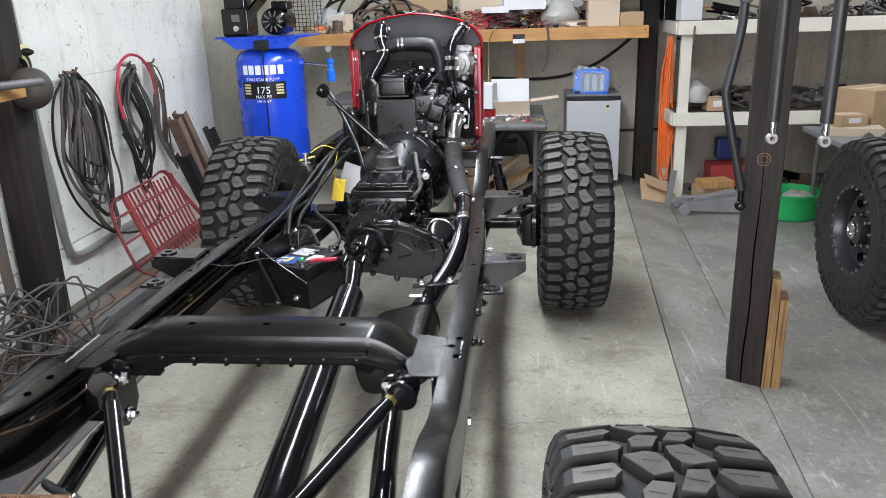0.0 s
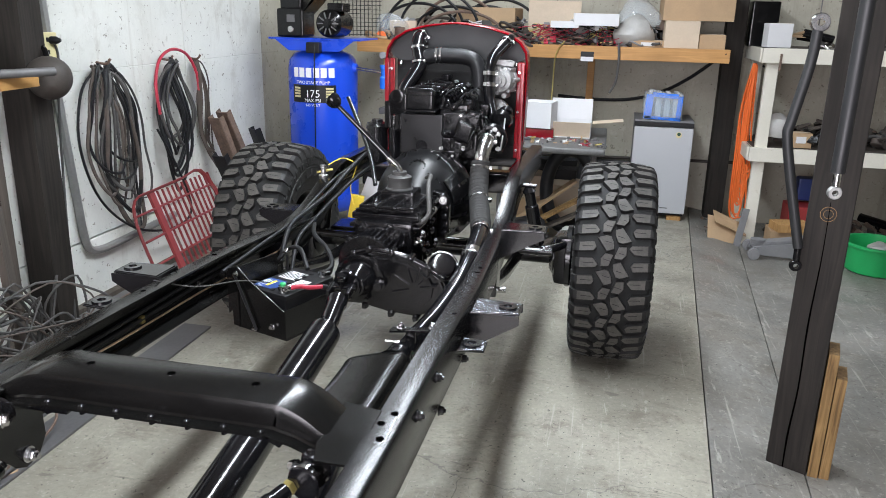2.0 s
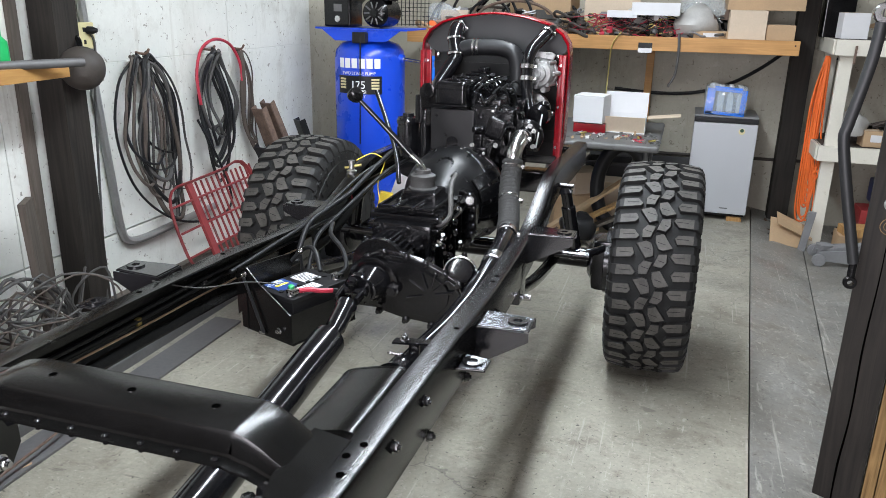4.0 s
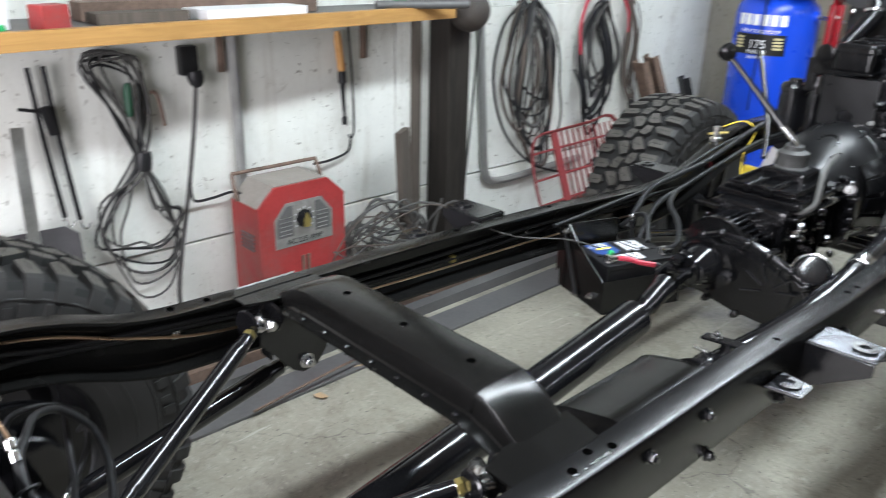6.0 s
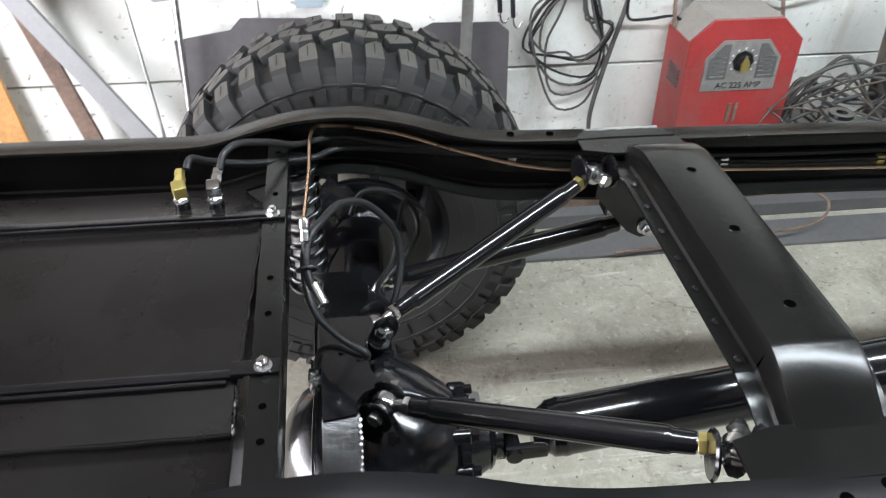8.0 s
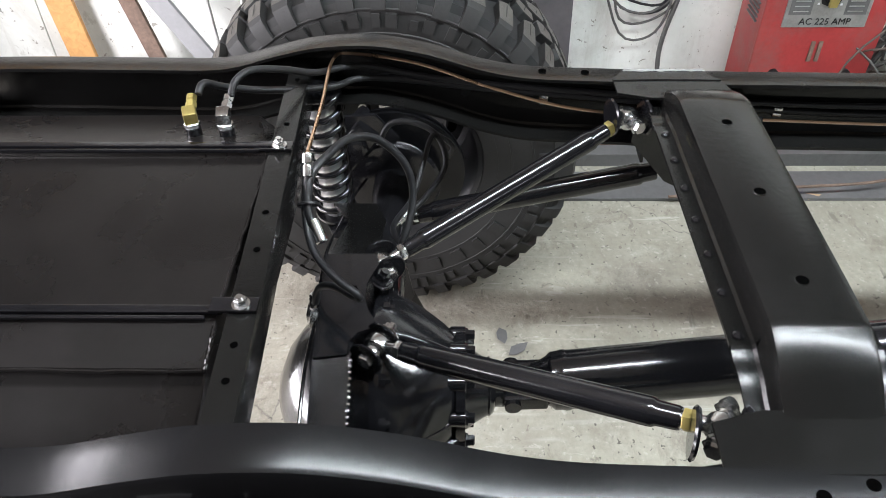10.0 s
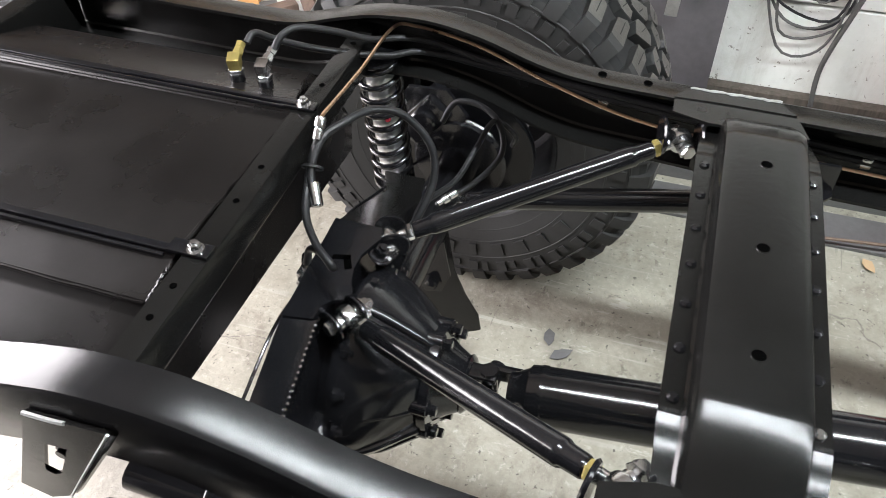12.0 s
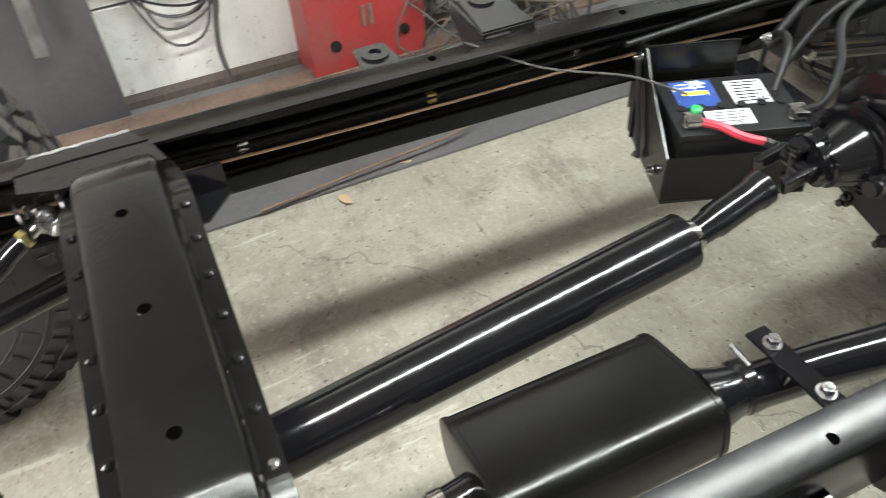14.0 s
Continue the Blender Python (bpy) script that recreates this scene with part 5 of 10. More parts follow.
def ujoint(p, d, r, parent):
    p, d = Vector(p), Vector(d).normalized()
    rot = frame_at(d)
    for s in (-1, 1):
        bm = B()
        bm_box(bm, p + rot @ V(s * r * 0.72, 0, -r * 0.45), (r * 0.32, r * 0.62, r * 1.5), rot.to_4x4(), bevel=r * 0.12)
        part("yoke", bm, M_BLACK, parent)
        bm = B()
        bm_box(bm, p + rot @ V(0, s * r * 0.72, r * 0.45), (r * 0.62, r * 0.32, r * 1.5), rot.to_4x4(), bevel=r * 0.12)
        part("yoke", bm, M_BLACK, parent)
    bm = B()
    bm_cyl(bm, p + rot @ V(-r, 0, 0), p + rot @ V(r, 0, 0), r * 0.28, n=14)
    bm_cyl(bm, p + rot @ V(0, -r, 0), p + rot @ V(0, r, 0), r * 0.28, n=14)
    part("cross_joint", bm, M_BLACK, parent)


ujoint((0.035, -0.333, 0.500), (0.0, -1, -0.06), 0.050, shaft)
ujoint((-0.012, 1.03, 0.712), (-0.01, 1, 0.2), 0.046, shaft)

# ---- engine and gearbox ----
XZ = lambda y: Matrix(((1, 0, 0, 0), (0, 0, 1, y), (0, 1, 0, 0), (0, 0, 0, 1)))
M_ALUD = material("dull_cast_aluminium", (0.34, 0.34, 0.335), 0.5, metal=0.8, var=0.35, scale=30, fine=150, bump=0.35, bump_scale=90, spots=(30, 0.55, 0.70, (0.10, 0.10, 0.10)))
engine = part("engine", bm_box(B(), (0.045, 2.26, 0.93), (0.26, 0.52, 0.42), bevel=0.02), M_MATTE, chassis, "black painted four-cylinder diesel engine")
for k, y in enumerate((2.02, 2.155, 2.29, 2.425)):
    bm = bm_box(B(), (0.012, y, 1.232), (0.128, 0.120, 0.098), bevel=0.016, seg=3)
    vc = part("valve_cover", bm, M_MATTE, engine)
    part("cover_flange", bm_box(B(), (0.012, y, 1.186), (0.140, 0.128, 0.010), bevel=0.003), M_MATTE, vc)
    part("cover_seam", bm_box(B(), (0.012, y, 1.252), (0.131, 0.123, 0.005), bevel=0.002), M_MATTE, vc)
    part("cover_boss", bm_box(B(), (0.012, y, 1.284), (0.060, 0.040, 0.010), bevel=0.004), M_MATTE, vc)
    part("cover_bolt", bm_lathe(B(), (0.012, y, 1.288), (0, 0, 1), [(0.013, 0), (0.013, 0.002), (0.009, 0.003), (0.009, 0.012)], 6), M_BLACK, vc)
    if k == 3:
        part("oil_cap", bm_lathe(B(), (0.030, y + 0.02, 1.288), (0, 0, 1), [(0.024, 0), (0.026, 0.004), (0.026, 0.016), (0.020, 0.020)], 12), M_BLACK, vc)
    part("breather_tube", bm_tube(B(), [(0.076, y + 0.03, 1.225), (0.100, y + 0.02, 1.235), (0.125, y, 1.225), (0.150, y - 0.01, 1.19)], 0.0055, n=8), M_BLACK, vc)
bm = B()
bm_box(bm, (0.018, 1.985, 1.085), (0.185, 0.018, 0.17), bevel=0.006)
part("rear_plate", bm, M_CAST, engine)
bm = B()
bm_lathe(bm, (0.02, 1.974, 1.035), (0, -1, 0), [(0.026, 0), (0.024, 0.003), (0.001, 0.003)], 20, cap=False)
part("core_plug", bm, M_BLACK, engine)
rnd = random.Random(4)
# manifolds, pump and lines on the inlet side
for p, s in (((0.135, 2.10, 1.12), (0.09, 0.20, 0.14)), ((0.16, 2.28, 1.16), (0.10, 0.30, 0.10)), ((0.20, 2.16, 1.02), (0.09, 0.14, 0.12)), ((-0.10, 2.25, 1.10), (0.05, 0.40, 0.08)), ((0.17, 2.04, 1.16), (0.07, 0.08, 0.06)), ((0.20, 2.30, 0.92), (0.08, 0.34, 0.22)), ((0.14, 2.02, 0.98), (0.06, 0.10, 0.10))):
    part("casting", bm_box(B(), p, s, Matrix.Rotation(rnd.uniform(-0.15, 0.15), 4, "X"), bevel=0.014), M_MATTE, engine)
for k in range(22):
    x, y, z = rnd.uniform(0.085, 0.22), rnd.uniform(1.98, 2.36), rnd.uniform(1.04, 1.27)
    d = V(rnd.uniform(-1, 1), rnd.uniform(-1, 0.3), rnd.uniform(-0.3, 1)).normalized()
    part("fitting", bm_lathe(B(), (x, y, z), d, [(0.010, 0), (0.013, 0.004), (0.013, 0.02), (0.009, 0.024), (0.009, 0.045), (0.012, 0.047), (0.012, 0.058)], 8), M_BLACK, engine)
pump_body = part("injection_pump", bm_box(B(), (0.165, 2.20, 1.185), (0.085, 0.34, 0.055), bevel=0.008), M_MATTE, engine)
for k in range(8):
    y = 2.05 + 0.043 * k
    part("delivery_valve", bm_lathe(B(), (0.165, y, 1.210), (0.12, 0, 1), [(0.014, 0), (0.014, 0.012), (0.010, 0.013), (0.010, 0.028), (0.013, 0.029), (0.013, 0.040), (0.006, 0.041), (0.006, 0.050)], 6), M_MATTE, pump_body)
part("pump_governor", bm_box(B(), (0.150, 2.02, 1.130), (0.115, 0.060, 0.120), bevel=0.014, seg=3), M_MATTE, pump_body)
part("pump_cover", bm_box(B(), (0.205, 2.005, 1.105), (0.080, 0.090, 0.090), Matrix.Rotation(0.3, 4, "Y"), bevel=0.016, seg=3), M_MATTE, pump_body)
part("pump_lever", bm_box(B(), (0.215, 1.985, 1.165), (0.070, 0.012, 0.018), Matrix.Rotation(-0.5, 4, "Y"), bevel=0.003), M_BLACK, pump_body)
for dx, dz in ((-0.035, 0.040), (0.035, 0.040), (-0.035, -0.040), (0.035, -0.040)):
    part("cover_screw", bm_lathe(B(), (0.150 + dx, 1.990, 1.130 + dz), (0, -1, 0), [(0.007, 0), (0.007, 0.005), (0.004, 0.006)], 8), M_CHROME if dx > 0 else M_BLACK, pump_body)
for k in range(6):
    y = 2.03 + 0.07 * k
    bm = bm_tube(B(), [(0.17, 2.06 + 0.03 * k, 1.20), (0.15, y + 0.02, 1.255), (0.11, y + 0.02, 1.27), (0.085, y, 1.245)], 0.0035, n=6)
    part("injector_line", bm, M_BLACK, engine)
for k, y in enumerate((2.02, 2.155, 2.29, 2.425)):
    part("injector", bm_lathe(B(), (0.098, y, 1.195), (0.25, -0.1, 1), [(0.016, 0), (0.016, 0.012), (0.011, 0.014), (0.011, 0.034), (0.015, 0.035), (0.015, 0.046), (0.006, 0.048), (0.006, 0.062)], 8), M_BLACK, engine)
    part("inlet_runner", bm_box(B(), (0.120, y + 0.05, 1.170), (0.060, 0.050, 0.050), Matrix.Rotation(0.4, 4, "Y"), bevel=0.010), M_MATTE, engine)
    for dx in (0.0, 0.045):
        part("runner_nut", bm_nut(B(), (0.105 + dx, y + 0.05 - 0.03 * (dx > 0), 1.196 - 0.012 * (dx > 0)), (0.35, -0.15, 1), 0.0075, 0.012), M_BLACK, engine)
    part("return_hose", bm_tube(B(), [(0.104, y, 1.245), (0.128, y + 0.02, 1.268), (0.135, y + 0.07, 1.262), (0.112, y + 0.125, 1.245)], 0.004, n=8), M_HOSE, engine)
    part("wire", bm_tube(B(), [(0.180, y - 0.02, 1.240), (0.200, y + 0.02, 1.262), (0.215, y + 0.08, 1.235), (0.225, y + 0.10, 1.19)], 0.0035, n=6), M_HOSE, engine)
for x, y, z, sx, sy, sz, ry in ((0.232, 2.06, 1.150, 0.050, 0.070, 0.060, 0.3), (0.238, 2.16, 1.135, 0.046, 0.060, 0.070, -0.2), (0.245, 2.27, 1.170, 0.040, 0.080, 0.050, 0.1), (0.120, 1.995, 1.045, 0.050, 0.030, 0.060, 0.0), (0.170, 2.00, 1.020, 0.040, 0.040, 0.080, 0.2), (0.215, 2.01, 1.045, 0.046, 0.040, 0.050, -0.3)):
    blk = part("pump_block", bm_box(B(), (x, y, z), (sx, sy, sz), Matrix.Rotation(ry, 4, "Y"), bevel=0.006), M_MATTE, engine)
    for q in (-1, 1):
        part("banjo_bolt", bm_nut(B(), (x + q * sx * 0.3, y - sy / 2, z + sz * 0.25 * q), (0, -1, 0), 0.0075, 0.012), M_BLACK if q > 0 else M_GALV, blk)
for k in range(14):
    p = (rnd.uniform(-0.08, 0.24), 1.99 + rnd.uniform(-0.01, 0.02), rnd.uniform(0.86, 1.18))
    part("bolt", bm_lathe(B(), p, (0, -1, 0), [(0.009, 0), (0.009, 0.008), (0.006, 0.011)], 6), M_BLACK if k % 4 else M_CHROME, engine)
# twin filters and lifting eye
for x, y, r, z0, z1 in ((-0.218, 2.10, 0.047, 0.93, 1.112), (-0.139, 2.10, 0.024, 0.93, 1.13)):
    bm = bm_lathe(B(), (x, y, z0), (0, 0, 1), [(r * 0.8, 0), (r, 0.012), (r, z1 - z0 - 0.034)], 28)
    can = part("filter_canister", bm, M_BLACK, engine)
    part("canister_lid", bm_lathe(B(), (x, y, z1 - 0.034), (0, 0, 1), [(r * 0.98, 0), (r * 1.07, 0.003), (r * 1.07, 0.018), (r * 1.0, 0.022), (r * 0.95, 0.030), (r * 0.55, 0.034), (r * 0.5, 0.046), (r * 0.2, 0.048)], 28), M_BLACK, can)
    for k in range(10):
        a = 2 * math.pi * k / 10
        part("canister_rib", bm_box(B(), (x + r * math.cos(a), y + r * math.sin(a), (z0 + z1) / 2 - 0.012), (0.005, 0.005, z1 - z0 - 0.07), Matrix.Rotation(a, 4, "Z")), M_BLACK, can)
bm = B()
bm_box(bm, (-0.115, 2.08, 1.195), (0.085, 0.03, 0.09), bevel=0.010)
bm_lathe(bm, (-0.11, 2.045, 1.235), (0, -1, 0), [(0.030, 0), (0.030, 0.01), (0.018, 0.012)], 20)
bm_box(bm, (-0.16, 2.09, 1.15), (0.03, 0.05, 0.12), bevel=0.006)
part("filter_head", bm, M_MATTE, engine)
# charge and coolant pipes
for pts, r in (([(-0.125, 2.55, 1.475), (-0.125, 2.50, 1.470), (-0.120, 2.45, 1.435), (-0.105, 2.42, 1.385), (-0.095, 2.40, 1.350), (-0.125, 2.37, 1.29), (-0.155, 2.34, 1.23), (-0.16, 2.32, 1.15)], 0.032),
               ([(0.315, 2.56, 1.475), (0.310, 2.50, 1.470), (0.285, 2.42, 1.435), (0.255, 2.36, 1.385), (0.246, 2.34, 1.31), (0.256, 2.32, 1.22), (0.285, 2.29, 1.12), (0.325, 2.26, 1.04), (0.315, 2.22, 0.99)], 0.026),
               ([(-0.09, 2.43, 1.375), (-0.04, 2.43, 1.392), (0.03, 2.43, 1.395), (0.11, 2.43, 1.392), (0.165, 2.42, 1.372), (0.188, 2.41, 1.32), (0.192, 2.40, 1.25), (0.19, 2.38, 1.19)], 0.036)):
    part("coolant_pipe", bm_tube(B(), pts, r, n=16), M_BLACK if r < 0.035 else M_HOSE, engine, "glossy black pipe")
def clamp(p, d, r, parent, w=0.012):
    bm = bm_lathe(B(), Vector(p) - Vector(d).normalized() * w / 2, d, [(r, 0), (r + 0.0025, 0.001), (r + 0.0025, w - 0.001), (r, w)], 24, cap=False)
    bm_box(bm, Vector(p) + frame_at(d) @ V(r + 0.006, 0, 0), (0.016, 0.016, 0.012), frame_at(d).to_4x4(), bevel=0.002)
    part("hose_clamp", bm, M_CHROME, parent, "shiny hose clamp")
clamp((-0.118, 2.445, 1.428), (0.2, -0.3, -1), 0.034, engine)
clamp((-0.100, 2.405, 1.362), (0.1, -0.3, -1), 0.035, engine)
clamp((-0.02, 2.43, 1.394), (1, 0, 0), 0.037, engine)
clamp((0.0, 2.43, 1.395), (1, 0, 0), 0.037, engine)
clamp((0.246, 2.342, 1.325), (0, -0.2, -1), 0.030, engine, 0.02)
clamp((0.249, 2.335, 1.275), (0, -0.2, -1), 0.030, engine, 0.02)
clamp((0.303, 2.47, 1.462), (-0.4, -1, -0.4), 0.029, engine)
clamp((-0.125, 2.52, 1.473), (0, -1, -0.1), 0.035, engine)
# alternator
alt = part("alternator", bm_lathe(B(), (0.312, 2.47, 1.293), (-0.25, -1, 0), [(0.045, 0), (0.060, 0.006), (0.062, 0.030), (0.058, 0.032), (0.058, 0.050), (0.062, 0.052), (0.062, 0.070), (0.054, 0.084), (0.036, 0.088), (0.034, 0.098), (0.018, 0.100), (0.018, 0.112)], 28), M_ALUD, engine, "bare cast aluminium alternator")
for k in range(7):
    a = 2 * math.pi * k / 7
    part("lug", bm_cyl(B(), (0.312 + 0.060 * math.cos(a), 2.455, 1.293 + 0.060 * math.sin(a)), (0.294 + 0.060 * math.cos(a), 2.385, 1.293 + 0.060 * math.sin(a)), 0.010, n=12, chamfer=0.002), M_ALUD, alt)
for k in range(12):
    a = 2 * math.pi * k / 12
    part("end_rib", bm_box(B(), (0.291 + 0.045 * math.cos(a), 2.388 + 0.011 * math.cos(a), 1.293 + 0.045 * math.sin(a)), (0.020, 0.010, 0.005), Matrix.Rotation(-a, 4, "Y"), bevel=0.0015), M_ALUD, alt)
part("terminal_cap", bm_box(B(), (0.262, 2.385, 1.325), (0.034, 0.026, 0.024), bevel=0.004), M_BLACK, alt)
part("mount_ear", bm_prism(B(), [(0.235, 1.335), (0.25, 1.365), (0.30, 1.362), (0.345, 1.35), (0.355, 1.375), (0.335, 1.385), (0.25, 1.385), (0.225, 1.355)], XZ(2.43), 0.02, 0.004), M_ALUD, alt)
part("mount_ear", bm_cyl(B(), (0.322, 2.46, 1.222), (0.312, 2.40, 1.222), 0.014, n=14, chamfer=0.002), M_ALUD, alt)
part("water_pump", bm_lathe(B(), (0.272, 2.46, 1.132), (-0.1, -1, 0), [(0.030, 0), (0.070, 0.004), (0.070, 0.024), (0.062, 0.028), (0.040, 0.032), (0.036, 0.045), (0.020, 0.047)], 30), M_ALUD, engine, "bare cast aluminium pump housing")
# turbocharger with wrapped downpipe
turbo = part("turbocharger", bm_lathe(B(), (0.298, 2.22, 1.050), (0.02, -1, 0.06), [(0.03, 0), (0.058, 0.008), (0.062, 0.030), (0.058, 0.055), (0.044, 0.075), (0.040, 0.10), (0.043, 0.104), (0.043, 0.118), (0.036, 0.122), (0.034, 0.160)], 30), M_MATTE, engine)
part("scroll", bm_tube(B(), [(0.300 + 0.048 * math.cos(a), 2.165, 1.050 + 0.048 * math.sin(a)) for a in np.linspace(-1.5, 4.2, 14)], [0.016 + 0.0014 * i for i in range(14)], n=14, k=3), M_MATTE, turbo)
part("scroll_flange", bm_prism(B(), [(0.235, 1.085), (0.275, 1.118), (0.325, 1.112), (0.345, 1.085), (0.330, 1.060), (0.250, 1.060)], XZ(2.115), 0.012, 0.003), M_MATTE, turbo)
for x, z in ((0.250, 1.085), (0.278, 1.104), (0.318, 1.102), (0.334, 1.082), (0.262, 1.012), (0.335, 1.018)):
    part("flange_nut", bm_nut(B(), (x, 2.108, z), (0, -1, 0), 0.008, 0.010), M_BLACK if x < 0.31 else M_GALV, turbo)
part("oil_feed", bm_tube(B(), [(0.285, 2.17, 1.115), (0.270, 2.15, 1.145), (0.235, 2.12, 1.150), (0.205, 2.10, 1.115), (0.200, 2.10, 1.07)], 0.005, n=8), M_BLACK, turbo)
part("wastegate_rod", bm_tube(B(), [(0.345, 2.12, 1.01), (0.350, 2.16, 1.09), (0.345, 2.25, 1.16)], 0.004, n=8), M_GALV, turbo)
part("wastegate_can", bm_lathe(B(), (0.345, 2.25, 1.155), (0, 0.7, 0.7), [(0.012, 0), (0.028, 0.006), (0.030, 0.012), (0.030, 0.022), (0.018, 0.034)], 20), M_BLACK, turbo)
part("compressor_cover", bm_lathe(B(), (0.335, 2.29, 1.13), (-0.2, -1, 0.0), [(0.03, 0), (0.046, 0.01), (0.048, 0.05), (0.030, 0.07)], 24), M_MATTE, turbo)
part("outlet_elbow", bm_tube(B(), [(0.292, 2.06, 1.062), (0.295, 2.02, 1.06), (0.293, 1.985, 1.045), (0.288, 1.962, 1.015), (0.286, 1.955, 0.985)], 0.033, n=18), M_CHROME, turbo, "polished steel elbow")
clamp((0.294, 2.03, 1.061), (0, -1, 0), 0.034, turbo, 0.018)
EXH = [(0.286, 1.955, 0.985), (0.286, 1.93, 0.93), (0.295, 1.87, 0.87), (0.315, 1.79, 0.825), (0.335, 1.70, 0.795), (0.350, 1.62, 0.783)]
wrap = part("wrapped_downpipe", bm_tube(B(), EXH, 0.037, n=18), M_WRAP, chassis, "exhaust pipe wound with dark heat wrap")
PW = smooth_path(EXH, 6)
arc = np.concatenate(([0.0], np.cumsum([(b - a).length for a, b in zip(PW, PW[1:])])))
for c0 in np.arange(0.012, arc[-1] - 0.01, 0.021):
    at, ahead = (V(*[float(np.interp(q, arc, [p[j] for p in PW])) for j in range(3)]) for q in (c0, c0 + 0.008))
    part("wrap_turn", bm_lathe(B(), at, (ahead - at).normalized() + V(0.13, 0, 0.04), [(0.0368, -0.0105), (0.0408, -0.0098), (0.0425, -0.006), (0.0410, 0.006), (0.0368, 0.0102)], 20, cap=False), M_WRAP, wrap)
clamp(PW[3], PW[4] - PW[2], 0.039, wrap, 0.014)
clamp(PW[15], PW[16] - PW[14], 0.039, wrap, 0.014)
clamp((0.352, 1.60, 0.781), (0.1, -1, -0.05), 0.036, wrap, 0.03)
part("exhaust_pipe", bm_tube(B(), [(0.350, 1.63, 0.783), (0.362, 1.45, 0.772), (0.368, 1.25, 0.752), (0.360, 1.08, 0.722), (0.335, 0.92, 0.690), (0.305, 0.80, 0.668), (0.285, 0.70, 0.652), (0.275, 0.60, 0.645)], 0.033, n=18), M_BLACK, chassis, "glossy black exhaust pipe")
clamp((0.366, 1.33, 0.762), (0.05, -1, -0.1), 0.034, chassis, 0.05)
# muffler: flattened oval can
mp = []
for a in np.linspace(0, 2 * math.pi, 33)[:-1]:
    ca, sa = math.cos(a), math.sin(a)
    mp.append((0.100 * math.copysign(abs(ca) ** 0.45, ca), 0.058 * math.copysign(abs(sa) ** 0.6, sa)))
mm = Matrix.Rotation(radians(-14), 4, "Y")
def msec(y, k):
    return [V(0.235, y, 0.622) + (mm @ V(x * k, 0, z * k)) for x, z in mp]
bm = B()
bm_loft(bm, [msec(0.298, 0.93), msec(0.300, 1.02), msec(0.308, 1.02), msec(0.309, 1.0), msec(0.622, 1.0), msec(0.623, 1.02), msec(0.631, 1.02), msec(0.633, 0.93)])
muf = part("muffler", bm, M_SATIN, chassis, "flat satin black muffler")
part("inlet_neck", bm_lathe(B(), (0.275, 0.632, 0.648), (0.06, 1, 0.05), [(0.05, 0), (0.04, 0.03), (0.036, 0.05), (0.040, 0.055), (0.040, 0.07), (0.035, 0.072)], 20), M_BLACK, muf)
part("tail_pipe", bm_tube(B(), [(0.24, 0.31, 0.612), (0.25, 0.22, 0.607), (0.262, 0.08, 0.590), (0.27, -0.05, 0.57), (0.285, -0.2, 0.54), (0.30, -0.40, 0.42), (0.30, -0.60, 0.35), (0.30, -0.9, 0.36)], 0.031, n=16), M_BLACK, muf)
clamp((0.247, 0.25, 0.609), (0.05, -1, -0.02), 0.032, muf, 0.02)
# hanger for the pipe
bm = B()
bm_box(bm, (0.335, 0.73, 0.722), (0.19, 0.034, 0.006), Matrix.Rotation(radians(-6), 4, "Y"), bevel=0.002)
hang = part("pipe_hanger", bm, M_BLACK, chassis)
part("hanger_leg", bm_box(B(), (0.30, 0.735, 0.695), (0.03, 0.02, 0.05), bevel=0.004), M_BLACK, hang)
for x in (0.272, 0.365):
    part("bolt", bm_nut(B(), (x, 0.73, 0.722 + (x - 0.335) * 0.1 + 0.004), (0, 0, 1), 0.010, 0.010), M_CHROME, hang)
part("clamp_bolt", bm_cyl(B(), (0.235, 0.70, 0.69), (0.275, 0.70, 0.69), 0.005, n=8), M_CHROME, hang)

# bell housing, gearbox, shifter, transfer case
bm = bm_lathe(B(), (0.038, 2.0, 0.82), (0, -1, 0.0), [(0.200, 0), (0.203, 0.02), (0.201, 0.06), (0.192, 0.12), (0.177, 0.17), (0.152, 0.215), (0.117, 0.250), (0.095, 0.275), (0.090, 0.32)], 40)
bell = part("bell_housing", bm, M_CAST, chassis, "domed black bell housing")
for k in range(8):
    a = radians(20 + 20 * k)
    part("bolt", bm_lathe(B(), (0.038 + 0.196 * math.cos(a), 1.955, 0.82 + 0.196 * math.sin(a)), (0, -1, 0), [(0.010, 0), (0.010, 0.014), (0.006, 0.018)], 6), M_BLACK if k % 3 else M_CHROME, bell)
bm = B()
bm_box(bm, (0.045, 1.50, 0.77), (0.22, 0.40, 0.20), bevel=0.025)
bm_box(bm, (0.045, 1.50, 0.878), (0.25, 0.34, 0.024), bevel=0.006)
bm_box(bm, (0.045, 1.50, 0.845), (0.26, 0.36, 0.016), bevel=0.005)
gear = part("gearbox", bm, M_MATTE, chassis, "black gearbox with a ribbed top cover")
for k in range(6):
    for s in (-1, 1):
        part("bolt", bm_lathe(B(), (0.045 + s * 0.112, 1.36 + 0.056 * k, 0.889), (0, 0, 1), [(0.008, 0), (0.008, 0.009)], 6), M_BLACK, gear)
for k in range(5):
    part("rib", bm_box(B(), (0.045 - 0.08 + 0.04 * k, 1.297, 0.76), (0.012, 0.012, 0.15), bevel=0.004), M_MATTE, gear)
bm = B()
bm_box(bm, (0.045, 1.55, 0.912), (0.13, 0.13, 0.05), bevel=0.01)
tower = part("shift_tower", bm, M_MATTE, gear)
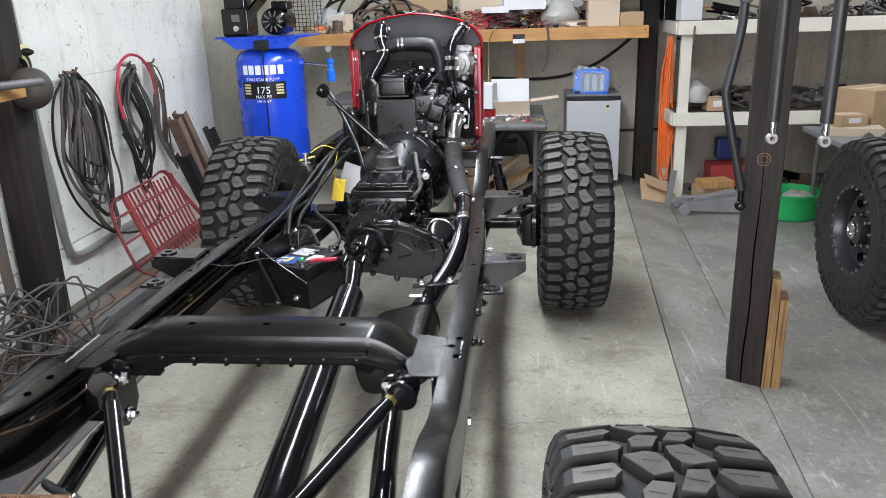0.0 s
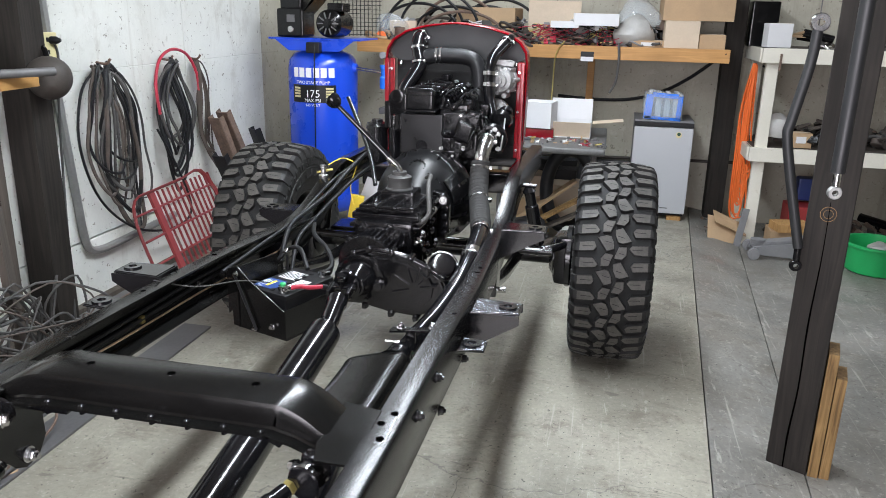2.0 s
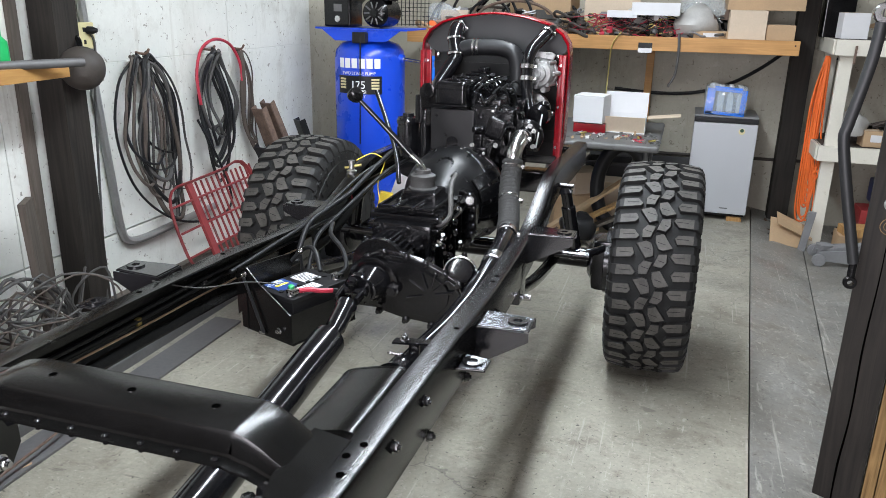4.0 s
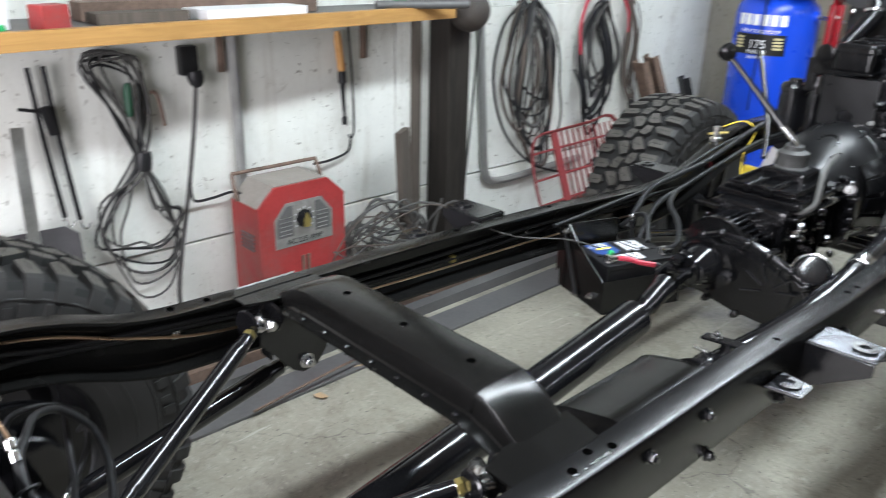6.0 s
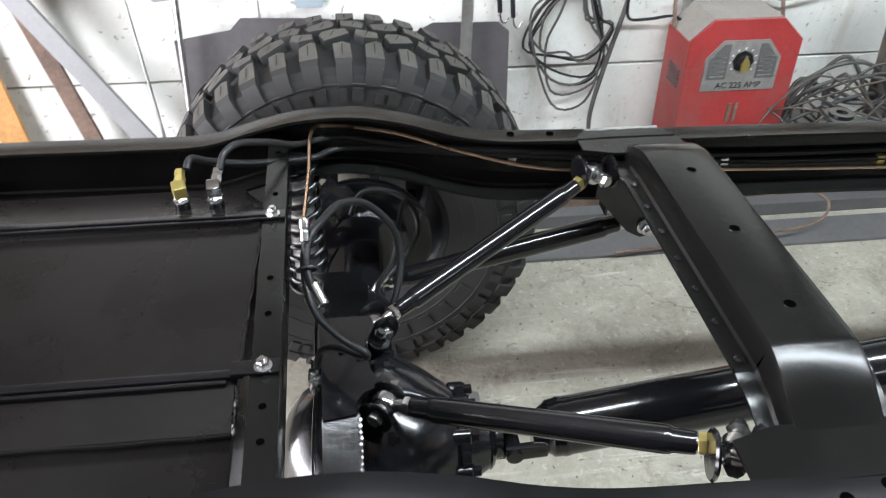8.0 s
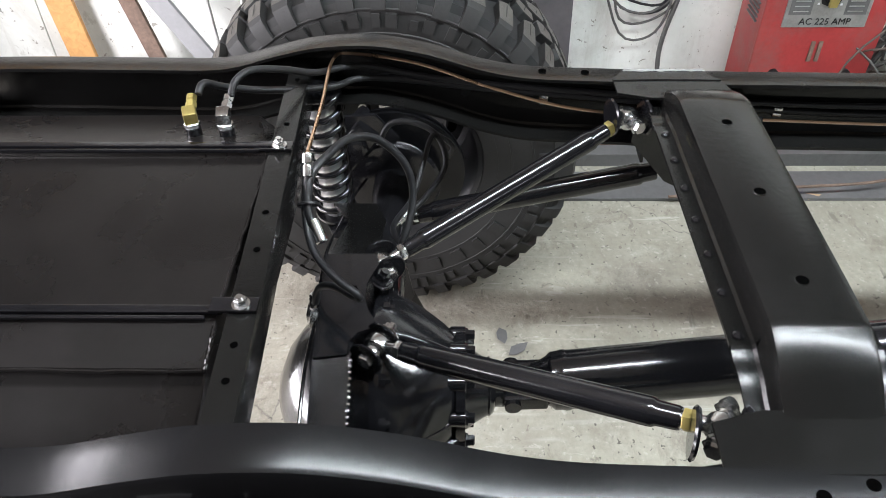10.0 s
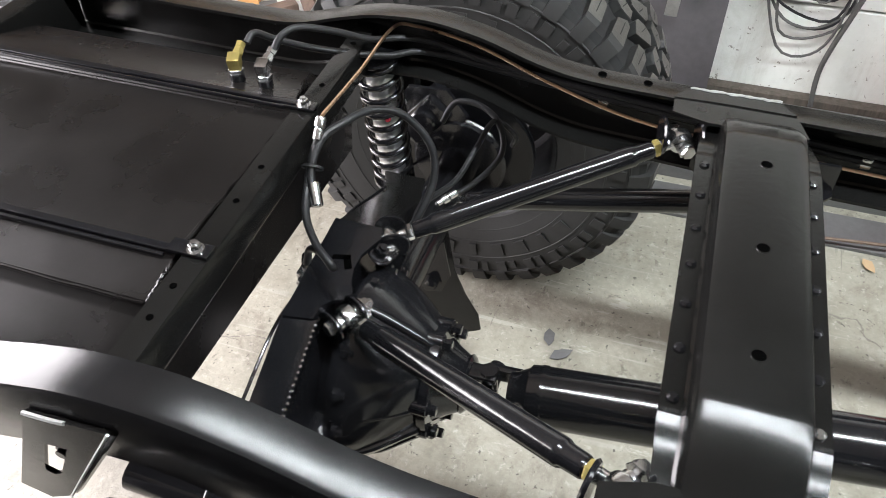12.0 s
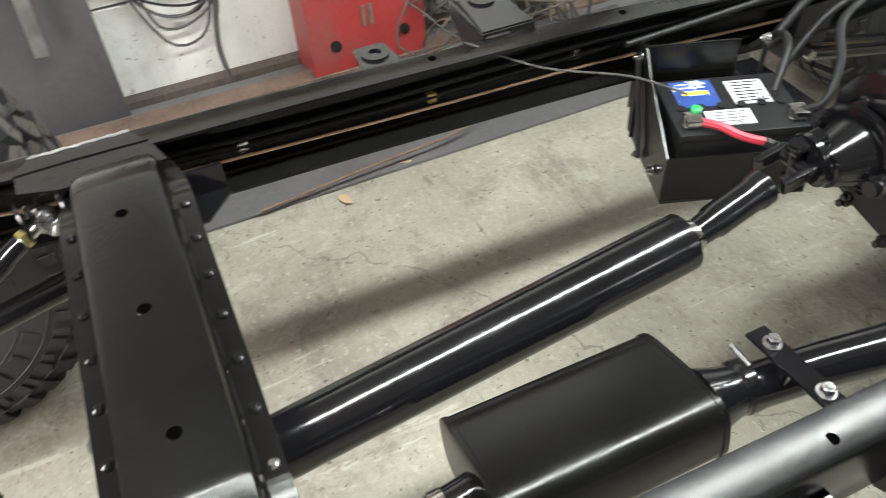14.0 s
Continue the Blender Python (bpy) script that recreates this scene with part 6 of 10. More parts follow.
part("lever_boot", bm_lathe(B(), (0.036, 1.562, 0.925), (0, 0, 1), [(0.056, 0), (0.054, 0.012), (0.047, 0.018), (0.045, 0.040), (0.047, 0.044), (0.047, 0.058), (0.036, 0.064), (0.030, 0.066), (0.028, 0.078), (0.016, 0.080)], 28), M_BOOT, tower, "grey rubber boot round the shift lever")
bm = bm_tube(B(), [(0.041, 1.56, 0.98), (0.040, 1.555, 1.005), (0.030, 1.55, 1.025), (0.010, 1.545, 1.045), (-0.012, 1.54, 1.065)], 0.011, n=12)
part("lever_foot", bm, M_CHROME, tower, "bare steel lever foot")
lever = part("shift_lever", bm_tube(B(), [(-0.005, 1.541, 1.058), (-0.030, 1.537, 1.085), (-0.12, 1.525, 1.175), (-0.195, 1.510, 1.252)], [0.015, 0.013, 0.009, 0.008], n=12, k=4), M_BLACK, gear)
part("shift_knob", bm_lathe(B(), (-0.188, 1.512, 1.245), (-0.66, -0.12, 0.74), [(0.012, 0), (0.024, 0.012), (0.029, 0.03), (0.027, 0.042), (0.018, 0.05), (0.012, 0.051)], 20), M_MATTE, lever)
part("range_lever", bm_tube(B(), [(-0.08, 1.62, 0.93), (-0.13, 1.72, 1.02), (-0.20, 1.80, 1.13), (-0.285, 1.90, 1.235)], 0.009, n=10), M_BLACK, gear)
part("breather_hose", bm_tube(B(), [(0.120, 1.66, 0.965), (0.150, 1.60, 0.985), (0.166, 1.50, 0.978), (0.180, 1.44, 0.950), (0.190, 1.41, 0.915), (0.192, 1.39, 0.884), (0.168, 1.375, 0.858), (0.121, 1.36, 0.830), (0.098, 1.345, 0.803), (0.090, 1.33, 0.765)], 0.0085, n=12), M_CABLE, gear, "dull grey rubber hose")
part("hose_nipple", bm_lathe(B(), (0.090, 1.332, 0.772), (0, -0.2, -1), [(0.011, 0), (0.011, 0.010), (0.008, 0.011), (0.008, 0.024)], 10), M_GALV, gear)
side = [(0.075, 1.022), (0.150, 0.998), (0.215, 0.945), (0.262, 0.862), (0.268, 0.780), (0.245, 0.705), (0.200, 0.655), (0.120, 0.625), (-0.05, 0.640), (-0.12, 0.70), (-0.15, 0.80), (-0.13, 0.92), (-0.06, 1.00)]
part("bell_flange", bm_prism(B(), side, XZ(1.985), 0.024, 0.005), M_MATTE, bell)
for x, z in side[:9]:
    q = V(0.055, 0, 0.82) + (V(x, 0, z) - V(0.055, 0, 0.82)) * 0.94
    part("flange_bolt", bm_lathe(B(), (q.x, 1.974, q.z), (0, -1, 0), [(0.013, 0), (0.013, 0.003), (0.009, 0.004), (0.009, 0.016), (0.005, 0.018)], 6), M_CHROME if abs(z - 0.78) < 0.01 else M_BLACK, bell)
for a0, r1 in ((0.62, 0.200), (0.28, 0.208), (-0.10, 0.208), (-0.5, 0.205)):
    p0 = V(0.055 + r1 * math.cos(a0), 1.965, 0.82 + r1 * math.sin(a0))
    p1 = V(0.055 + 0.150 * math.cos(a0), 1.78, 0.82 + 0.150 * math.sin(a0))
    rot = frame_at(p1 - p0)
    part("side_web", bm_box(B(), (p0 + p1) / 2, (0.012, 0.050, (p1 - p0).length), rot.to_4x4() @ Matrix.Rotation(a0, 4, "Z"), bevel=0.004), M_MATTE, bell)
part("dome_seam", bm_tube(B(), [(0.100, 1.925, 1.008), (0.165, 1.90, 0.965), (0.205, 1.88, 0.905), (0.222, 1.87, 0.84), (0.215, 1.87, 0.77), (0.185, 1.88, 0.70)], [0.006, 0.010, 0.012, 0.012, 0.010, 0.006], n=10), M_MATTE, bell)
part("side_cover", bm_prism(B(), [(0.135, 0.905), (0.185, 0.895), (0.205, 0.84), (0.205, 0.74), (0.185, 0.68), (0.135, 0.665)], XZ(1.72), 0.05, 0.008), M_MATTE, gear)
part("cover_boss", bm_lathe(B(), (0.180, 1.695, 0.868), (0.15, -1, 0.2), [(0.030, 0), (0.030, 0.010), (0.024, 0.014), (0.016, 0.015)], 20), M_MATTE, gear)
part("boss_bolt", bm_nut(B(), (0.182, 1.680, 0.871), (0.15, -1, 0.2), 0.010, 0.012), M_GALV, gear)
for k in range(5):
    part("cover_bolt", bm_lathe(B(), (0.192 - 0.004 * (k % 2), 1.695, 0.70 + 0.034 * k), (0, -1, 0), [(0.011, 0), (0.011, 0.003), (0.008, 0.004), (0.008, 0.014)], 6), M_BLACK, gear)
for k in range(4):
    part("side_rib", bm_box(B(), (0.160, 1.40 + 0.075 * k, 0.765), (0.022, 0.012, 0.16), bevel=0.004), M_MATTE, gear)
# finned drum and chain case
DC = V(0.022, 1.31, 0.757)
bm = bm_lathe(B(), DC, (0, -1, 0), [(0.070, 0), (0.096, 0.002), (0.096, 0.018), (0.080, 0.020), (0.078, 0.125), (0.094, 0.128), (0.094, 0.150)], 40)
tcase = part("transfer_case", bm, M_MATTE, chassis, "black finned transfer case with chain housing")
for k in range(15):
    a = radians(4 + 11.6 * k)
    part("fin", bm_box(B(), DC + V(0.0835 * math.cos(a), -0.072, 0.0835 * math.sin(a)), (0.015, 0.108, 0.0065), Matrix.Rotation(-a, 4, "Y"), bevel=0.002), M_BLACK, tcase)
for a in (20, 62, 118, 158, 195):
    a = radians(a)
    ear = part("case_ear", bm_box(B(), DC + V(0.102 * math.cos(a), -0.012, 0.102 * math.sin(a)), (0.034, 0.024, 0.022), Matrix.Rotation(-a, 4, "Y"), bevel=0.005), M_MATTE, tcase)
    part("ear_bolt", bm_cyl(B(), DC + V(0.106 * math.cos(a), -0.05, 0.106 * math.sin(a)), DC + V(0.106 * math.cos(a), 0.01, 0.106 * math.sin(a)), 0.0065, n=8, chamfer=0.001), M_BLACK, ear)
chain = [(-0.068, 0.675), (-0.062, 0.715), (-0.045, 0.752), (-0.008, 0.788), (0.045, 0.808), (0.120, 0.800), (0.183, 0.784), (0.246, 0.757), (0.292, 0.730), (0.308, 0.692), (0.300, 0.642), (0.262, 0.602), (0.205, 0.582), (0.12, 0.590), (0.03, 0.610), (-0.04, 0.635)]
bm = B()
bm_prism(bm, chain, XZ(1.172), 0.042, 0.008)
part("chain_case", bm, M_MATTE, tcase)
part("case_rim", bm_tube(B(), [(x, 1.166, z + 0.001) for x, z in chain[:11]], 0.011, n=12, k=5), M_BLACK, tcase)
cc = V(0.12, 0, 0.715)
for i in range(len(chain)):
    x, z = chain[i]
    p = cc + (V(x, 0, z) - cc) * 1.04
    boss = part("case_boss", bm_cyl(B(), (p.x, 1.196, p.z), (p.x, 1.148, p.z), 0.0125, n=12, chamfer=0.002), M_MATTE, tcase)
    part("case_bolt", bm_lathe(B(), (p.x, 1.148, p.z), (0, -1, 0), [(0.010, 0), (0.010, 0.003), (0.0075, 0.004), (0.0075, 0.014)], 6), M_BLACK, boss)
face = [cc + (V(x, 0, z) - cc) * 0.80 for x, z in chain]
part("case_step", bm_prism(B(), [(q.x, q.z) for q in face], XZ(1.148), 0.014, 0.004), M_MATTE, tcase)
for ang in (0.2, 0.75, 1.3, 1.9, 2.6, 3.4):
    part("case_rib", bm_box(B(), (0.205 + 0.05 * math.cos(ang), 1.140, 0.69 + 0.05 * math.sin(ang)), (0.06, 0.010, 0.007), Matrix.Rotation(-ang, 4, "Y"), bevel=0.003), M_BLACK, tcase)
part("retainer", bm_lathe(B(), (0.012, 1.150, 0.712), (-0.02, -1, -0.12), [(0.084, 0), (0.086, 0.004), (0.086, 0.012), (0.078, 0.015), (0.066, 0.016)], 36), M_MATTE, tcase)
for k in range(8):
    a = 2 * math.pi * (k + 0.5) / 8
    part("retainer_bolt", bm_lathe(B(), (0.012 + 0.076 * math.cos(a), 1.137 + 0.010 * math.sin(a), 0.710 + 0.076 * math.sin(a)), (-0.02, -1, -0.12), [(0.009, 0), (0.009, 0.003), (0.007, 0.004), (0.007, 0.012)], 6), M_BLACK, tcase)
part("output_housing", bm_lathe(B(), (0.010, 1.138, 0.711), (-0.02, -1, -0.12), [(0.062, 0), (0.063, 0.010), (0.057, 0.022), (0.049, 0.045), (0.040, 0.062), (0.040, 0.068), (0.034, 0.070), (0.032, 0.085)], 32), M_BLACK, tcase)
part("output_yoke", bm_lathe(B(), (-0.004, 1.06, 0.720), (-0.03, -1, -0.15), [(0.03, 0), (0.045, 0.003), (0.045, 0.014), (0.025, 0.018)], 24), M_BLACK, tcase)
part("front_output", bm_lathe(B(), (0.285, 1.215, 0.745), (0.1, -0.35, 0.25), [(0.05, -0.03), (0.055, 0.0), (0.050, 0.02), (0.040, 0.03), (0.040, 0.045), (0.02, 0.05)], 24), M_BLACK, tcase)
clamp((0.290, 1.200, 0.757), (0.1, -0.35, 0.25), 0.052, tcase, 0.012)
part("speed_sensor", bm_lathe(B(), (0.085, 1.14, 0.695), (0, -1, 0), [(0.020, 0), (0.022, 0.02), (0.015, 0.022), (0.015, 0.035)], 10), M_BLACK, tcase)
part("support_bar", bm_box(B(), (0.0, 1.27, 0.60), (0.82, 0.07, 0.05), bevel=0.01), M_BLACK, chassis)
rnd = random.Random(17)
for k in range(30):
    p = (rnd.uniform(0.12, 0.185), rnd.uniform(1.32, 1.66), rnd.uniform(0.66, 0.87))
    part("fitting", bm_lathe(B(), (p[0], p[1], p[2]), (rnd.uniform(-0.6, 0.9), -1, rnd.uniform(0, 1)), [(0.010, 0), (0.012, 0.004), (0.012, 0.016), (0.008, 0.018), (0.007, 0.034)], 8), M_BLACK if k % 7 else M_CHROME, gear)
lid = part("gearbox_lid", bm_box(B(), (0.045, 1.47, 0.898), (0.205, 0.245, 0.016), bevel=0.005), M_MATTE, gear)
for x in (-0.052, 0.142):
    part("lid_rim", bm_box(B(), (x, 1.47, 0.909), (0.010, 0.245, 0.012), bevel=0.003), M_MATTE, lid)
for y in (1.352, 1.588):
    part("lid_rim", bm_box(B(), (0.045, y, 0.909), (0.205, 0.010, 0.012), bevel=0.003), M_MATTE, lid)
part("shift_rail_boss", bm_cyl(B(), (0.010, 1.33, 0.905), (0.010, 1.50, 0.905), 0.013, n=14, chamfer=0.002), M_MATTE, lid)
part("shift_rail_boss", bm_cyl(B(), (0.075, 1.33, 0.905), (0.075, 1.50, 0.905), 0.013, n=14, chamfer=0.002), M_MATTE, lid)
part("front_slope", bm_prism(B(), [(1.30, 0.80), (1.37, 0.895), (1.40, 0.895), (1.40, 0.80)], Matrix(((0, 0, 1, 0.045), (1, 0, 0, 0), (0, 1, 0, 0), (0, 0, 0, 1))), 0.17, 0.006), M_MATTE, lid)
for a in (0.35, 0.75, 1.15, 1.95, 2.4):
    p0 = V(0.038 + 0.19 * math.cos(a), 1.93, 0.82 + 0.20 * math.sin(a))
    p1 = V(0.038 + 0.140 * math.cos(a), 1.78, 0.82 + 0.140 * math.sin(a))
    part("cast_rib", bm_tube(B(), [p0, (p0 + p1) / 2 + V(0.006 * math.cos(a), 0, 0.006 * math.sin(a)), p1], 0.008, n=8, k=3), M_MATTE, bell)
part("cast_boss", bm_lathe(B(), (0.045, 1.81, 0.975), (0, -0.62, 0.78), [(0.036, -0.01), (0.034, 0.004), (0.026, 0.006), (0.022, 0.003), (0.001, 0.003)], 22), M_MATTE, bell)
for k in range(14):
    a = 2 * math.pi * k / 14
    rot = frame_at((0, -0.62, 0.78))
    part("boss_tooth", bm_box(B(), V(0.045, 1.807, 0.979) + rot @ V(0.031 * math.cos(a), 0.031 * math.sin(a), 0), (0.008, 0.005, 0.006), rot.to_4x4() @ Matrix.Rotation(a, 4, "Z")), M_MATTE, bell)

# grille shell with its dark panel and radiator
shell = [(-0.298, 0.90), (-0.302, 1.20), (-0.303, 1.36), (-0.295, 1.42), (-0.265, 1.465), (-0.20, 1.505), (-0.10, 1.532), (0.0, 1.545), (0.052, 1.548), (0.104, 1.545), (0.204, 1.532), (0.304, 1.505), (0.369, 1.465), (0.399, 1.42), (0.407, 1.36), (0.406, 1.20), (0.402, 1.0), (0.385, 0.90), (0.34, 0.84)]
def offset_poly(poly, d):
    c = V(0.052, 1.2, 0)
    return [(x + (c.x - x) * d / 0.35, z - (0.03 if z > 1.4 else 0.0) * d / 0.03) for x, z in poly]
inner = offset_poly(shell, 0.011)
secs = []
for (x0, z0), (x1, z1) in zip(shell, inner):
    xm, zm = (x0 + x1) / 2, (z0 + z1) / 2
    secs.append([V(x0, 2.518, z0), V(x0, 2.60, z0), V(x1, 2.60, z1), V(x1, 2.518, z1), V(xm + (x1 - xm) * 0.7, 2.511, zm + (z1 - zm) * 0.7), V(xm, 2.508, zm), V(xm + (x0 - xm) * 0.7, 2.511, zm + (z0 - zm) * 0.7)])
bm = B()
bm_loft(bm, secs)
gsh = part("grille_shell", bm, M_RED, chassis, "glossy red radiator grille shell")
for s, x in ((1, 0.375), (-1, -0.270)):
    bm = B()
    bm_box(bm, (x, 2.515, 1.14), (0.036, 0.022, 0.46), bevel=0.004)
    bm_box(bm, (x + s * 0.012, 2.49, 1.14), (0.02, 0.05, 0.46), bevel=0.004)
    fl = part("side_flange", bm, M_RED, gsh)
    for k in range(7):
        part("bolt", bm_lathe(B(), (x - s * 0.006, 2.503, 0.95 + 0.062 * k), (0, -1, 0), [(0.007, 0), (0.007, 0.006)], 6), M_RED if k % 3 else M_CHROME, fl)
bm = B()
bm_prism(bm, [(x * 0.985 + 0.0008, z - 0.012) for x, z in shell[3:14]] + [(0.375, 1.375), (0.34, 1.358), (0.052, 1.385), (-0.235, 1.358), (-0.27, 1.375)], XZ(2.565), 0.012)
part("top_panel", bm, M_GREYDK, gsh)
bm = B()
bm_box(bm, (0.052, 2.60, 1.14), (0.62, 0.05, 0.50), bevel=0.008)
rad_ = part("radiator", bm, M_GROOVE, gsh)
for k in range(7):
    part("radiator_fin", bm_box(B(), (0.052, 2.572, 0.95 + 0.06 * k), (0.60, 0.006, 0.012)), M_GROOVE, rad_)
for x, z in ((0.345, 1.355), (0.348, 1.235), (0.335, 1.10), (-0.235, 1.345)):
    part("bolt", bm_lathe(B(), (x, 2.56, z), (0, -1, 0), [(0.012, 0), (0.012, 0.008), (0.005, 0.012)], 12), M_CHROME, gsh)

# battery in its hanging tray
M_BLUEL = material("blue_print", (0.025, 0.06, 0.22), 0.35, var=0.35, scale=30, spots=(25, 0.58, 0.62, (0.55, 0.58, 0.62)))
M_WHITEL = material("printed_label", (0.62, 0.63, 0.64), 0.45, var=0.1, scale=30, spots=(45, 0.56, 0.60, (0.12, 0.13, 0.16)))
ub, vb = V(0.17, -0.085, 0).normalized(), V(0.03, 0.23, 0).normalized()
BC = V(-0.205, 1.055, 0.0)
RB = Matrix(((0.94, 0.34, 0, 0), (-0.34, 0.94, 0, 0), (0, 0, 1, 0), (0, 0, 0, 1)))
bm = B()
bm_box(bm, (BC.x, BC.y, 0.632), (0.172, 0.236, 0.120), RB, bevel=0.006)
bm_box(bm, (BC.x, BC.y, 0.697), (0.176, 0.240, 0.016), RB, bevel=0.004)
batt = part("battery", bm, M_HOSE, chassis, "black starter battery with blue and white labels")
def onb(u, v, z):
    return BC + (RB @ V(u, v, 0)) + V(0, 0, z)
for u, v, su, sv, mt, nm in ((-0.035, -0.055, 0.085, 0.080, M_BLUEL, "blue_label"), (-0.030, 0.045, 0.075, 0.070, M_WHITEL, "white_label"), (0.045, -0.015, 0.045, 0.085, M_WHITEL, "white_label")):
    part(nm, bm_box(B(), onb(u, v, 0.7062), (su, sv, 0.002), RB), mt, batt)
part("yellow_mark", bm_box(B(), onb(-0.035, -0.055, 0.7078), (0.010, 0.050, 0.0016), RB), M_YELLOW, batt)
for k in range(7):
    part("print_bar", bm_box(B(), onb(-0.060 + 0.010 * k, 0.045 - 0.004 * (k % 3), 0.7076), (0.0022, 0.058 - 0.012 * (k % 3), 0.001), RB), M_HOSE, batt)
for k in range(4):
    part("print_bar", bm_box(B(), onb(0.030 + 0.009 * k, -0.015 - 0.006 * (k % 2), 0.7076), (0.0018, 0.066 - 0.012 * (k % 2), 0.001), RB), M_GREYP, batt)
    part("print_bar", bm_box(B(), onb(-0.066 + 0.012 * k, -0.055, 0.7076), (0.003, 0.060 - 0.010 * k, 0.001), RB), M_WHITE, batt)
for k in range(6):
    part("vent_plug", bm_lathe(B(), onb(0.008, -0.095 + 0.038 * k, 0.7052), (0, 0, 1), [(0.009, 0), (0.009, 0.003), (0.006, 0.0035)], 12), M_HOSE, batt)
for v, c in ((-0.095, M_PINK), (0.10, M_HOSE)):
    q = onb(0.055, v, 0.705)
    part("terminal", bm_lathe(B(), q, (0, 0, 1), [(0.012, 0), (0.010, 0.018)], 14), M_ALU, batt)
    part("terminal_clamp", bm_box(B(), q + V(0.004, 0.004, 0.012), (0.034, 0.03, 0.016), RB, bevel=0.004), M_CHROME, batt)
q = onb(0.055, -0.095, 0.715)
part("green_cap", bm_lathe(B(), q + V(-0.01, 0.02, 0.008), (0, 0, 1), [(0.010, 0), (0.010, 0.006), (0.004, 0.01)], 14), M_GREEN, batt)
part("red_cable", bm_tube(B(), [q, q + V(0.04, 0.03, 0.004), q + V(0.075, 0.055, -0.004), q + V(0.10, 0.085, -0.01)], 0.008), M_PINK, batt, "red battery cable")
part("black_cable", bm_tube(B(), [q + V(0.10, 0.085, -0.01), q + V(0.13, 0.13, -0.03), q + V(0.135, 0.2, -0.06), q + V(0.11, 0.28, -0.10)], 0.009), M_HOSE, batt)
q = onb(0.055, 0.10, 0.715)
part("ground_cable", bm_tube(B(), [q, q + V(0.02, 0.04, 0.02), q + V(-0.02, 0.10, 0.06), q + V(-0.09, 0.16, 0.09), q + V(-0.13, 0.26, 0.10)], 0.008), M_HOSE, batt)
bm = B()
RT = RB
for u, v, su, sv, z0, z1 in ((-0.105, -0.05, 0.006, 0.19, 0.562, 0.775), (0.10, 0.0, 0.006, 0.28, 0.562, 0.665), (0.0, 0.135, 0.21, 0.006, 0.562, 0.65), (0.0, 0.0, 0.21, 0.28, 0.560, 0.566)):
    part("tray_panel", bm_box(B(), BC + RT @ V(u, v, 0) + V(0, 0, (z0 + z1) / 2), (su, sv, z1 - z0), RT, bevel=0.0015), M_SATIN, chassis)
nf = [(-0.155, 0.60), (-0.155, 0.76), (-0.105, 0.775), (-0.05, 0.735), (0.10, 0.66), (0.10, 0.562), (-0.135, 0.562), (-0.135, 0.62)]
bm_prism(bm, nf, Matrix.Translation(BC + RT @ V(0, -0.138, 0) - V(0, 0, 0)) @ RT @ Matrix(((1, 0, 0, 0), (0, 0, 1, 0), (0, 1, 0, 0), (0, 0, 0, 1))), 0.006, 0.0015)
tray = part("battery_tray", bm, M_SATIN, chassis, "folded black steel battery tray")
for v in (-0.15, 0.10):
    part("hold_down_rod", bm_cyl(B(), BC + RT @ V(-0.112, v, 0) + V(0, 0, 0.755), BC + RT @ V(-0.02 if v < 0 else -0.1, v, 0) + V(0, 0, 0.575), 0.005, n=8), M_HOSE, tray)
for u, v, z in ((-0.03, -0.145, 0.575), (0.05, -0.145, 0.60), (-0.105, -0.145, 0.752), (-0.11, 0.10, 0.768)):
    part("wing_nut", bm_nut(B(), BC + RT @ V(u, v, 0) + V(0, 0, z), RT @ V(0, -1, 0), 0.008, 0.009), M_CHROME, tray)

# looms and hoses along the frame front
for pts, r in (([(-0.33, 1.25, 0.70), (-0.345, 1.38, 0.80), (-0.33, 1.52, 0.83), (-0.31, 1.70, 0.86), (-0.28, 1.90, 0.93), (-0.24, 2.05, 0.98), (-0.18, 2.2, 0.95)], 0.010), ([(-0.30, 1.28, 0.66), (-0.32, 1.40, 0.75), (-0.31, 1.55, 0.79), (-0.29, 1.75, 0.84), (-0.25, 1.95, 0.90), (-0.2, 2.15, 0.93)], 0.008),
               ([(-0.40, 0.95, 0.755), (-0.39, 1.2, 0.77), (-0.37, 1.5, 0.80), (-0.335, 1.8, 0.885), (-0.31, 2.0, 0.92)], 0.007), ([(-0.17, 1.12, 0.73), (-0.22, 1.18, 0.78), (-0.28, 1.22, 0.765), (-0.32, 1.2, 0.72)], 0.008), 
               ):
    part("loom", bm_tube(B(), pts, r, n=10), M_HOSE, chassis)
part("loose_wire", bm_tube(B(), [(-0.435, 0.62, 0.835), (-0.38, 0.75, 0.775), (-0.31, 0.9, 0.75), (-0.25, 0.99, 0.718)], 0.0022, n=6), M_CABLE, chassis)
part("loose_wire", bm_tube(B(), [(-0.40, 1.95, 0.93), (-0.36, 2.02, 0.95), (-0.30, 2.0, 0.94), (-0.27, 1.95, 0.93), (-0.28, 1.9, 0.85), (-0.25, 1.85, 0.78)], 0.0022, n=6), M_YELLOW, chassis)
part("yellow_tag", bm_box(B(), (-0.29, 2.0, 0.735), (0.058, 0.030, 0.105), Matrix.Rotation(0.2, 4, "Y") @ Matrix.Rotation(0.3, 4, "Z")), M_YELLOW, chassis, "bright yellow paper tag")
part("paper_note", bm_box(B(), (-0.25, 2.13, 0.76), (0.11, 0.004, 0.15), Matrix.Rotation(0.35, 4, "Y")), M_WHITE, chassis, "sheet of white paper")
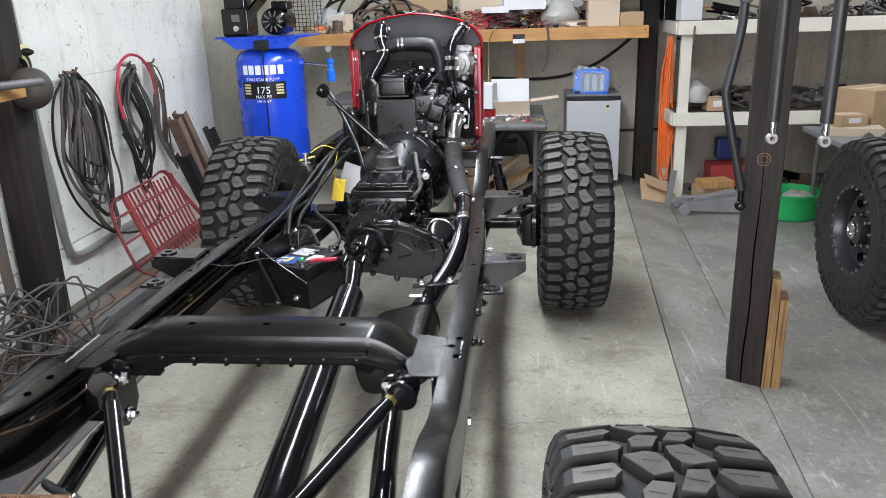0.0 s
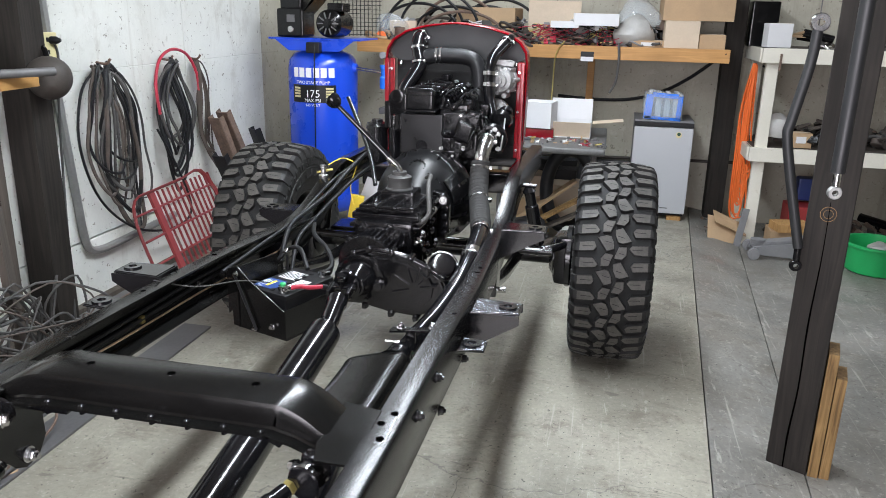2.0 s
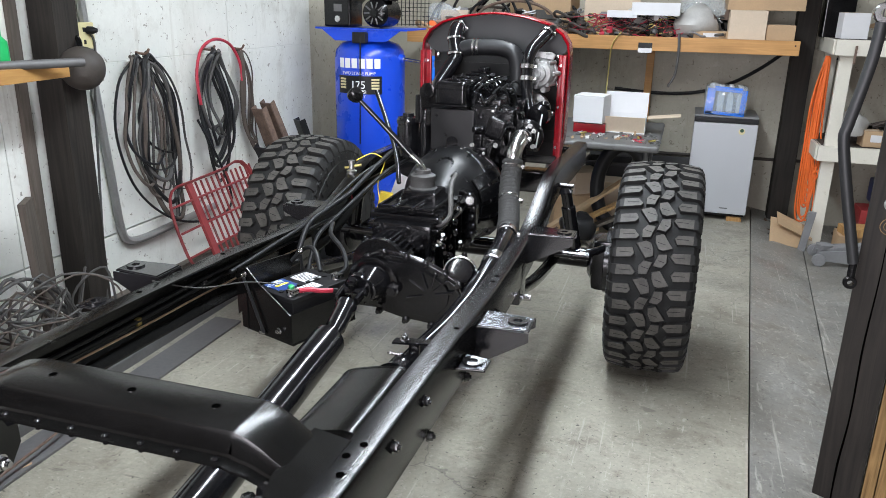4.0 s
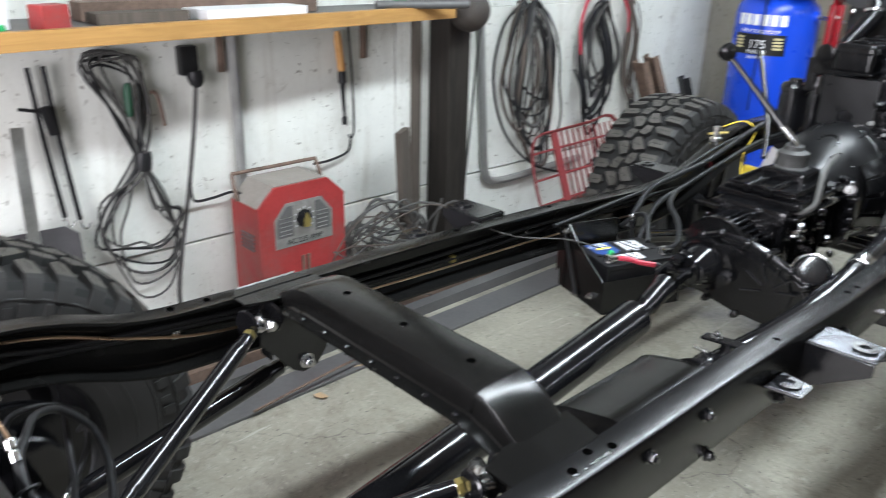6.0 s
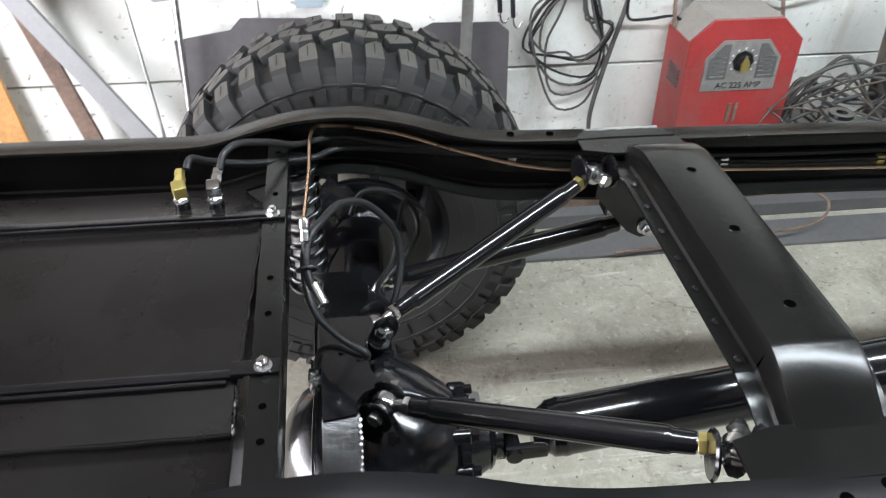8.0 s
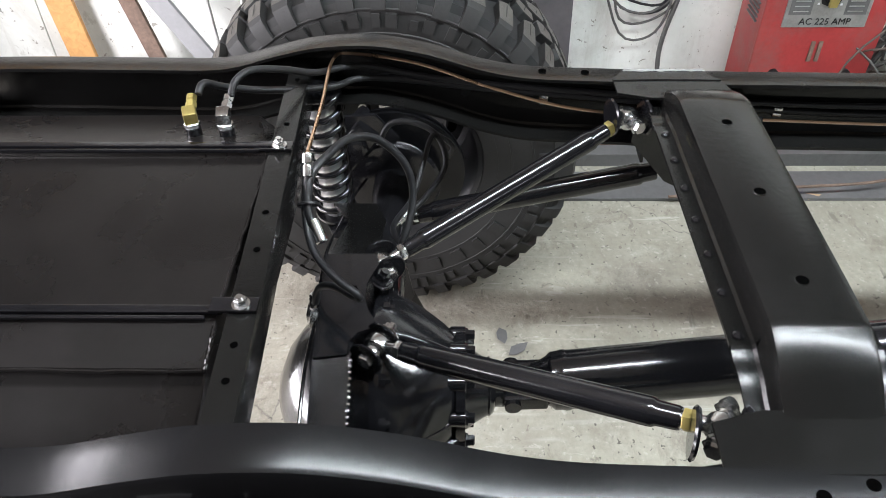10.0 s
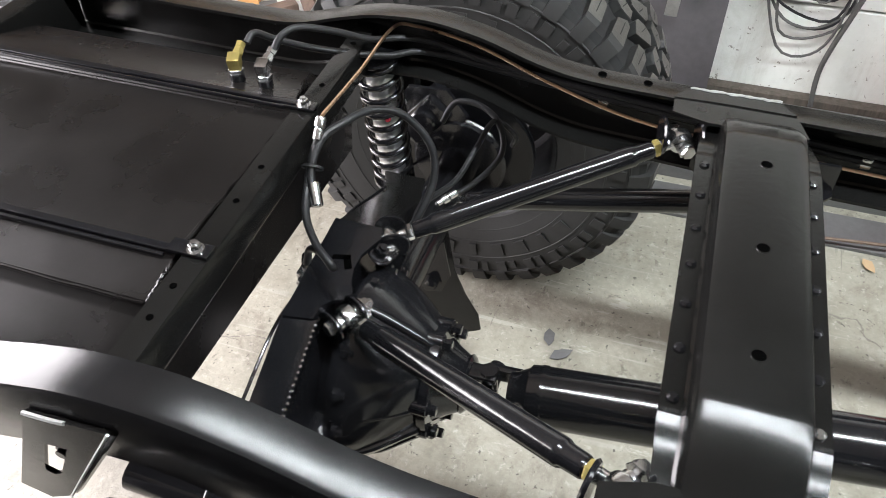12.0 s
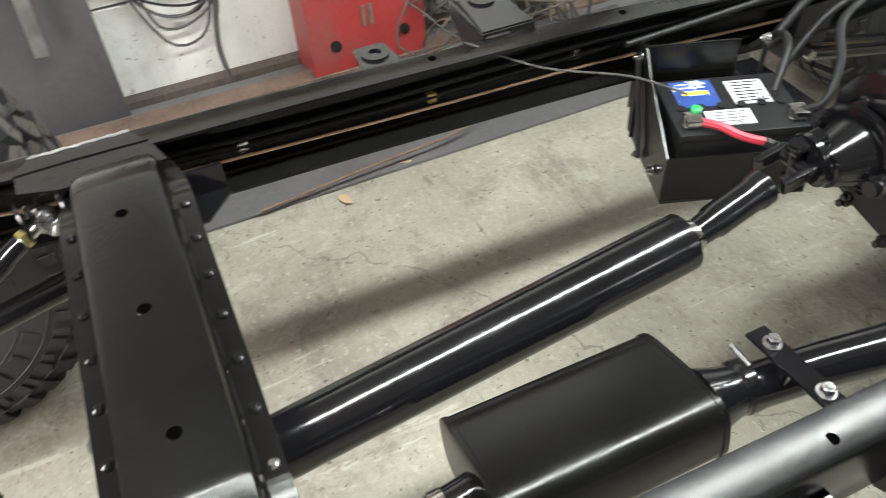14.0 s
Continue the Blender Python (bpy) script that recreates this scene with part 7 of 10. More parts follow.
bm = bm_lathe(B(), (-0.43, 1.965, 0.86), (0, 0, 1), [(0.018, 0), (0.022, 0.005), (0.022, 0.02), (0.012, 0.024), (0.012, 0.05), (0.015, 0.052), (0.015, 0.064)], 14)
pv = part("brake_valve", bm, M_ALU, chassis)
part("valve_arm", bm_cyl(B(), (-0.46, 1.96, 0.89), (-0.39, 1.98, 0.905), 0.006, n=8), M_BRASS, pv)
part("wire", bm_tube(B(), [(-0.432, 1.965, 0.86), (-0.436, 1.96, 0.80), (-0.43, 1.97, 0.74), (-0.425, 1.96, 0.70)], 0.003, n=6), M_PINK, pv)

# body mounts on outriggers
# paler metal that puts the tube light's sheen into the mount tops' colour
M_MOUNTSHEEN = material("mount_sheen_steel", (0.16, 0.165, 0.18), 0.24, metal=0.9, var=0.35, scale=18, fine=90, bump=0.15, bump_scale=30, rvar=0.4)


def mount(s, y, reach, z, big):
    bm = B()
    x0 = rail_x(y, s)
    w = 0.055 if big else 0.04
    bm_prism(bm, [(s * x0, y - w), (s * x0, y + w), (s * (x0 + reach), y + w * 0.75), (s * (x0 + reach), y - w * 0.75)], Matrix.Translation((0, 0, z)), 0.006, 0.002)
    if big:
        for dy in (-w + 0.004, w - 0.004):
            bm_prism(bm, [(s * x0, z), (s * (x0 + reach), z), (s * (x0 + reach), z - 0.025), (s * x0, z - 0.11)], Matrix(((1, 0, 0, 0), (0, 0, 1, y + dy), (0, 1, 0, 0), (0, 0, 0, 1))), 0.005)
    ob = part("body_mount", bm, M_BLACK, chassis)
    # only the two rear mounts on the right get the sheen colour
    part("mount_top", bm_prism(B(), [(s * (x0 + 0.006), y - w + 0.003), (s * (x0 + 0.006), y + w - 0.003), (s * (x0 + reach - 0.004), y + w * 0.72), (s * (x0 + reach - 0.004), y - w * 0.72)], Matrix.Translation((0, 0, z + 0.0042)), 0.0022, 0.0006), M_MOUNTSHEEN if s > 0 and y < 1.2 else M_BLACK, ob)
    part("mount_ring", bm_lathe(B(), (s * (x0 + reach - 0.038), y, z + 0.003), (0, 0, 1), [(0.012, 0), (0.026, 0), (0.026, 0.007), (0.012, 0.007), (0.012, 0)], 20, cap=False), M_BLACK, ob)
    return ob


mount(1, 0.77, 0.137, 0.795, True)
mount(1, 0.575, 0.070, 0.76, False)
mount(-1, 0.72, 0.155, 0.825, True)
mount(-1, 0.47, 0.085, 0.815, False)
mount(1, 1.56, 0.16, 0.815, True)
mount(-1, 1.72, 0.16, 0.78, True)

# front suspension
for s in (-1, 1):
    a, b = V(s * 0.475, 2.165, 0.845), V(s * 0.53, 2.20, 0.56)
    sh = part("front_shock", bm_lathe(B(), b, a - b, [(0.020, 0), (0.031, 0.012), (0.031, 0.20), (0.024, 0.205), (0.024, 0.26), (0.03, 0.27), (0.02, 0.29)], 18), M_BLACK, chassis)
    part("shock_bolt", bm_cyl(B(), (s * 0.40, 2.165, 0.85), (s * 0.51, 2.165, 0.85), 0.010, n=10), M_BLACK, sh)
    part("knuckle", bm_box(B(), (s * 0.66, 2.33, 0.475), (0.12, 0.17, 0.24), bevel=0.035), M_MATTE, faxle)
    part("hub", bm_lathe(B(), (s * 0.58, 2.36, 0.475), (s, 0, 0), [(0.07, 0), (0.10, 0.02), (0.10, 0.07), (0.15, 0.08), (0.15, 0.10), (0.06, 0.13)], 26), M_MATTE, faxle)
    part("steering_arm", bm_tube(B(), [(s * 0.66, 2.28, 0.56), (s * 0.62, 2.20, 0.56), (s * 0.52, 2.16, 0.54)], 0.018, n=10), M_BLACK, faxle)
    part("spring_pad", bm_box(B(), (s * 0.45, 2.33, 0.54), (0.12, 0.16, 0.04), bevel=0.008), M_MATTE, faxle)
    part("radius_arm", bm_tube(B(), [(s * 0.42, 2.30, 0.46), (s * 0.41, 1.9, 0.50), (s * 0.40, 1.45, 0.60)], 0.026, n=12), M_BLACK, faxle)
    part("arm_bracket", bm_box(B(), (s * 0.42, 1.45, 0.655), (0.06, 0.10, 0.14), bevel=0.006), M_BLACK, chassis)
    part("arm_bolt", bm_cyl(B(), (s * 0.37, 1.45, 0.60), (s * 0.48, 1.45, 0.60), 0.012, n=8), M_CHROME, chassis)
part("tie_rod", bm_cyl(B(), (-0.60, 2.165, 0.545), (0.60, 2.165, 0.545), 0.019, n=14), M_BLACK, faxle)
part("front_crossmember", bm_box(B(), (0, 2.45, 0.80), (0.78, 0.12, 0.10), bevel=0.012), M_BLACK, chassis)
part("front_crossmember", bm_box(B(), (0, 2.92, 0.84), (0.78, 0.10, 0.10), bevel=0.012), M_BLACK, chassis)


# ---- along the long wall ----
def tube_thing(name, pts, r, mat, label, category, group="", n=8, k=6, flat=1.0):
    return thing(name, bm_tube(B(), pts, r, n=n, k=k, flat=flat), mat, label, category, group)


def shelf_edge(y):
    return -1.42 - 0.085 * y


sh = root("wall_shelf", (-1.7, 0.0, 1.26), "worn plywood wall shelf with an orange pine front edge", "shelf")
bm = B()
bm_prism(bm, [(WX + 0.002, -2.6), (shelf_edge(-2.6) - 0.04, -2.6), (shelf_edge(1.62) - 0.04, 1.62), (WX + 0.002, 1.62)], Matrix.Translation((0, 0, 1.287)), 0.03)
part("board", bm, M_GREYP, sh)
bm = B()
bm_prism(bm, [(shelf_edge(-2.6) - 0.038, -2.6), (shelf_edge(-2.6), -2.6), (shelf_edge(1.62), 1.62), (shelf_edge(1.62) - 0.038, 1.62)], Matrix.Translation((0, 0, 1.282)), 0.055, 0.003)
part("front_edge", bm, M_OWOODY, sh)
for y in (-0.45, 0.62, 1.32):
    part("bracket_strap", bm_box(B(), (WX + 0.012, y, 1.17), (0.02, 0.025, 0.20), bevel=0.002), M_RUST, sh)
Z = 1.303
thing("flat_box", bm_box(B(), (-1.58, 0.60, Z + 0.018), (0.16, 0.42, 0.034), Matrix.Rotation(0.1, 4, "Z"), bevel=0.002), M_WHITE, "flat white carton lying on the shelf", "box")
thing("red_block", bm_box(B(), (-1.50, -0.09, Z + 0.035), (0.07, 0.09, 0.07), Matrix.Rotation(0.3, 4, "Z"), bevel=0.006), M_REDOLD, "faded red block on the shelf", "block")
thing("timber_offcut", bm_box(B(), (-1.56, 0.20, Z + 0.018), (0.10, 0.30, 0.035), bevel=0.003), M_GWOOD, "weathered grey timber offcut on the shelf", "timber")
thing("timber_offcut", bm_box(B(), (-1.70, 0.5, Z + 0.03), (0.10, 0.9, 0.06), bevel=0.004), M_RUST, "brown timber batten lying on the shelf", "timber")
thing("paper_pad", bm_box(B(), (-1.60, -0.27, Z + 0.045), (0.14, 0.16, 0.09), bevel=0.004), M_WHITE, "stack of white paper", "paper")
thing("bottle_cap", bm_lathe(B(), (-1.47, -0.24, Z), (0, 0, 1), [(0.02, 0), (0.022, 0.01), (0.018, 0.02)], 14), M_GREEN, "small green plastic bottle cap on the shelf", "cap")
bm = bm_lathe(B(), (-1.60, 1.20, Z + 0.018), (0.35, 1, 0), [(0.018, 0), (0.018, 0.42), (0.012, 0.42), (0.012, 0.40)], 16)
thing("steel_pipe", bm, M_GREYP, "short grey steel pipe on the shelf end", "pipe")
thing("spray_bottle", bm_lathe(B(), (-1.68, 1.40, Z), (0, 0, 1), [(0.03, 0), (0.032, 0.05), (0.03, 0.10), (0.012, 0.12), (0.012, 0.15)], 16), M_GREEN, "small green and white bottle", "bottle")

# dome shade and outlet
dome = root("dome_shade", (-1.655, 1.80, 1.18), "dusty dark metal dome lamp shade on an arm", "lamp shade")
bm = B()
bm_lathe(bm, (-1.655, 1.80, 1.275), V(0.55, -0.55, -0.25), [(0.092, -0.02), (0.098, 0.0), (0.096, 0.02), (0.086, 0.05), (0.064, 0.078), (0.035, 0.094), (0.002, 0.10)], 32)
bm_lathe(bm, (-1.655, 1.80, 1.275), V(-0.55, 0.55, 0.25), [(0.098, 0), (0.092, 0.015), (0.04, 0.06), (0.02, 0.07)], 32)
part("shade", bm, M_RUSTDK, dome)
part("arm", bm_tube(B(), [(-1.66, 1.81, 1.36), (-1.70, 1.84, 1.40), (-1.80, 1.86, 1.405), (-1.85, 1.86, 1.40)], 0.012), M_MATTE, dome)
out = root("outlet_box", (-1.84, 1.97, 1.40), "yellowed double outlet plate on the wall", "outlet")
part("plate", bm_box(B(), (-1.830, 1.985, 1.400), (0.05, 0.18, 0.122), bevel=0.008), M_CREAM, out)
for dz in (-0.028, 0.028):
    for dy in (-0.045, 0.02):
        part("socket", bm_box(B(), (-1.804, 1.985 + dy, 1.400 + dz), (0.004, 0.012, 0.02)), M_HOSE, out)
part("plug", bm_lathe(B(), (-1.81, 2.03, 1.425), (1, 0.3, 0), [(0.018, 0), (0.018, 0.03), (0.008, 0.05)], 12), M_HOSE, out)
tube_thing("wall_conduit", [(-1.84, 2.03, 3.0), (-1.84, 2.03, 2.0), (-1.84, 2.06, 1.3), (-1.84, 2.12, 0.6), (-1.84, 2.14, 0.42), (-1.84, 2.18, 0.34), (-1.84, 2.30, 0.315), (-1.84, 2.6, 0.32), (-1.84, 3.0, 0.33)], 0.022, M_GALV, "grey metal conduit bent along the wall", "conduit")
tube_thing("wall_conduit", [(-1.835, 0.665, 3.0), (-1.835, 0.665, 1.6), (-1.835, 0.665, 0.9), (-1.835, 0.665, 0.3)], 0.021, M_GALV, "straight galvanised conduit on the wall", "conduit", k=2)
tube_thing("lamp_cord", [(-1.80, 2.03, 1.42), (-1.80, 2.06, 1.35), (-1.80, 2.02, 1.1), (-1.78, 1.96, 0.7), (-1.72, 1.86, 0.3), (-1.68, 1.80, 0.02)], 0.006, M_CABLE, "brown cord hanging down the wall", "cord")

# hanging belts and hoses
rnd = random.Random(21)


def hung_loop(y, z, drop, width, r, mat, label, x=-1.80, flat=1.0, skew=0.0, cat="hose", group="hoses hung on the wall"):
    pts = []
    for a in np.linspace(0, 2 * math.pi, 15):
        w = width * math.sin(a) * (0.55 + 0.45 * (1 - math.cos(a)) / 2)
        pts.append((x + 0.02 * math.sin(3 * a + y * 7) + 0.012 * rnd.uniform(-1, 1), y + w + skew * (1 - math.cos(a)) / 2, z - drop * (1 - math.cos(a)) / 2))
    pts[-1] = (pts[0][0] + 0.004, pts[0][1] + 0.01, pts[0][2] - 0.01)
    return tube_thing("hung_hose", pts, r, mat, label, cat, group, n=8, k=4, flat=flat)


for k in range(12):
    hung_loop(2.40 + rnd.uniform(-0.08, 0.10), 1.285 + rnd.uniform(-0.03, 0.02), rnd.uniform(0.50, 0.92), rnd.uniform(0.06, 0.25), rnd.choice((0.007, 0.009, 0.012)), rnd.choice((M_HOSE, M_CABLE, M_HOSE, M_BELT)), "black rubber belts and hoses hung in loops", flat=rnd.choice((1.0, 0.45)), skew=rnd.uniform(0.0, 0.16))
for k in range(8):
    hung_loop(3.02 + rnd.uniform(-0.06, 0.05), 1.28 + rnd.uniform(-0.03, 0.02), rnd.uniform(0.45, 0.80), rnd.uniform(0.07, 0.20), rnd.choice((0.008, 0.010)), rnd.choice((M_HOSE, M_CABLE)), "dark hose loops on the second wall hook", skew=rnd.uniform(-0.02, 0.10))
tube_thing("red_hose", [(-1.79, 2.86, 0.98), (-1.79, 2.84, 1.15), (-1.79, 2.90, 1.29), (-1.79, 3.04, 1.345), (-1.79, 3.20, 1.31), (-1.79, 3.30, 1.20), (-1.79, 3.32, 1.08)], 0.009, M_PINK, "red air hose looped over a wall hook", "hose")
for k in range(3):
    hung_loop(3.32 + 0.03 * k, 1.27, 0.60 + 0.06 * k, 0.05, 0.012, M_BELT, "brown canvas strap hung in a narrow loop", flat=0.4, skew=0.10, cat="strap")
for y, z in ((2.42, 1.30), (3.02, 1.29), (3.34, 1.28)):
    thing("wall_hook", bm_tube(B(), [(WX, y, z), (-1.80, y, z - 0.005), (-1.775, y, z + 0.02)], 0.007, n=8), M_RUST, "rusty bent wall hook", "hook", "wall hooks")
tube_thing("long_cord", [(-1.80, 2.30, 1.26), (-1.81, 2.20, 1.15), (-1.81, 2.15, 0.9), (-1.80, 2.25, 0.6), (-1.78, 2.5, 0.38), (-1.74, 2.8, 0.30), (-1.72, 3.0, 0.36), (-1.74, 2.95, 0.6), (-1.78, 2.8, 0.9)], 0.007, M_HOSE, "long black cord drooping along the wall", "cord")

# red grille insert
M_REDDULL = material("faded_red_paint", (0.21, 0.028, 0.030), 0.55, var=0.3, scale=9, fine=60, spots=(9, 0.55, 0.72, (0.14, 0.08, 0.07)))
gi = root("grille_insert", (-1.62, 2.70, 0.0), "old red painted car grille insert leaning on the wall", "car grille")
def gpt(u, v):
    return V(-1.55 - 0.14 * v, 2.34 + 0.78 * u + 0.20 * u * (1 - v), 0.17 + 0.40 * v)
part("rim", bm_tube(B(), [gpt(0.02, 0.0), gpt(-0.02, 0.15), gpt(-0.02, 0.7), gpt(0.06, 1.0), gpt(0.3, 1.04), gpt(0.7, 1.06), gpt(1.0, 1.08), gpt(1.02, 0.6), gpt(1.0, -0.25), gpt(0.6, -0.28), gpt(0.25, -0.28), gpt(0.02, 0.0)], 0.014, n=8, k=3, flat=0.5), M_REDDULL, gi)
for u in np.linspace(0.26, 0.97, 13):
    part("bar", bm_box(B(), (gpt(u, 0.0) + gpt(u, 1.0)) / 2 + V(0, 0, -0.01), (0.014, 0.008, 0.46), Matrix.Rotation(-0.37, 4, "Y"), bevel=0.002, seg=1), M_REDDULL, gi)
part("upright", bm_box(B(), gpt(0.24, 0.48), (0.02, 0.05, 0.48), Matrix.Rotation(-0.37, 4, "Y"), bevel=0.003), M_REDDULL, gi)
for v in (0.12, 0.45, 0.80):
    part("cross_bar", bm_tube(B(), [gpt(0.0, v), gpt(0.5, v + 0.02), gpt(1.0, v + 0.03)], 0.007, n=8), M_REDDULL, gi)
# leaning brackets
for y0, z0, y1, z1, x, mt, lab in ((3.36, 0.90, 3.62, 0.28, -1.72, M_RUST, "rusty pressed steel bracket leaning on the wall"), (3.50, 0.92, 3.78, 0.35, -1.74, M_RUST, "rusty pressed steel bracket leaning on the wall"), (3.20, 0.68, 3.56, 0.02, -1.62, M_HOSE, "black steel channel leaning on the wall"), (3.86, 0.76, 3.95, 0.45, -1.70, M_HOSE, "short black bracket leaning on the wall")):
    a, b = V(x, y0, z0), V(x + 0.06, y1, z1)
    d = (a - b)
    bm = B()
    rot = frame_at(d).to_4x4()
    bm_box(bm, (a + b) / 2, (0.09, 0.012, d.length), rot, bevel=0.003)
    bm_box(bm, (a + b) / 2 + rot @ V(0.045, 0.02, 0), (0.008, 0.045, d.length), rot, bevel=0.002)
    bm_box(bm, (a + b) / 2 + rot @ V(-0.045, 0.02, 0), (0.008, 0.045, d.length), rot, bevel=0.002)
    thing("steel_bracket", bm, mt, lab, "bracket", "brackets leaning on the wall")

# plank by the post, loose wires on the floor
thing("plank", bm_box(B(), (-1.70, 1.45, 0.375), (0.03, 0.12, 0.75), Matrix.Rotation(0.06, 4, "X") @ Matrix.Rotation(0.5, 4, "Z"), bevel=0.003), M_GWOOD, "grey weathered plank leaning by the post", "plank")
thing("wood_strip", bm_box(B(), (WX + 0.012, 1.64, 0.95), (0.024, 0.05, 1.8), bevel=0.003), M_GWOOD, "thin weathered timber strip beside the post", "trim", kind="structure")
for k in range(8):
    y0, r0 = rnd.uniform(1.05, 1.5), rnd.uniform(0.10, 0.22)
    x0 = rnd.uniform(-1.62, -1.45)
    ph, tw = rnd.uniform(0, 6.28), rnd.uniform(0.7, 1.7)
    pts = [(x0 + 0.9 * r0 * math.cos(ph + tw * j) * rnd.uniform(0.5, 1.2), y0 + 1.3 * r0 * math.sin(ph * 1.3 + tw * j) * rnd.uniform(0.6, 1.3), 0.10 + rnd.uniform(0.02, 0.22) + (0.16 if j in (2, 5) else 0)) for j in range(7)]
    pts = [(x0 + rnd.uniform(-0.1, 0.15), y0 - r0 * 1.4, 0.11)] + pts + [(x0 + 0.1, y0 + r0 * 1.5, 0.06)]
    tube_thing("loose_cable", pts, rnd.choice((0.004, 0.0055)), rnd.choice((M_CABLE, M_CABLE, M_BELT)), "loose dusty cable springing up from the floor", "cable", "cables on the floor")
# steel stock stored on the floor along the wall
for x, w, h, y0, y1, mt, lab in ((-1.19, 0.15, 0.012, -1.6, 2.1, M_GREYP, "long flat grey steel bar on the floor"), (-1.34, 0.06, 0.05, -2.2, 2.6, M_GREYP, "long square steel tube on the floor"), (-1.43, 0.05, 0.07, -1.8, 2.9, M_RUST, "long rusty angle iron on the floor"), (-1.52, 0.06, 0.115, -2.4, 2.95, M_GREYP, "long square steel tube on the floor"), (-1.63, 0.08, 0.10, -2.0, 3.0, M_RUST, "long rusty steel channel on the floor"), (-1.74, 0.07, 0.06, -2.4, 3.0, M_GREYP, "long grey steel bar on the floor")):
    bm = B()
    bm_box(bm, (x, (y0 + y1) / 2, h / 2), (w, y1 - y0, h), Matrix.Rotation(rnd.uniform(-0.006, 0.006), 4, "Z"), bevel=0.003)
    thing("steel_stock", bm, mt, lab, "steel bar", "steel bars on the floor")
tube_thing("thin_rod", [(-1.10, 0.25, 0.03), (-1.12, 0.6, 0.05), (-1.15, 0.95, 0.06), (-1.22, 1.05, 0.10), (-1.28, 0.98, 0.14)], 0.005, M_RUST, "thin bent rusty rod on the floor", "rod")
for x, y, a in ((-1.06, 0.50, 0.4), (-1.13, 0.72, 1.7), (-0.52, -0.31, 0.2), (-0.47, -0.27, 2.2)):
    bm = B()
    mt = M_CARD if x < -0.9 else M_GREYP
    v = [bm.verts.new(V(x, y, 0.006) + Matrix.Rotation(a, 3, "Z") @ V(px, py, pz)) for px, py, pz in ((-0.03, 0, 0), (-0.01, 0.015, 0.006), (0.015, 0.012, 0.004), (0.035, 0, 0.008), (0.012, -0.014, 0.004), (-0.012, -0.012, 0.002))]
    w = [bm.verts.new(q.co - V(0, 0, 0.002)) for q in v]
    bm.faces.new(v)
    bm.faces.new(list(reversed(w)))
    bridge(bm, w, v)
    thing("dry_leaf", bm, mt, "small curled dry leaf on the floor", "leaf", "leaves on the floor")

# welder
WY, WXF = 0.806, -1.60
weld = root("arc_welder", (-1.70, WY, 0.0), "dusty red tombstone arc welder standing on the floor", "welder")
hexa = [(-0.205, 0.02), (0.205, 0.02), (0.205, 0.555), (0.125, 0.632), (-0.125, 0.632), (-0.205, 0.555)]
YZ = lambda x: Matrix(((0, 0, 1, x), (1, 0, 0, WY), (0, 1, 0, 0), (0, 0, 0, 1)))
bm = B()
bm_prism(bm, hexa, YZ(-1.715), 0.225, 0.004)
part("body", bm, M_REDOLD, weld)
bm = B()
bm_prism(bm, [(a * 1.02, b + (0.006 if b > 0.1 else 0)) for a, b in hexa], YZ(-1.606), 0.016, 0.004)
part("front_panel", bm, M_REDOLD, weld)
bm = B()
for (a0, b0), (a1, b1) in zip(hexa[2:5], hexa[3:6]):
    p0, p1 = V(-1.715, WY + a0, b0 + 0.003), V(-1.715, WY + a1, b1 + 0.003)
    d = p1 - p0
    ang = math.atan2(d.z, d.y)
    bm_box(bm, (p0 + p1) / 2 + V(-0.003, 0, 0.001), (0.20, d.length, 0.004), Matrix.Rotation(ang, 4, "X"))
part("dusty_top", bm, M_DUST, weld, "thick grey dust on the top")
M_SCALE = material("worn_silver_plate", (0.25, 0.245, 0.23), 0.45, metal=0.25, var=0.25, scale=20, fine=120, spots=(18, 0.58, 0.70, (0.18, 0.17, 0.16)))
plate = [(-0.14, 0.375), (0.14, 0.375), (0.14, 0.50), (0.085, 0.565), (-0.085, 0.565), (-0.14, 0.50)]
pl = part("scale_plate", bm_prism(B(), plate, YZ(-1.596), 0.004), M_SCALE, weld, "worn silver scale plate")
for s in (-1, 1):
    part("dark_field", bm_prism(B(), [(s * 0.055, 0.42), (s * 0.128, 0.42), (s * 0.128, 0.495), (s * 0.08, 0.552), (s * 0.055, 0.552)], YZ(-1.5932), 0.0014), M_GREYP, pl)
    for k in range(5):
        part("print_bar", bm_box(B(), (-1.5922, WY + s * 0.09, 0.432 + 0.018 * k), (0.0008, 0.05, 0.004)), M_ALU, pl)
dial = part("dial", bm_lathe(B(), (-1.595, WY, 0.487), (1, 0, 0), [(0.040, 0), (0.040, 0.004), (0.026, 0.005), (0.024, 0.02), (0.010, 0.024)], 8), M_HOSE, weld)
part("pointer", bm_prism(B(), [(-0.012, -0.03), (0.012, -0.03), (0.016, 0.0), (0.0, 0.03), (-0.016, 0.0)], Matrix.Translation((-1.572, WY, 0.485)) @ Matrix(((0, 0, 1, 0), (1, 0, 0, 0), (0, 1, 0, 0), (0, 0, 0, 1))), 0.012), M_BRASS, dial)
for k in range(9):
    a = radians(-40 + 32 * k)
    part("scale_mark", bm_box(B(), (-1.5925, WY + 0.048 * math.cos(a), 0.487 + 0.048 * math.sin(a)), (0.0012, 0.007, 0.007)), M_WHITE, dial)
TM = Matrix(((0, 0, 1, -1.5925), (1, 0, 0, WY), (0, 1, 0, 0.395), (0, 0, 0, 1)))
text_part("amp_text", "AC 225 AMP", 0.032, TM, M_HOSE, weld)
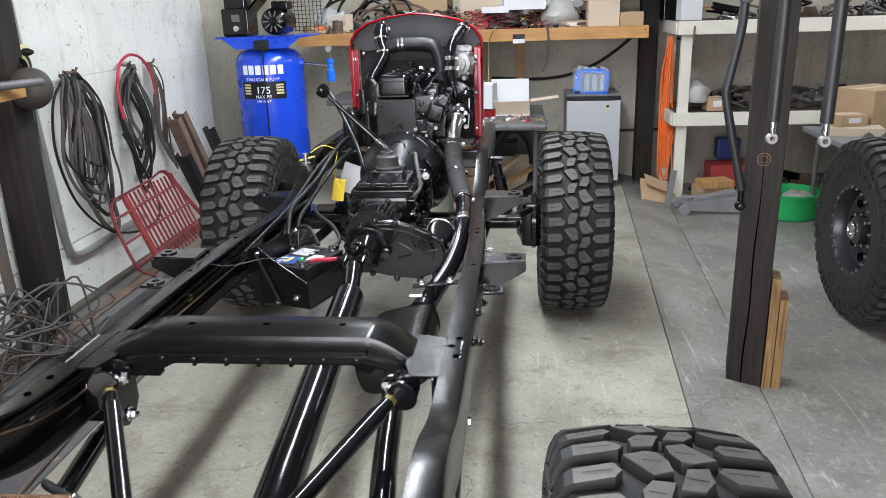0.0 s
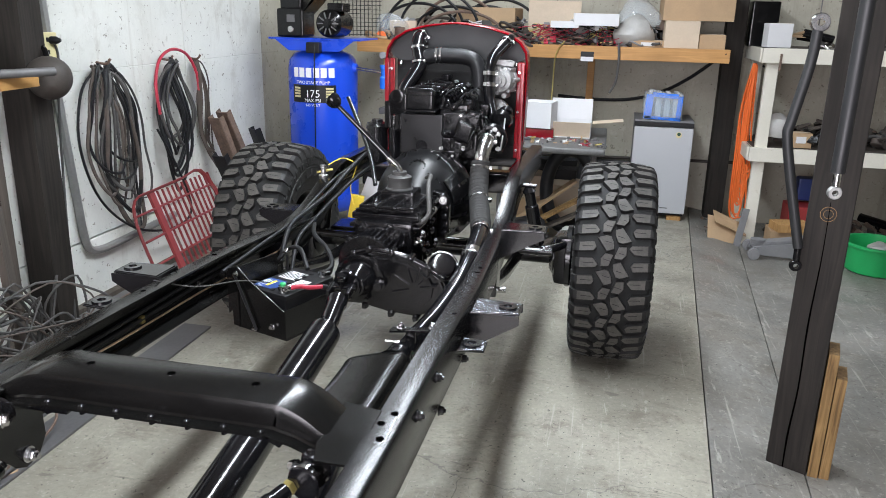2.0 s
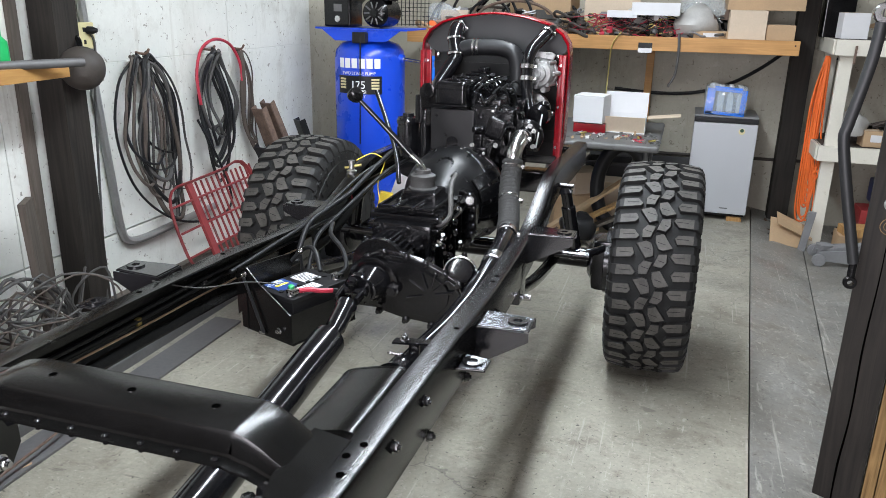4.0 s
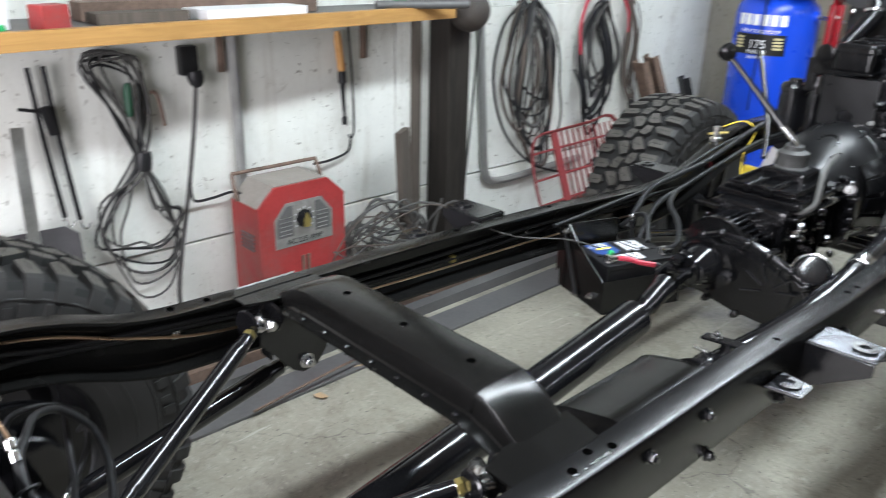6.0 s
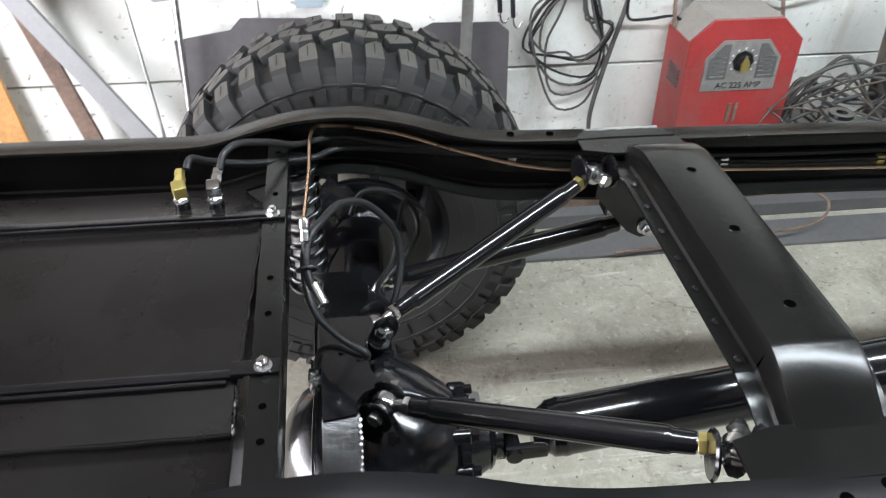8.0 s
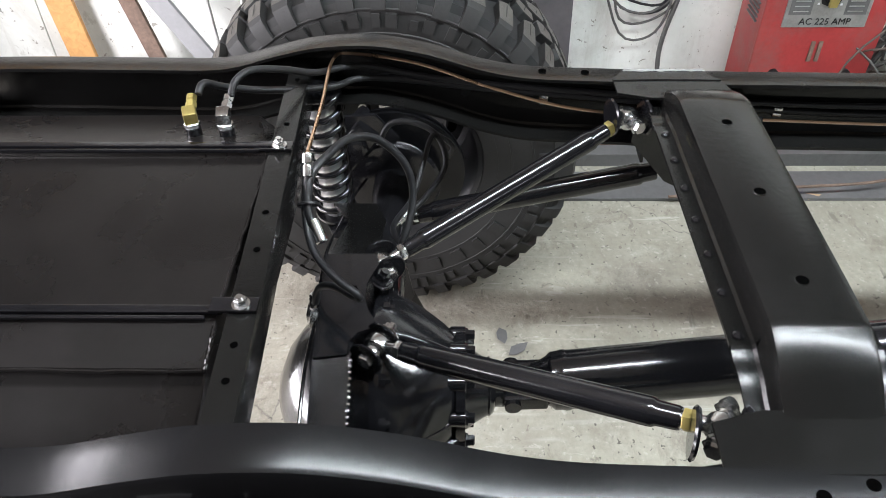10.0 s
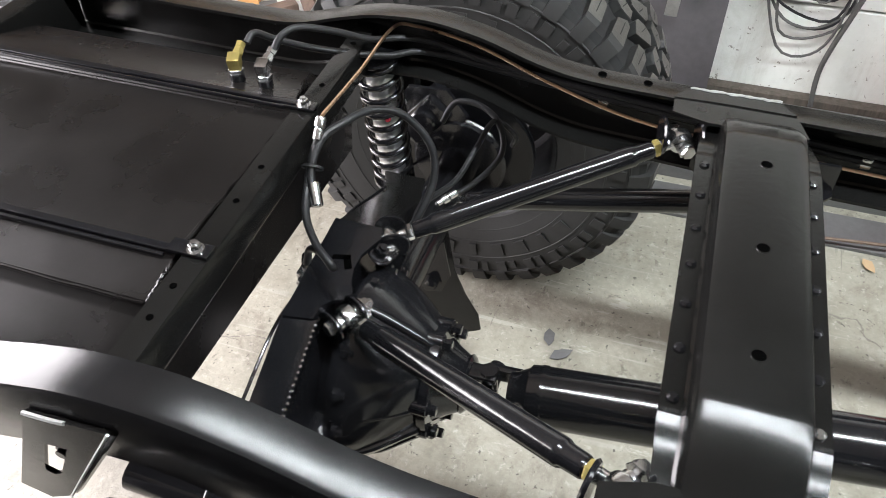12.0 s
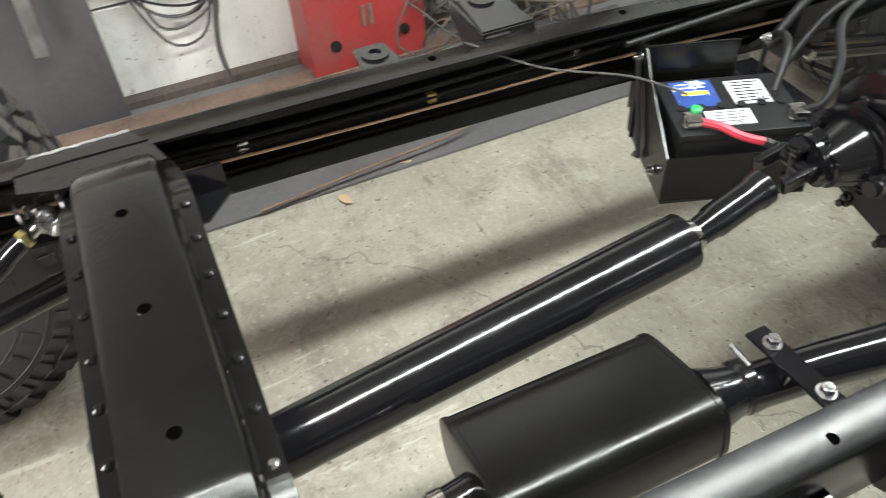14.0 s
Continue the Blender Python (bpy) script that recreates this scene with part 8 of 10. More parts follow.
for k in range(5):
    part("louver", bm_box(B(), (-1.70, WY - 0.208, 0.37 + 0.016 * k), (0.10, 0.008, 0.006), Matrix.Rotation(0.4, 4, "X"), bevel=0.001, seg=1), M_GREYP, weld)
part("switch_slot", bm_box(B(), (-1.594, WY - 0.012, 0.285), (0.006, 0.014, 0.075), bevel=0.002), M_RUST, weld)
part("switch_slot", bm_box(B(), (-1.594, WY + 0.014, 0.285), (0.006, 0.014, 0.075), bevel=0.002), M_RUST, weld)
for y in (-0.12, 0.13):
    part("socket", bm_lathe(B(), (-1.598, WY + y, 0.20), (1, 0, 0), [(0.018, 0), (0.018, 0.012), (0.01, 0.014)], 14), M_HOSE, weld)
part("handle", bm_tube(B(), [(-1.76, WY - 0.21, 0.56), (-1.80, WY - 0.205, 0.655), (-1.80, WY - 0.18, 0.665), (-1.80, WY, 0.665), (-1.80, WY + 0.18, 0.665), (-1.80, WY + 0.205, 0.655), (-1.76, WY + 0.21, 0.56)], 0.008, n=8, k=4), M_RUST, weld)
for y in (-0.17, 0.17):
    part("foot", bm_box(B(), (-1.70, WY + y, 0.010), (0.22, 0.04, 0.02), bevel=0.003), M_HOSE, weld)

# cords and tools on the wall over the welder
for k in range(8):
    w = rnd.uniform(0.04, 0.11)
    zt, zb = 1.18 + rnd.uniform(-0.03, 0.03), rnd.uniform(0.20, 0.45)
    x = -1.82 + 0.012 * rnd.uniform(-1, 1)
    pts = [(x, 0.24, 0.78), (x, 0.20 - w * 0.3, 0.95), (x, 0.13 - w * 0.2, zt - 0.04), (x, 0.17, zt), (x, 0.24 + w * 0.4, zt - 0.05), (x, 0.25 + w * 0.3, 0.95), (x, 0.24, 0.76), (x, 0.20 - w, 0.62), (x, 0.14 - w * 0.8, 0.50), (x, 0.19 - w * 0.2, zb + 0.02), (x, 0.24 + w * 0.5, zb), (x, 0.34 + w * 0.3, zb + 0.12), (x, 0.30, 0.60), (x, 0.25, 0.77)]
    pts = [pts[0]] + [(q[0] + rnd.uniform(-0.012, 0.012), q[1] + rnd.uniform(-0.035, 0.035), q[2] + rnd.uniform(-0.03, 0.03)) for q in pts[1:-1]] + [pts[-1]]
    tube_thing("coiled_cord", pts, 0.0048, M_CABLE if k % 3 else M_HOSE, "dark power cord tied into a long figure-eight coil", "cord", "coiled cords on the wall", k=4)
thing("cord_tie", bm_lathe(B(), (-1.82, 0.25, 0.74), (0, 0.1, 1), [(0.03, 0), (0.033, 0.02), (0.033, 0.05), (0.03, 0.07)], 14), M_HOSE, "black tie round the coiled cord", "tie")
thing("torch_handle", bm_lathe(B(), (-1.815, 0.225, 0.95), (0, 0.05, 1), [(0.013, 0), (0.016, 0.02), (0.016, 0.10), (0.01, 0.12)], 12), M_GREEND, "dark green handle in the cord coil", "handle")
thing("stinger_clamp", bm_tube(B(), [(-1.81, 0.31, 1.03), (-1.81, 0.335, 1.01), (-1.81, 0.35, 0.90)], 0.008, n=8), M_RUST, "rusty clamp hanging by the cords", "clamp")
pc = root("wall_plug", (-1.84, 0.47, 1.08), "black power plug and cord on the wall", "plug")
part("body", bm_box(B(), (-1.825, 0.47, 1.13), (0.05, 0.07, 0.11), bevel=0.01), M_HOSE, pc)
part("plug_head", bm_lathe(B(), (-1.80, 0.485, 1.07), (0.2, 0.1, -1), [(0.03, -0.02), (0.032, 0.0), (0.026, 0.025), (0.012, 0.04)], 14), M_HOSE, pc)
part("cord", bm_tube(B(), [(-1.80, 0.485, 1.05), (-1.81, 0.46, 0.85), (-1.82, 0.42, 0.62), (-1.82, 0.37, 0.40), (-1.81, 0.33, 0.20), (-1.80, 0.34, 0.05)], 0.009, n=8), M_CABLE, pc)
tube_thing("welder_lead", [(-1.80, 0.42, 0.66), (-1.82, 0.44, 0.58), (-1.82, 0.52, 0.575), (-1.80, 0.60, 0.59), (-1.76, 0.64, 0.57)], 0.006, M_HOSE, "thin black lead at the back of the welder", "cord")
tube_thing("welder_lead", [(-1.80, 1.00, 0.64), (-1.82, 1.10, 0.635), (-1.82, 1.20, 0.66), (-1.82, 1.22, 0.72)], 0.006, M_HOSE, "thin black lead at the back of the welder", "cord")
for k in range(7):
    tube_thing("welding_cable", [(-1.66, 1.03, 0.10 + 0.03 * k), (-1.66 + rnd.uniform(-0.05, 0.05), 1.12 + rnd.uniform(-0.03, 0.05), 0.20 + rnd.uniform(0, 0.22)), (-1.64, 1.28 + rnd.uniform(-0.06, 0.10), 0.24 + rnd.uniform(0, 0.26)), (-1.62 + rnd.uniform(-0.05, 0.05), 1.44 + rnd.uniform(-0.05, 0.10), 0.15 + rnd.uniform(0, 0.18)), (-1.60, 1.42 + rnd.uniform(0, 0.12), 0.08)], 0.008, M_CABLE, "coiled grey welding cable beside the welder", "cable", "welding cables")
bm = B()
bm_tube(bm, [(-1.82, -0.38, 1.20), (-1.82, -0.372, 1.0), (-1.82, -0.365, 0.90), (-1.82, -0.355, 0.875), (-1.82, -0.365, 0.855), (-1.82, -0.378, 0.868)], 0.004, n=6)
thing("wire_hook", bm, M_RUST, "thin wire hook hanging on the wall", "hook")
bc = root("bungee_cords", (-1.82, -0.03, 0.60), "pair of black rubber straps with wire hooks", "strap")
for dy, zb in ((-0.03, 0.62), (0.02, 0.60)):
    part("strap", bm_tube(B(), [(-1.82, -0.06 + dy, 1.15), (-1.82, -0.045 + dy, 0.9), (-1.82, -0.02 + dy, zb)], 0.009, n=8), M_HOSE, bc)
    part("hook", bm_tube(B(), [(-1.82, -0.02 + dy, zb), (-1.82, -0.015 + dy, zb - 0.03), (-1.82, 0.0 + dy, zb - 0.04), (-1.82, 0.012 + dy, zb - 0.02)], 0.003, n=6), M_CHROME, bc)
part("grip", bm_box(B(), (-1.81, -0.05, 0.97), (0.03, 0.035, 0.10), Matrix.Rotation(0.2, 4, "X"), bevel=0.008), M_HOSE, bc)
part("trigger", bm_cyl(B(), (-1.81, -0.06, 1.0), (-1.81, -0.14, 1.02), 0.006, n=8), M_HOSE, bc)
gg = root("hand_tool", (-1.82, 1.17, 0.75), "long tool with an orange wooden handle on a wall hook", "tool")
part("handle", bm_lathe(B(), (-1.815, 1.155, 1.20), (0, 0.12, -1), [(0.012, 0), (0.018, 0.03), (0.018, 0.16), (0.014, 0.18)], 12), M_OWOOD, gg)
part("shank", bm_lathe(B(), (-1.815, 1.175, 1.03), (0, 0.05, -1), [(0.018, 0), (0.02, 0.05), (0.012, 0.06), (0.006, 0.20), (0.012, 0.21), (0.012, 0.24)], 12), M_HOSE, gg)
part("strap", bm_tube(B(), [(-1.82, 1.22, 1.22), (-1.82, 1.235, 1.0), (-1.82, 1.24, 0.80), (-1.82, 1.235, 0.74), (-1.82, 1.22, 0.72), (-1.82, 1.21, 0.74)], 0.005, n=6), M_HOSE, gg)
# gasket template: sheet with two round holes
bm = B()
def ring_sheet(bm, y, z, w, h, r, n=28):
    """A sheet of the given size with one round hole, in the plane of the wall."""
    xs0, xs1 = -1.842, -1.838
    o, i = [], []
    for k in range(n):
        a = 2 * math.pi * k / n
        c, s = math.cos(a), math.sin(a)
        m_ = max(abs(c) / (w / 2), abs(s) / (h / 2))
        o.append((y + c / m_, z + s / m_))
        i.append((y + r * c, z + r * 1.0 * s))
    rings = [[bm.verts.new((x, *p)) for p in pts] for pts, x in ((o, xs1), (i, xs1), (i, xs0), (o, xs0))]
    for a, b in zip(rings, rings[1:] + rings[:1]):
        bridge(bm, a, b)
ring_sheet(bm, -0.718, 1.165, 0.105, 0.22, 0.036)
ring_sheet(bm, -0.718, 0.95, 0.105, 0.21, 0.036)
ring_sheet(bm, -0.718, 0.75, 0.105, 0.19, 0.036)
for v in bm.verts:
    v.co.y += 0.07 * (v.co.z - 0.95)
thing("gasket_sheet", bm, M_SHEET, "blue-grey metal strip with round holes on the wall", "metal sheet")
# leaning plates and rods at the rear
bm = B()
bm_prism(bm, [(-1.22, 0.01), (-0.02, 0.01), (-0.02, 0.56), (-0.06, 0.595), (-0.30, 0.60), (-0.36, 0.57), (-0.70, 0.63), (-0.98, 0.64), (-1.02, 0.60), (-1.22, 0.57)], Matrix(((0, -0.09, 1, -1.74), (1, 0, 0, 0), (0, 1, 0, 0), (0, 0, 0, 1))), 0.006)
thing("steel_plate", bm, M_PLATE, "large dark steel plate leaning on the wall", "steel plate")
thing("steel_rule", bm_box(B(), (-1.745, -0.18, 0.66), (0.004, 0.042, 0.62), Matrix.Rotation(-0.10, 4, "Y") @ Matrix.Rotation(-0.05, 4, "X")), M_ALU, "long steel rule leaning on the wall", "ruler")
rb = root("bracket_stand", (-1.70, -1.24, 0.0), "grey steel bracket on two leaning rods", "bracket")
for dx, y0, y1, z in ((0.0, -1.40, -1.18, 0.815), (0.02, -1.34, -1.07, 0.795)):
    bm = B()
    bm_prism(bm, [(y0, z + 0.03), (y1, z + 0.04), (y1 - 0.02, z), (y1 - 0.12, z - 0.06), (y0 + 0.10, z - 0.065), (y0, z)], Matrix(((0, 0, 1, -1.74 + dx), (1, 0, 0, 0), (0, 1, 0, 0), (0, 0, 0, 1))), 0.006)
    part("plate", bm, M_GREYL, rb)
for y0, y1, r in ((-1.335, -1.22, 0.006), (-1.165, -1.15, 0.011)):
    part("rod", bm_cyl(B(), (-1.71, y0, 0.80), (-1.66, y1 - 0.06, 0.01), r, n=10), M_ALU, rb)
for y0, x0, w, mt, lab, lean in ((-1.47, -1.66, 0.07, M_GREYL, "grey steel flat bar leaning on the wall", 0.55), (-1.62, -1.74, 0.06, M_RUST, "rusty steel bar leaning on the wall", 0.25), (-1.90, -1.80, 0.10, M_OWOOD, "orange pine board standing against the wall", 0.12)):
    thing("leaning_bar", bm_box(B(), (x0, y0, 0.45), (0.02, w, 0.95), Matrix.Rotation(lean, 4, "X") @ Matrix.Rotation(-0.05, 4, "Y"), bevel=0.003), mt, lab, "bar", "bars leaning on the wall")
for k in range(9):
    p = V(rnd.uniform(-1.72, -1.66) if k % 2 else rnd.uniform(-1.62, -1.5), rnd.uniform(-1.75, -1.3), 0.115 + 0.02 * (k % 3))
    thing("scrap_piece", bm_box(B(), p, (rnd.uniform(0.04, 0.09), rnd.uniform(0.06, 0.22), rnd.uniform(0.02, 0.05)), Matrix.Rotation(rnd.uniform(0, 3), 4, "Z") @ Matrix.Rotation(rnd.uniform(-0.4, 0.4), 4, "X"), bevel=0.006), rnd.choice((M_GREYP, M_RUST, M_GREYL)), "small scrap steel piece in a heap", "scrap", "scrap heap")


# ---- the end wall ----
# compressor
CX, CY = -1.30, 4.26
comp = root("air_compressor", (CX, CY, 0.0), "tall blue vertical air compressor with a black pump on top", "air compressor")
bm = bm_lathe(B(), (CX, CY, 0.10), (0, 0, 1), [(0.12, 0), (0.20, 0.02), (0.245, 0.07), (0.255, 0.14), (0.255, 1.08), (0.245, 1.14), (0.21, 1.185), (0.14, 1.21), (0.05, 1.218)], 48)
part("tank", bm, M_BLUE, comp)
for a in (0.4, 2.0, 3.6, 5.2):
    part("foot", bm_box(B(), (CX + 0.20 * math.cos(a), CY + 0.20 * math.sin(a), 0.07), (0.06, 0.06, 0.14), bevel=0.006), M_BLUE, comp)
bm = B()
bm_prism(bm, [(-0.33, 1.385), (0.36, 1.385), (0.36, 1.400), (0.33, 1.400), (0.20, 1.31), (-0.18, 1.31), (-0.30, 1.398), (-0.33, 1.40)], Matrix(((1, 0, 0, CX), (0, 0, 1, CY - 0.20), (0, 1, 0, 0), (0, 0, 0, 1))), 0.006)
bm_box(bm, (CX + 0.015, CY, 1.392), (0.69, 0.42, 0.012), bevel=0.003)
part("pump_shelf", bm, M_BLUE, comp)
bm = B()
bm_box(bm, (CX - 0.18, CY - 0.05, 1.50), (0.20, 0.24, 0.20), bevel=0.02)
bm_box(bm, (CX - 0.18, CY - 0.05, 1.66), (0.16, 0.2, 0.14), bevel=0.02)
pump = part("pump", bm, M_MATTE, comp)
for k in range(7):
    part("cooling_fin", bm_box(B(), (CX - 0.05 + 0.012 * k, CY - 0.02, 1.62 + 0.012 * k), (0.008, 0.24, 0.16), Matrix.Rotation(0.7, 4, "Y")), M_MATTE, pump)
part("sight_glass", bm_lathe(B(), (CX - 0.17, CY - 0.172, 1.455), (0, -1, 0), [(0.022, 0), (0.022, 0.006), (0.014, 0.008)], 16), M_CHROME, pump)
part("badge", bm_box(B(), (CX - 0.17, CY - 0.172, 1.53), (0.06, 0.004, 0.05), bevel=0.001), M_GREYP, pump)
mot = part("motor", bm_lathe(B(), (CX + 0.12, CY - 0.20, 1.50), (0, 1, 0), [(0.03, -0.01), (0.075, 0.0), (0.095, 0.02), (0.098, 0.06), (0.098, 0.26), (0.08, 0.28)], 30), M_MATTE, comp)
for k in range(10):
    a = 2 * math.pi * k / 10
    part("vent_slot", bm_box(B(), (CX + 0.12 + 0.055 * math.cos(a), CY - 0.207, 1.50 + 0.055 * math.sin(a)), (0.045, 0.006, 0.010), Matrix.Rotation(-a, 4, "Y"), bevel=0.002, seg=1), M_GREYP, mot)
part("terminal_box", bm_box(B(), (CX + 0.16, CY - 0.08, 1.61), (0.12, 0.16, 0.06), bevel=0.012), M_MATTE, mot)
guard = part("belt_guard", bm_box(B(), (CX + 0.20, CY + 0.203, 1.83), (0.40, 0.016, 0.012), bevel=0.002), M_HOSE, comp, "black wire mesh belt guard")
for k in range(13):
    part("guard_wire", bm_box(B(), (CX + 0.02 + 0.03 * k, CY + 0.20, 1.62), (0.004, 0.008, 0.42)), M_HOSE, guard)
    part("guard_wire", bm_box(B(), (CX + 0.20, CY + 0.206, 1.42 + 0.03 * k), (0.38, 0.006, 0.004)), M_HOSE, guard)
part("pressure_switch", bm_box(B(), (CX + 0.025, CY - 0.235, 1.335), (0.10, 0.06, 0.075), bevel=0.01), M_HOSE, comp)
part("drop_tube", bm_tube(B(), [(CX + 0.04, CY - 0.26, 1.36), (CX + 0.04, CY - 0.272, 1.25), (CX + 0.035, CY - 0.270, 0.9), (CX + 0.03, CY - 0.268, 0.6)], 0.005, n=8), M_HOSE, comp)
part("outlet_pipe", bm_cyl(B(), (CX + 0.25, CY - 0.02, 1.19), (CX + 0.47, CY - 0.02, 1.165), 0.012, n=10), M_CHROME, comp)
part("outlet_boss", bm_lathe(B(), (CX + 0.24, CY - 0.02, 1.19), (1, 0, -0.1), [(0.035, 0), (0.03, 0.03)], 16), M_BLUE, comp)
reg = part("regulator", bm_lathe(B(), (CX + 0.48, CY - 0.03, 1.05), (0, 0, 1), [(0.028, 0), (0.032, 0.02), (0.032, 0.08), (0.022, 0.09), (0.022, 0.13), (0.03, 0.14), (0.03, 0.17)], 18), M_BLUE2, comp, "blue air regulator")
part("gauge", bm_lathe(B(), (CX + 0.48, CY - 0.05, 1.285), (0, -1, 0.3), [(0.024, 0), (0.024, 0.02), (0.021, 0.022)], 20), M_GREYL, reg)
part("gauge_stem", bm_cyl(B(), (CX + 0.48, CY - 0.03, 1.22), (CX + 0.48, CY - 0.05, 1.285), 0.008, n=8), M_BRASS, reg)
part("label_panel", bm_loft(B(), [[V(CX + r * math.sin(a), CY - r * math.cos(a), z) for r, z in ((0.257, 0.95), (0.257, 1.075), (0.2535, 1.075), (0.2535, 0.95))] for a in np.linspace(-0.62, 0.72, 16)]), M_HOSE, comp)


def curved_text(name, words, size, z, mat, a0=0.05):
    """Lettering bent round the tank."""
    cu = bpy.data.curves.new(name, "FONT")
    cu.body, cu.size, cu.extrude, cu.align_x, cu.align_y = words, size, 0.0012, "CENTER", "CENTER"
    tmp = bpy.data.objects.new(name, cu)
    me = bpy.data.meshes.new_from_object(tmp)
    bpy.data.objects.remove(tmp)
    for v in me.vertices:
        a = a0 + v.co.x / 0.257
        r = 0.2585 + v.co.z
        v.co = (CX + r * math.sin(a), CY - r * math.cos(a), z + v.co.y)
    me.materials.append(mat)
    ob = new(name, me)
    ob.parent = comp
    ob.matrix_parent_inverse = Matrix.Translation(-comp.location)


curved_text("rating_text", "175", 0.075, 1.012, M_TEXT)
curved_text("stage_text", "TWO STAGE PUMP", 0.030, 1.092, M_TEXT)
curved_text("psi_text", "MAX PSI", 0.034, 0.966, M_TEXT)
curved_text("volt_text", "240 VOLT", 0.026, 0.932, M_TEXT)
for s in (-1, 1):
    for k in range(4):
        part("print_block", bm_loft(B(), [[V(CX + r * math.sin(a), CY - r * math.cos(a), z) for r, z in ((0.2582, 0.985 + 0.02 * k), (0.2582, 0.998 + 0.02 * k), (0.2568, 0.998 + 0.02 * k), (0.2568, 0.985 + 0.02 * k))] for a in np.linspace(0.05 + s * 0.38, 0.05 + s * 0.60, 5)]), M_CREAM, comp)
# maker's mark as plain bold bars
for k in range(6):
    a0 = -0.56 + 0.215 * k
    bm = bm_loft(B(), [[V(CX + r * math.sin(a), CY - r * math.cos(a), z) for r, z in ((0.2582, 1.128), (0.2582, 1.195), (0.2555, 1.195), (0.2555, 1.128))] for a in np.linspace(a0, a0 + 0.165, 5)])
    part("logo_bar", bm, M_TEXT, comp)

# high shelf across the end wall
hs = root("back_shelf", (0.2, 5.3, 1.27), "deep shelf with an orange pine front board", "shelf")
part("front_board", bm_box(B(), (0.19, 4.985, 1.322), (2.92, 0.04, 0.10), bevel=0.003), M_OWOOD, hs)
part("deck", bm_box(B(), (0.19, 5.33, 1.345), (2.90, 0.65, 0.03)), M_GWOOD, hs)
part("prop", bm_box(B(), (0.62, 5.60, 0.95), (0.06, 0.05, 0.65), bevel=0.003), M_OWOOD, hs)
part("end_screws", bm_lathe(B(), (1.62, 4.964, 1.34), (0, -1, 0), [(0.006, 0), (0.006, 0.002)], 8), M_HOSE, hs)
stag = thing("shelf_tag", bm_box(B(), (0.60, 4.962, 1.29), (0.10, 0.003, 0.075)), M_HOSE, "black and white price tag hanging on the shelf edge", "tag")
part("label", bm_box(B(), (0.60, 4.9585, 1.272), (0.098, 0.002, 0.034)), M_WHITE, stag)
tube_thing("power_cord", [(0.83, 4.95, 1.40), (0.84, 4.945, 1.30), (0.84, 4.95, 1.2), (0.83, 4.96, 1.1), (0.79, 4.96, 1.02)], 0.010, M_CABLE, "grey cord hanging from the shelf edge", "cord")
tube_thing("yellow_cord", [(0.42, 4.955, 1.40), (0.36, 4.95, 1.30), (0.35, 4.95, 1.1), (0.35, 4.9, 0.95)], 0.005, M_BRASS, "thin yellow cord hanging from the shelf", "cord")
tube_thing("wall_cable", [(0.35, 5.63, 0.92), (0.7, 5.63, 0.90), (1.0, 5.63, 0.92), (1.25, 5.63, 1.0), (1.45, 5.62, 1.12), (1.62, 5.60, 1.26)], 0.014, M_HOSE, "thick black cable along the end wall", "cable")

# fridge
FRX0, FRX1, FRY = 1.012, 1.470, 5.11
fr = root("mini_fridge", (1.24, 5.35, 0.0), "pale grey mini fridge standing on a wood block", "fridge")
part("cabinet", bm_box(B(), (1.241, 5.37, 0.42), (0.45, 0.44, 0.74), bevel=0.008), M_GREYL, fr)
door = part("door", bm_box(B(), (1.241, FRY + 0.022, 0.405), (0.458, 0.045, 0.70), bevel=0.008), M_FRIDGE, fr)
part("top_trim", bm_box(B(), (1.241, FRY + 0.03, 0.775), (0.458, 0.06, 0.034), bevel=0.004), M_HOSE, fr)
part("top", bm_box(B(), (1.241, 5.37, 0.80), (0.46, 0.47, 0.016), bevel=0.005), M_GREYL, fr)
part("badge", bm_lathe(B(), (1.36, FRY - 0.001, 0.70), (0, -1, 0), [(0.024, 0), (0.024, 0.002)], 20), M_CREAM, door)
part("badge_mark", bm_lathe(B(), (1.36, FRY - 0.003, 0.707), (0, -1, 0), [(0.014, 0), (0.014, 0.001)], 12), M_GREEND, door)
part("logo_bar", bm_box(B(), (1.30, FRY - 0.001, 0.10), (0.06, 0.002, 0.008)), M_GREYP, door)
part("kick", bm_box(B(), (1.241, 5.36, 0.045), (0.44, 0.40, 0.03)), M_HOSE, fr)
thing("wood_block", bm_box(B(), (1.39, 5.17, 0.015), (0.11, 0.12, 0.03), bevel=0.003), M_NWOOD, "small pine block under the fridge", "wood block")
thing("wood_block", bm_box(B(), (1.06, 5.35, 0.015), (0.10, 0.30, 0.03), bevel=0.003), M_NWOOD, "small pine block under the fridge", "wood block")
# shrink-wrapped water bottles
wp = root("water_pack", (1.22, 5.25, 0.81), "shrink-wrapped pack of water bottles with a blue label", "water bottles")
for i in range(4):
    for j in range(3):
        bm = bm_lathe(B(), (1.115 + 0.068 * i, 5.17 + 0.068 * j, 0.81), (0, 0, 1), [(0.030, 0), (0.033, 0.01), (0.031, 0.05), (0.033, 0.09), (0.031, 0.13), (0.016, 0.17), (0.014, 0.19), (0.016, 0.19), (0.016, 0.205)], 14)
        part("bottle", bm, M_BOTTLE, wp)
        part("cap", bm_lathe(B(), (1.115 + 0.068 * i, 5.17 + 0.068 * j, 1.012), (0, 0, 1), [(0.017, 0), (0.017, 0.014)], 12), M_WHITE, wp)
